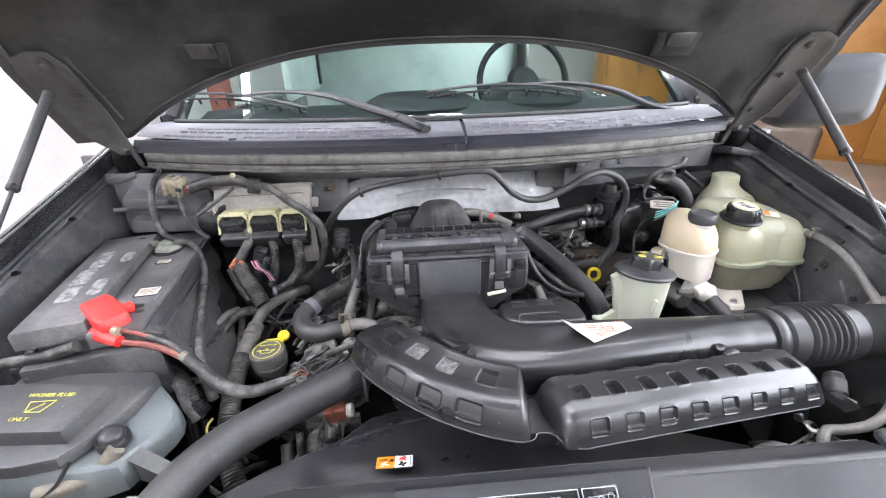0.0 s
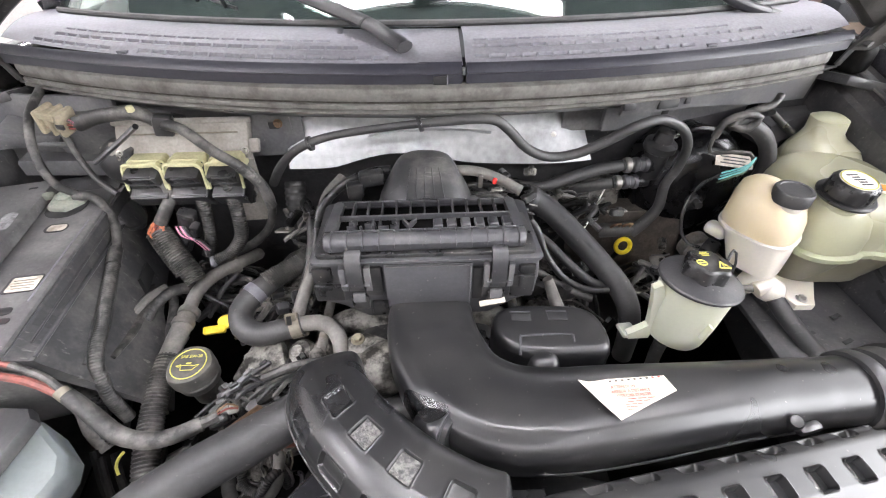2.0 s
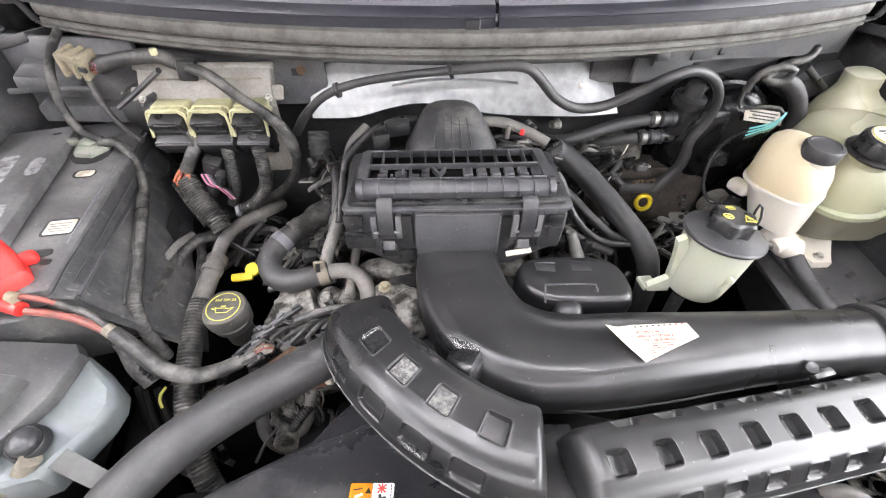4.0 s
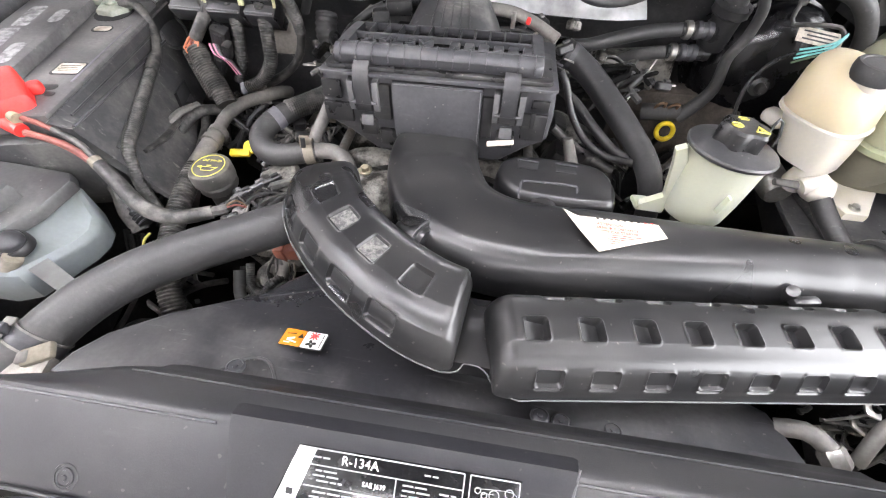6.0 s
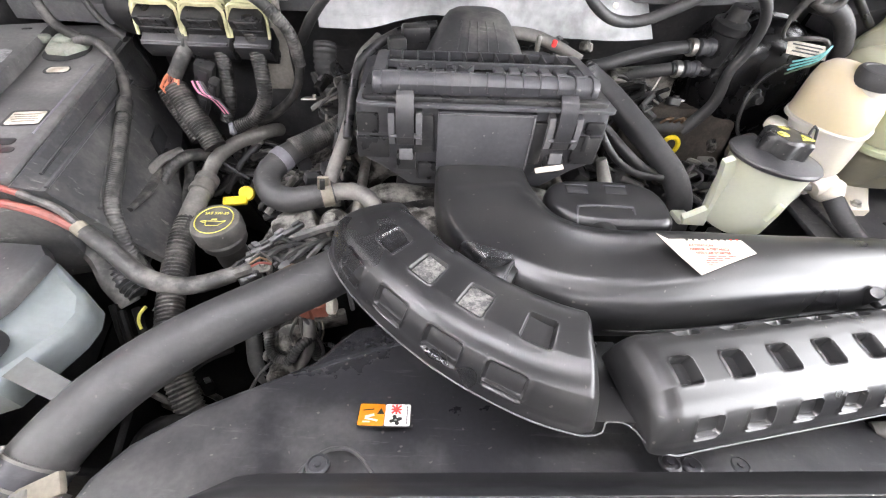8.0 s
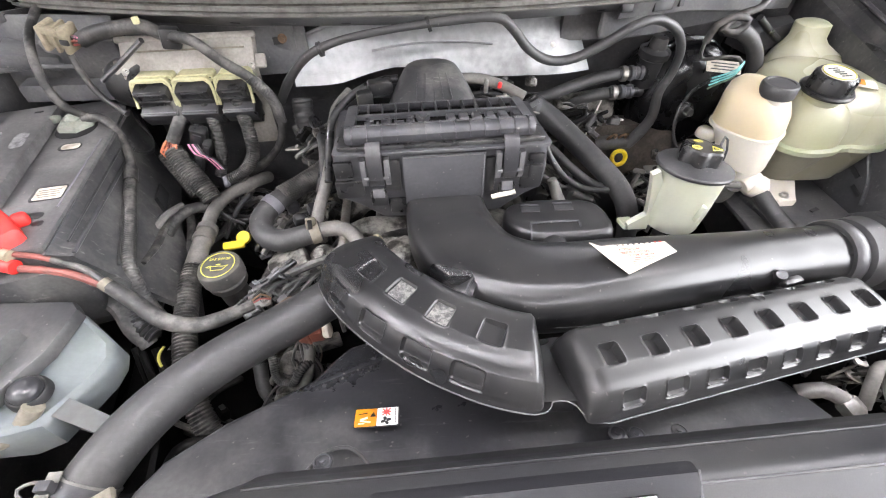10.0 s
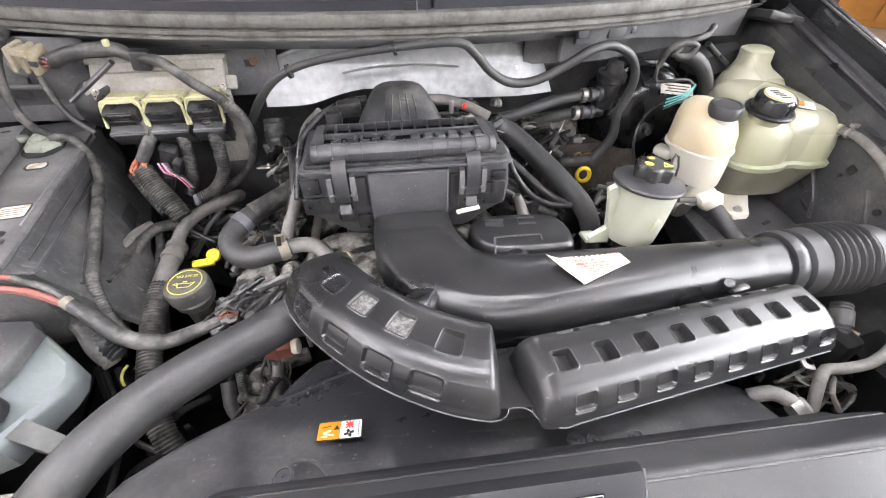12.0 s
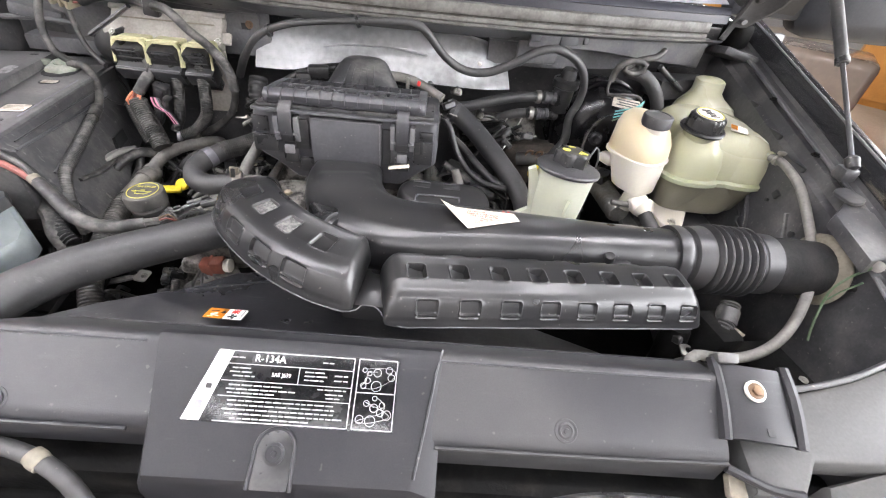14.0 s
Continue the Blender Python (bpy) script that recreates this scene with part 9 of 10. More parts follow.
def wire_nest(name, seed, lo, hi, n, plugs, label, brackets=3):
    """Loose wires, small pipes and plugs crossing one another in a gap of the engine."""
    t = thing(name, tuple((a + b) / 2 for a, b in zip(lo[:2], hi[:2])) + (lo[2],), label, "wiring", "wiring nests")
    rnd = random.Random(seed)

    def spot(u):
        return Vector((rnd.uniform(lo[0], hi[0]), lo[1] + (hi[1] - lo[1]) * u + rnd.uniform(-0.02, 0.02), rnd.uniform(lo[2], hi[2])))
    for k in range(n):
        a = rnd.uniform(0.0, 0.45)
        pts = [spot(a)]
        for q in range(3):
            pts.append(pts[-1].lerp(spot(a + 0.18 * (q + 1)), 0.6))
        pts[0].z -= 0.03
        pts[-1].z -= 0.03
        part("wire", tube(pts, rnd.choice((0.0022, 0.003, 0.004, 0.005, 0.0065)), 7, 0.012), rnd.choice(("loom", "loom", "black", "rubber", "pipe_grey", "dark")), t)
    for k in range(plugs):
        p = spot(rnd.random())
        tn = (rnd.uniform(-25, 25), rnd.uniform(-25, 25), rnd.uniform(0, 180))
        m = pose(p.x, p.y, p.z, *tn)
        b = part("plug", box((0.030, 0.016, 0.016), bevel=0.003, seg=1).move(m), rnd.choice(("black", "dark", "black", "engine")), t)
        part("latch", box((0.012, 0.008, 0.004), (0.004, 0, 0.010), bevel=0.001, seg=1).move(m), rnd.choice(("clip", "black", "grey_plastic")), b)
    for k in range(brackets):
        p = spot(rnd.random())
        m = pose(p.x, p.y, p.z - 0.012, rnd.uniform(-30, 10), rnd.uniform(-20, 20), rnd.uniform(-40, 40))
        w, h = rnd.uniform(0.02, 0.045), rnd.uniform(0.014, 0.03)
        b = part("bracket", slab(round_rect(w, h, 0.004, 2), 0, 0.003, 0.0008).move(m), rnd.choice(("engine", "pipe_grey", "bay_paint", "steel")), t)
        part("bolt", bolt(tuple(m @ Vector((w * 0.2, 0, 0.003))), tuple(m.to_3x3() @ Vector((0, 0, 1))), 0.004, 0.005), rnd.choice(("steel", "engine", "dark")), b)


wire_nest("wire_nest", 3, (-0.32, 0.80, 0.90), (-0.13, 1.02, 0.980), 34, 10, "tangled dusty wires and small plugs beside the filter box")
wire_nest("wire_nest", 5, (0.27, 0.86, 0.90), (0.43, 1.02, 0.990), 28, 8, "tangled dusty wires and pipes between filter box and hose")
wire_nest("wire_nest", 8, (-0.47, 0.50, 0.78), (-0.33, 0.72, 0.88), 14, 4, "dusty wires and brackets low beside the washer bottle")
wire_nest("wire_nest", 11, (-0.30, 0.56, 0.78), (-0.14, 0.70, 0.86), 16, 5, "dusty wires and pipes below the radiator hose")
wire_nest("wire_nest", 13, (-0.46, 0.90, 0.90), (-0.26, 1.06, 0.985), 24, 8, "dusty wires and plugs below the control module")
wire_nest("wire_nest", 17, (-0.28, 0.65, 0.955), (-0.14, 0.76, 0.995), 14, 7, "dusty wires and coil plugs at the engine's front corner")
wire_nest("wire_nest", 21, (-0.02, 0.99, 1.115), (0.28, 1.07, 1.160), 18, 6, "dusty wires and plugs behind the filter box")
wire_nest("wire_nest", 31, (-0.24, 1.0, 1.01), (-0.10, 1.10, 1.10), 20, 6, "dusty wires and plugs beside the heat shield", 5)
wire_nest("wire_nest", 37, (0.28, 1.01, 1.03), (0.47, 1.11, 1.11), 20, 7, "dusty wires, plugs and brackets behind the thick hose", 8)
wire_nest("wire_nest", 47, (-0.50, 0.72, 0.86), (-0.42, 0.95, 0.95), 16, 4, "dusty wires and pipes beside the battery shield", 4)
wire_nest("wire_nest", 53, (0.10, 0.97, 1.12), (0.28, 1.05, 1.165), 14, 7, "dusty plugs and fittings behind the filter box lid", 6)
wire_nest("wire_nest", 59, (0.62, 0.42, 0.86), (0.80, 0.56, 0.95), 12, 3, "dusty wires and pipes beside the fan shroud", 4)
wire_nest("wire_nest", 27, (0.47, 0.90, 0.88), (0.64, 1.06, 0.975), 20, 6, "dusty wires and pipes below the brake booster")


def right_rear():
    # brake booster
    t = thing("brake_booster", (0.665, 1.2, 0.95), "glossy black brake booster drum on the firewall", "brake booster")
    part("drum", lathe([(0.03, -0.095), (0.075, -0.088), (0.112, -0.070), (0.124, -0.05), (0.124, -0.03), (0.130, -0.027), (0.130, -0.015), (0.124, -0.01), (0.124, 0.05), (0.10, 0.06)], (0.672, 1.185, 1.055), (-0.12, 1, -0.12), 40), "gloss_black", t)
    lb = part("label", box((0.074, 0.0012, 0.028), (0.708, 1.083, 1.153), (-52, 4, -12), 0), "dirty_label", t, "grubby white paper label")
    for k in range(3):
        part("text_bar", box((0.056 - 0.012 * (k % 2), 0.0006, 0.0026), (0, -0.0010, 0.007 - 0.007 * k), bevel=0).move(pose(0.708, 1.083, 1.153, -52, 4, -12)), "mid_plastic", lb)
    part("stud", bolt((0.625, 1.095, 1.045), (0, -1, 0.1), 0.008, 0.014), "dark", t)
    part("check_valve", lathe([(0.016, 0), (0.018, 0.012), (0.010, 0.016), (0.008, 0.03)], (0.650, 1.075, 1.062), (0, -1, 0.15), 16), "black", t)
    # purge valve
    v = thing("purge_valve", (0.55, 1.1, 1.1), "black purge valve with hose stubs on the firewall", "valve")
    part("body", lathe([(0.024, -0.07), (0.026, -0.06), (0.026, -0.01), (0.032, -0.006), (0.032, 0.008), (0.020, 0.014), (0.016, 0.035), (0.001, 0.037)], (0.545, 1.095, 1.185), (0.05, -0.1, 1), 20), "black", v)
    for z, x0 in ((1.150, 0.47), (1.108, 0.46)):
        part("stub", tube([(0.54, 1.09, z - 0.004), (0.50, 1.085, z), (x0, 1.08, z)], 0.012, 12), "black", v)
        part("collar", lathe([(0.012, -0.006), (0.016, -0.005), (0.016, 0.005), (0.012, 0.006)], (x0 + 0.012, 1.081, z), (1, 0.06, 0), 14), "steel", v)
        part("quick_connect", lathe([(0.012, -0.016), (0.0155, -0.014), (0.0155, -0.006), (0.0135, -0.004), (0.0135, 0.004), (0.0155, 0.006), (0.0155, 0.014), (0.012, 0.016)], (x0 + 0.040, 1.083, z), (1, 0.06, 0), 16), "mid_plastic", v, "dull metal quick connector")
    hose("vapour_hose", [(0.47, 1.08, 1.15), (0.42, 1.075, 1.145), (0.36, 1.065, 1.132), (0.31, 1.06, 1.118), (0.27, 1.07, 1.112), (0.22, 1.08, 1.12)], [0.0115, 0.0125, 0.0125, 0.012, 0.011, 0.011], "dusty black vapour hose from the purge valve", "hose")
    hose("vapour_hose", [(0.46, 1.08, 1.108), (0.43, 1.085, 1.10), (0.40, 1.10, 1.08), (0.38, 1.12, 1.05)], 0.012, "short dusty hose below the purge valve", "hose")
    ah = thing("air_hose", (0.468, 0.83, 0.84), "thick dusty black hose running down past the filter box", "hose")
    part("hose", tube([(0.255, 1.02, 1.125), (0.285, 1.02, 1.112), (0.325, 0.995, 1.088), (0.365, 0.955, 1.060), (0.40, 0.915, 1.035), (0.430, 0.875, 1.01), (0.450, 0.85, 0.975), (0.462, 0.835, 0.92), (0.468, 0.83, 0.84)], [0.022, 0.023, 0.023, 0.023, 0.022, 0.022, 0.021, 0.02, 0.02], 16), "rubber", ah)
    part("clamp", clamp_band((0.278, 1.020, 1.115), (0.9, -0.1, -0.4), 0.0232, 0.009, 0.0012), "mid_plastic", ah, "dull band clamp")
    part("cuff", tube([(0.262, 1.02, 1.122), (0.272, 1.02, 1.118)], 0.0245, 16), "black", ah)
    hose("wire_lead", [(0.255, 0.93, 1.13), (0.268, 0.92, 1.115), (0.285, 0.90, 1.075), (0.315, 0.875, 1.04), (0.355, 0.86, 1.02), (0.405, 0.86, 1.012)], 0.0062, "dusty black lead looping beside the filter box", "wire", "black")
    hose("wire_lead", [(0.27, 0.96, 1.08), (0.30, 0.94, 1.065), (0.335, 0.91, 1.04), (0.375, 0.885, 1.015), (0.415, 0.875, 1.0)], 0.009, "dusty black lead looping beside the filter box", "wire", "black")
    hose("wire_lead", [(0.26, 0.90, 1.04), (0.29, 0.895, 1.02), (0.33, 0.88, 1.0), (0.38, 0.865, 0.985)], 0.008, "dusty black lead looping beside the filter box", "wire", "loom")
    hose("thin_wire", [(0.455, 1.09, 1.09), (0.44, 1.075, 1.06), (0.42, 1.05, 1.03), (0.40, 1.03, 1.01)], 0.0018, "thin bare grey wire on the firewall side", "wire", "zinc")
    p = thing("sensor", (0.30, 0.84, 0.98), "grey metal sensor beside the filter box", "sensor")
    part("barrel", tube([(0.285, 0.865, 1.045), (0.295, 0.855, 1.02), (0.305, 0.838, 0.995)], [0.009, 0.011, 0.013], 12), "pipe_grey", p)
    part("tip", lathe([(0.013, 0), (0.015, 0.004), (0.013, 0.010), (0.006, 0.012)], (0.306, 0.836, 0.993), (0.3, -0.6, -0.4), 14), "cowl", p)
    part("plug", box((0.05, 0.03, 0.03), (0.335, 0.885, 0.99), (0, 20, 30), 0.006), "black", p)
    # wiring over the booster
    w = thing("booster_wiring", (0.70, 1.1, 1.12), "thin black and teal wires over the brake booster", "wiring")
    part("loop", tube([(0.655, 1.10, 1.215), (0.650, 1.095, 1.19), (0.655, 1.09, 1.17), (0.69, 1.08, 1.175), (0.725, 1.075, 1.175), (0.738, 1.07, 1.16)], 0.0038, 8), "loom", w)
    for k in range(4):
        part("teal_wire", tube([(0.740, 1.07, 1.168 - 0.002 * k), (0.725, 1.062, 1.156 - 0.006 * k), (0.700, 1.058, 1.148 - 0.006 * k), (0.672, 1.056, 1.142 - 0.008 * k)], 0.0019, 6), "teal_wire" if k < 3 else "green_wire", w, "teal wire")
    part("lead", tube([(0.672, 1.06, 1.135), (0.64, 1.055, 1.115), (0.615, 1.04, 1.08), (0.612, 1.02, 1.03), (0.63, 1.0, 1.0), (0.655, 0.985, 1.0)], 0.0035, 8), "black", w)
    part("plug", box((0.04, 0.03, 0.026), (0.662, 0.975, 1.005), (0, -10, 40), 0.005), "black", w)
    hose("booster_hose", [(0.69, 1.11, 1.225), (0.735, 1.105, 1.215), (0.77, 1.10, 1.185), (0.795, 1.10, 1.14), (0.805, 1.11, 1.09)], 0.016, "dark rubber hose standing behind the brake reservoir", "hose")
    hose("coiled_wire", [(0.655, 1.10, 1.20), (0.66, 1.095, 1.235), (0.69, 1.09, 1.252), (0.72, 1.09, 1.245), (0.705, 1.085, 1.225), (0.675, 1.09, 1.228), (0.70, 1.10, 1.25), (0.745, 1.105, 1.262), (0.765, 1.12, 1.275)], 0.0075, "dusty coiled wire below the cowl", "wire", "loom")
    hose("hood_cable", [(0.775, 1.13, 1.235), (0.82, 1.14, 1.205), (0.86, 1.15, 1.18)], 0.007, "straight black rod below the cowl", "rod", "black")
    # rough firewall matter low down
    f = thing("transmission_tunnel", (0.55, 1.1, 0.8), "rough dirty brown insulation low on the firewall", "insulation")
    s = box((0.26, 0.10, 0.16), (0.55, 1.13, 0.93), (-15, 0, -5), 0.03, 4)
    s.v = [tuple(Vector(v) + Vector((noise.noise(Vector(v) * 30), noise.noise(Vector(v) * 30 + Vector((5, 0, 0))), noise.noise(Vector(v) * 30 + Vector((0, 7, 0))))) * 0.012) for v in s.v]
    part("mat", s, "mat", f)
    part("plate", box((0.16, 0.05, 0.06), (0.42, 1.13, 1.05), (0, -8, 0), 0.008), "engine", f)
    part("spring_clamp", tube([(0.478, 1.06, 1.0), (0.480, 1.045, 1.02), (0.492, 1.045, 1.022), (0.496, 1.06, 1.0)], 0.003, 6), "copper", f)
    part("spring_clamp", tube([(0.502, 1.06, 1.0), (0.506, 1.045, 1.02), (0.518, 1.045, 1.022), (0.520, 1.06, 1.0)], 0.003, 6), "copper", f)
    part("lower_hose", tube([(0.54, 1.07, 0.99), (0.50, 1.06, 0.995), (0.46, 1.07, 0.985)], 0.017, 12), "rubber", f)
    # injectors and wiring behind the filter box lid
    g = thing("throttle_linkage", (0.1, 1.0, 1.12), "dusty plugs and metal fittings behind the filter box", "fittings")
    part("plug", box((0.045, 0.026, 0.026), (-0.035, 1.0, 1.185), (0, 0, 12), 0.005), "black", g)
    part("plug", box((0.030, 0.022, 0.03), (-0.065, 0.985, 1.17), (0, 0, 12), 0.005), "black", g)
    part("pipe", tube([(0.12, 1.02, 1.185), (0.16, 1.02, 1.182), (0.20, 1.01, 1.172), (0.245, 0.99, 1.155)], 0.010, 10), "pipe_grey", g)
    part("bracket", box((0.008, 0.008, 0.026), (0.165, 0.98, 1.185), bevel=0.002), "steel", g)
    part("red_tab", box((0.008, 0.008, 0.012), (0.190, 0.975, 1.188), (0, 10, 0), 0.003), "red", g, "small red tab")
    part("plate", box((0.32, 0.10, 0.02), (0.10, 1.04, 1.12), (-10, 0, 0), 0.004), "dark", g)


right_rear()


# ---- right-hand front corner ----
def front_right():
    t = thing("radiator_mount", (0.615, 0.29, 1.05), "black steel radiator mounting bracket with a brass-coloured bolt", "bracket")
    m = pose(0.617, 0.292, 1.098, 22, 2, -4)
    part("plate", rings([[m @ Vector((x + 0.006 * (0.05 - y), y, z)) for x, z in ((-0.036, -0.006), (-0.036, 0.0), (-0.030, 0.004), (0.0, 0.005), (0.030, 0.004), (0.036, 0.0), (0.036, -0.006))] for y in (-0.040, -0.037, 0.0, 0.034, 0.040)]), "centre_cover", t, "black pressed plate")
    for x, b in ((-0.041, -1), (0.041, 1)):
        part("flange", rings([[m @ Vector((x + b * o, y, z + 0.005 * math.sin(math.pi * (y + 0.042) / 0.09))) for o, z in ((-0.005, -0.004), (-0.005, 0.001), (0.0, 0.004), (0.005, 0.003), (0.007, -0.004))] for y in (-0.042, -0.03, -0.01, 0.01, 0.03, 0.046)]), "centre_cover", t)
    part("washer", lathe([(0.0115, 0.0), (0.0118, 0.003), (0.007, 0.0035)], tuple(m @ Vector((-0.004, 0.012, 0.0052))), tuple(m.to_3x3() @ Vector((0, 0, 1))), 20), "cream_label", t, "pale washer")
    part("bolt", bolt(tuple(m @ Vector((-0.004, 0.012, 0.008))), tuple(m.to_3x3() @ Vector((0, 0, 1))), 0.006, 0.006), "copper", t)
    part("tab", box((0.026, 0.012, 0.018), tuple(m @ Vector((-0.030, 0.046, 0.002))), (30, 0, 0), 0.003), "paint", t)
    part("slot", box((0.008, 0.008, 0.002), tuple(m @ Vector((0.006, -0.030, 0.0046))), (22, 0, 0), 0), "ink_and_holes", t, "dark slot")
    h = thing("header_panel", (0.72, 0.27, 1.0), "dusty grey painted header panel beside the radiator bracket", "panel")
    part("panel", slab([(0.60, 0.215), (0.655, 0.212), (0.685, 0.25), (0.80, 0.25), (1.02, 0.33), (1.02, 0.44), (0.84, 0.366), (0.78, 0.345), (0.70, 0.325), (0.655, 0.325), (0.60, 0.30)], 1.03, lambda x, y: 1.082 - 0.25 * (0.33 - y), 0.008), "header", h)
    part("lamp_housing", slab([(0.66, 0.10), (1.0, 0.10), (1.02, 0.32), (0.79, 0.255), (0.70, 0.235)], 0.95, lambda x, y: 1.068 - 0.4 * (0.3 - y), 0.012), "header", h, "grey lamp housing")
    part("edge", tube([(0.66, 0.327, 1.082), (0.70, 0.327, 1.083), (0.78, 0.346, 1.088), (0.85, 0.372, 1.096)], 0.004, 8), "paint", h)
    part("edge", tube([(0.575, 0.238, 1.058), (0.62, 0.220, 1.052), (0.652, 0.216, 1.052)], 0.005, 8), "cover", h)
    # the same mounting at the other end of the radiator
    t = thing("radiator_mount", (-0.42, 0.29, 1.04), "grimy grey radiator mounting bracket with a rusty bolt", "bracket")
    m = pose(-0.430, 0.288, 1.080, 20, -2, 6)
    part("plate", box((0.085, 0.10, 0.006), bevel=0.003).move(m), "header", t)
    part("washer", lathe([(0.015, 0.0), (0.0155, 0.003), (0.008, 0.0035)], tuple(m @ Vector((0.012, 0.0, 0.003))), tuple(m.to_3x3() @ Vector((0, 0, 1))), 20), "grommet", t, "grimy washer")
    part("bolt", bolt(tuple(m @ Vector((0.012, 0.0, 0.006))), tuple(m.to_3x3() @ Vector((0, 0, 1))), 0.007, 0.007), "copper", t)
    part("side_flange", tube([(-0.392, 0.335, 1.06), (-0.385, 0.305, 1.082), (-0.384, 0.265, 1.075), (-0.386, 0.235, 1.055)], 0.006, 8, flat=0.6), "dark", t)
    hl = thing("header_panel", (-0.55, 0.27, 1.0), "dusty grey painted header panel beside the radiator bracket", "panel")
    part("panel", slab([(-0.82, 0.33), (-0.60, 0.25), (-0.475, 0.235), (-0.465, 0.325), (-0.58, 0.345), (-0.82, 0.44)], 1.0, lambda x, y: 1.066 - 0.25 * (0.33 - y), 0.008), "header", hl)
    # added black sheets fill the dark gaps at the bay's front corners
    for sx in (-0.66, 0.86):
        solid("gap_sheet", box((0.46, 0.012, 0.52), (sx, 0.40, 0.56), (-8, 0, 0), 0.003), "dark", "black sheet added to fill the dark gap at the bay's front", "splash shield", "splash shields")
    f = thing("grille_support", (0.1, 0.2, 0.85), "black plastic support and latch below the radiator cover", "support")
    # near-black beam and shelf stand in for the shade under the cover
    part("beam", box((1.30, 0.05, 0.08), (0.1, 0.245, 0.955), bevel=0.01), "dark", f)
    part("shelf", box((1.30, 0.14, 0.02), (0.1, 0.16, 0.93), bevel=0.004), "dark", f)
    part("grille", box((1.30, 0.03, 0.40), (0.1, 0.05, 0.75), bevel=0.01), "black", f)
    part("latch", box((0.16, 0.03, 0.045), (0.14, 0.192, 0.965), bevel=0.008), "black", f)
    part("latch", box((0.05, 0.03, 0.06), (0.06, 0.186, 0.985), bevel=0.008), "black", f)
    part("latch", box((0.06, 0.03, 0.05), (0.21, 0.186, 0.982), bevel=0.008), "grey_plastic", f)
    part("pale_tab", box((0.045, 0.025, 0.012), (0.605, 0.226, 1.035), (20, 0, -10), 0.003), "grommet", f)
    part("pale_tab", box((0.03, 0.03, 0.05), (0.598, 0.205, 0.99), (10, 0, 0), 0.004), "cowl", f)
    part("cable", tube([(0.30, 0.19, 1.0), (0.36, 0.197, 1.03), (0.43, 0.208, 1.04), (0.52, 0.21, 1.035), (0.60, 0.205, 1.025), (0.66, 0.20, 1.0)], 0.0045, 8), "black", f, "thin black release cable")
    hose("release_hose", [(-0.32, 0.205, 1.03), (-0.24, 0.225, 1.04), (-0.184, 0.226, 1.035), (-0.14, 0.217, 1.03), (-0.10, 0.200, 1.02), (-0.075, 0.18, 0.99), (-0.07, 0.17, 0.95)], 0.0085, "black hose under the front edge of the radiator cover", "hose")
    solid("hose_joint", lathe([(0.0095, -0.008), (0.0105, 0), (0.0095, 0.008)], (-0.137, 0.216, 1.03), (0.8, -0.4, -0.2), 14), "grommet", "grey joint on a thin black hose", "hose joint")
    # loose pieces between resonator and fender
    b = thing("relay_box", (0.85, 0.50, 0.8), "black plastic box low beside the inner fender", "box")
    # box and towers near black, painting the shade of this corner
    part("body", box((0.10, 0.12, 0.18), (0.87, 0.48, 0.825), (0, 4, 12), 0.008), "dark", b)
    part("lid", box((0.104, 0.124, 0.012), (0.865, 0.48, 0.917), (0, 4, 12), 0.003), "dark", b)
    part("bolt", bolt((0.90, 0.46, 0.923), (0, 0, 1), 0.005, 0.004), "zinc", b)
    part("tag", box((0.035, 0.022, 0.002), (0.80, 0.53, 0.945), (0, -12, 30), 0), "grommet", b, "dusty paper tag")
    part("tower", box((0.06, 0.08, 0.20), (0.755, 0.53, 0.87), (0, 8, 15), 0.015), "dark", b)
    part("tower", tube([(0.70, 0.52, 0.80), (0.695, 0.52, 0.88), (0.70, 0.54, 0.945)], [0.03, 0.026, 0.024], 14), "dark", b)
    part("ribbed_elbow", tube([(0.795, 0.57, 0.985), (0.782, 0.545, 0.968), (0.765, 0.52, 0.945), (0.755, 0.50, 0.905)], 0.0165, 16, pitch=0.006, depth=0.0016), "loom", b, "dusty ribbed elbow")
    part("elbow_joint", tube([(0.790, 0.56, 0.978), (0.779, 0.54, 0.964)], 0.0185, 16), "loom", b)
    hose("lower_pipe", [(0.56, 0.45, 0.94), (0.585, 0.445, 0.955), (0.605, 0.43, 0.955), (0.618, 0.41, 0.945), (0.622, 0.39, 0.92)], 0.0115, "grey metal pipe beside the fan shroud", "pipe", "pipe_grey")
    solid("pipe_nut", lathe([(0.014, -0.012), (0.016, -0.008), (0.016, 0.008), (0.014, 0.012)], (0.613, 0.418, 0.950), (0.4, -0.8, -0.3), 6), "steel", "dull steel hexagonal pipe nut", "nut")
    g = thing("ground_wire", (0.93, 0.5, 1.0), "thin green earth wire bolted to the inner fender", "wire")
    part("wire", tube([(0.972, 0.561, 1.10), (0.970, 0.578, 1.06), (0.966, 0.582, 1.018), (0.962, 0.562, 0.962), (0.960, 0.545, 0.93)], 0.0022, 8), "green_wire", g)
    part("wire", tube([(0.972, 0.556, 1.07), (0.970, 0.57, 1.035), (0.968, 0.58, 1.0)], 0.0016, 8), "green_wire", g)
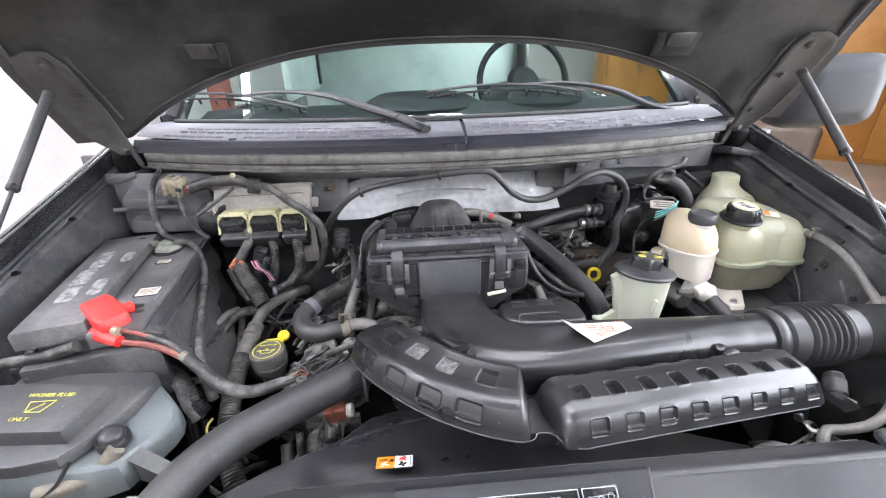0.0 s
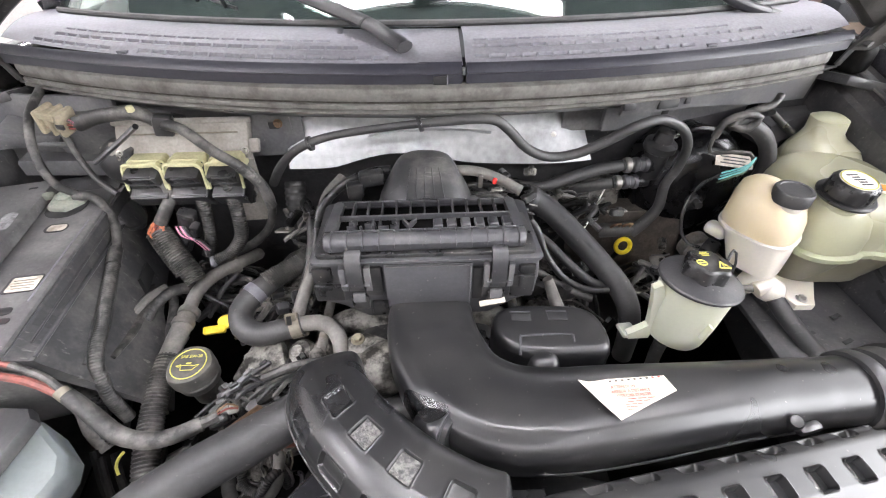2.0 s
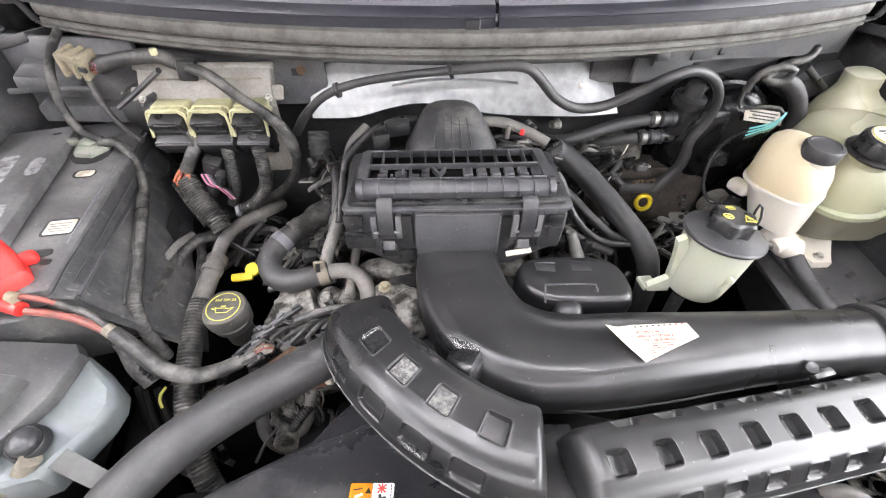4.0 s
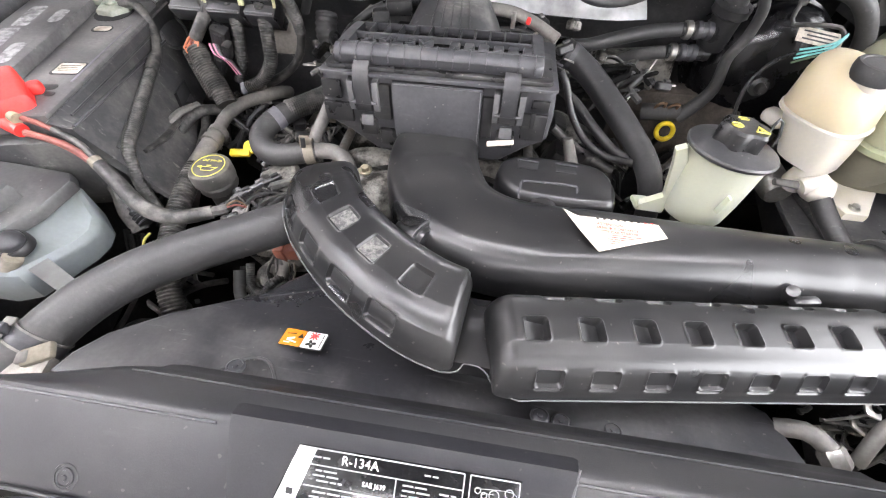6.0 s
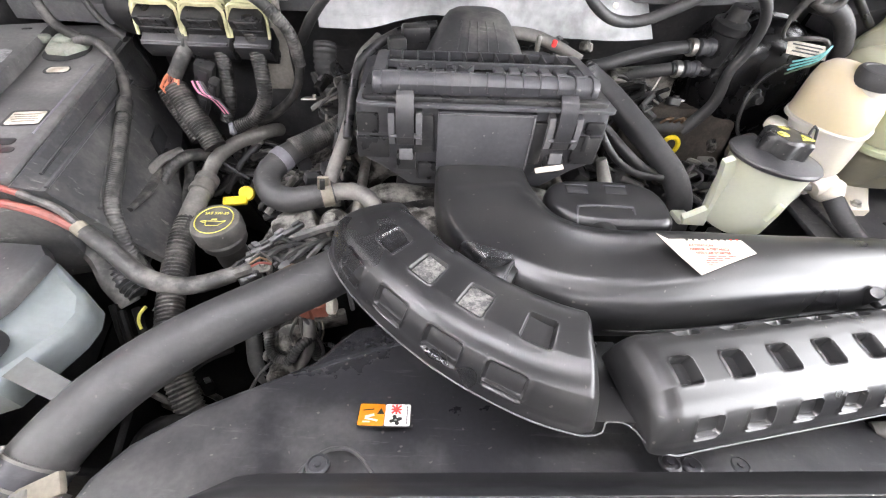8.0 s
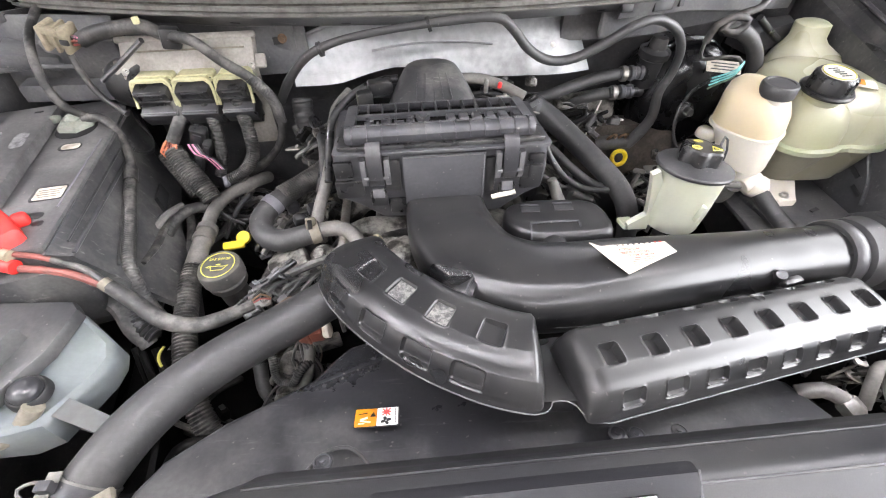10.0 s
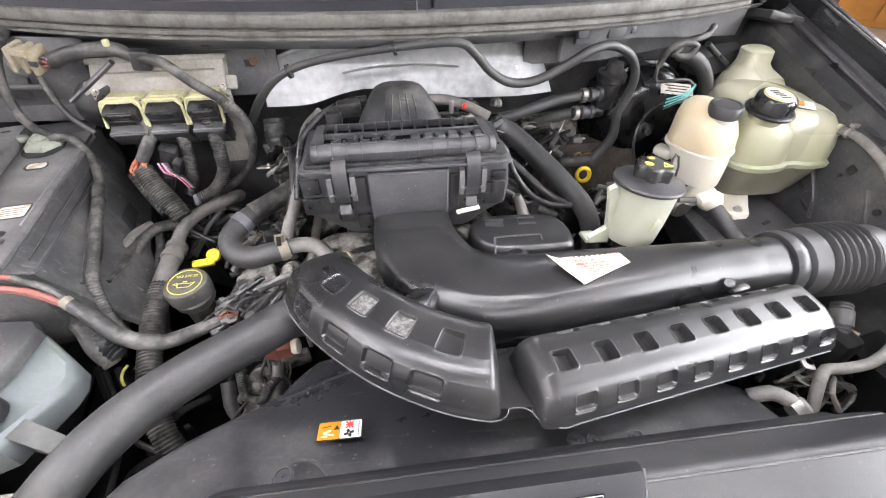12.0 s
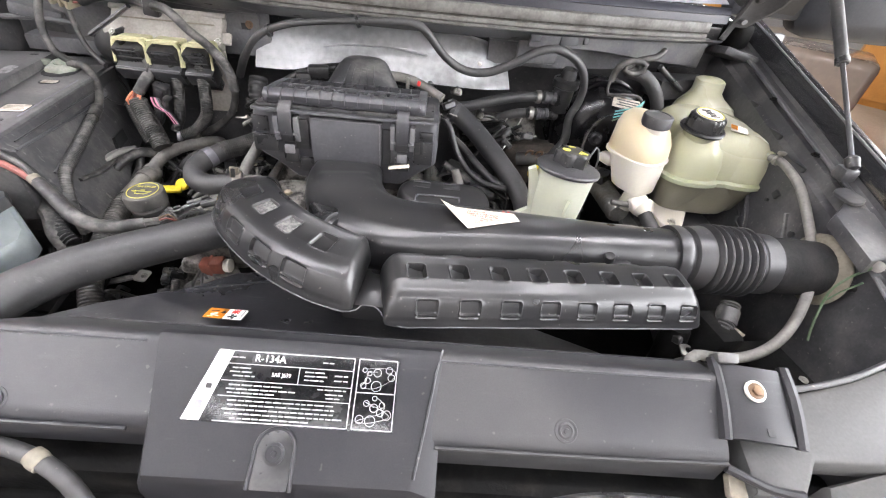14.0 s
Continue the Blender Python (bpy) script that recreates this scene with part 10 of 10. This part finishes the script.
    part("lug", lathe([(0.009, 0), (0.010, 0.003), (0.005, 0.005)], (0.976, 0.559, 1.104), (-1, -0.2, 0.2), 14), "pipe_grey", g)
    # holes and pressed ribs in the right apron
    for y, z, r in ((0.739, 1.034, 0.007), (0.575, 1.04, 0.007), (0.845, 1.052, 0.004), (0.46, 0.93, 0.012)):
        part("hole", lathe([(r, -0.004), (r, 0.0035)], (0.9885, y, z), (-1, 0, 0.03), 14), "ink_and_holes", right_fender, "dark round hole")
    for y, z, h, w in ((0.832, 1.074, 0.016, 0.016), (0.90, 0.985, 0.010, 0.03), (0.87, 0.955, 0.010, 0.03)):
        part("hole", box((0.006, w, h), (0.9875, y, z), (20, 0, 0), 0.001), "ink_and_holes", right_fender, "dark slotted hole")
    for pts in (((0.987, 0.90, 1.03), (0.986, 0.86, 0.985), (0.985, 0.84, 0.94)), ((0.988, 0.78, 1.06), (0.988, 0.74, 1.0), (0.987, 0.72, 0.94)), ((0.990, 0.56, 1.08), (0.990, 0.50, 1.06), (0.990, 0.43, 1.03))):
        part("pressed_rib", tube(pts, 0.006, 8, 0.02, flat=0.6), "paint", right_fender)
    part("plug_plate", slab(round_rect(0.030, 0.05, 0.012), 0, 0.006, 0.002).move(pose(0.997, 0.70, 1.150, 0, -14, 8)), "paint", right_fender)
    c = thing("apron_shelf", (0.85, 0.85, 0.9), "black painted steel shelf below the coolant tank", "shelf")
    part("plate", box((0.24, 0.26, 0.012), (0.83, 0.83, 0.928), (0, 0, 0), 0.003), "paint", c)
    part("rib", box((0.03, 0.22, 0.012), (0.77, 0.82, 0.936), (0, 0, 8), 0.004), "paint", c)
    for x, y in ((0.80, 0.80), (0.86, 0.78), (0.88, 0.84)):
        part("slot", box((0.022, 0.008, 0.002), (x, y, 0.9355), (0, 0, 20), 0), "ink_and_holes", c)
    part("lower_hose", tube([(0.735, 0.85, 0.985), (0.75, 0.82, 0.965), (0.77, 0.78, 0.945), (0.79, 0.73, 0.93)], 0.016, 12), "rubber", c)


front_right()
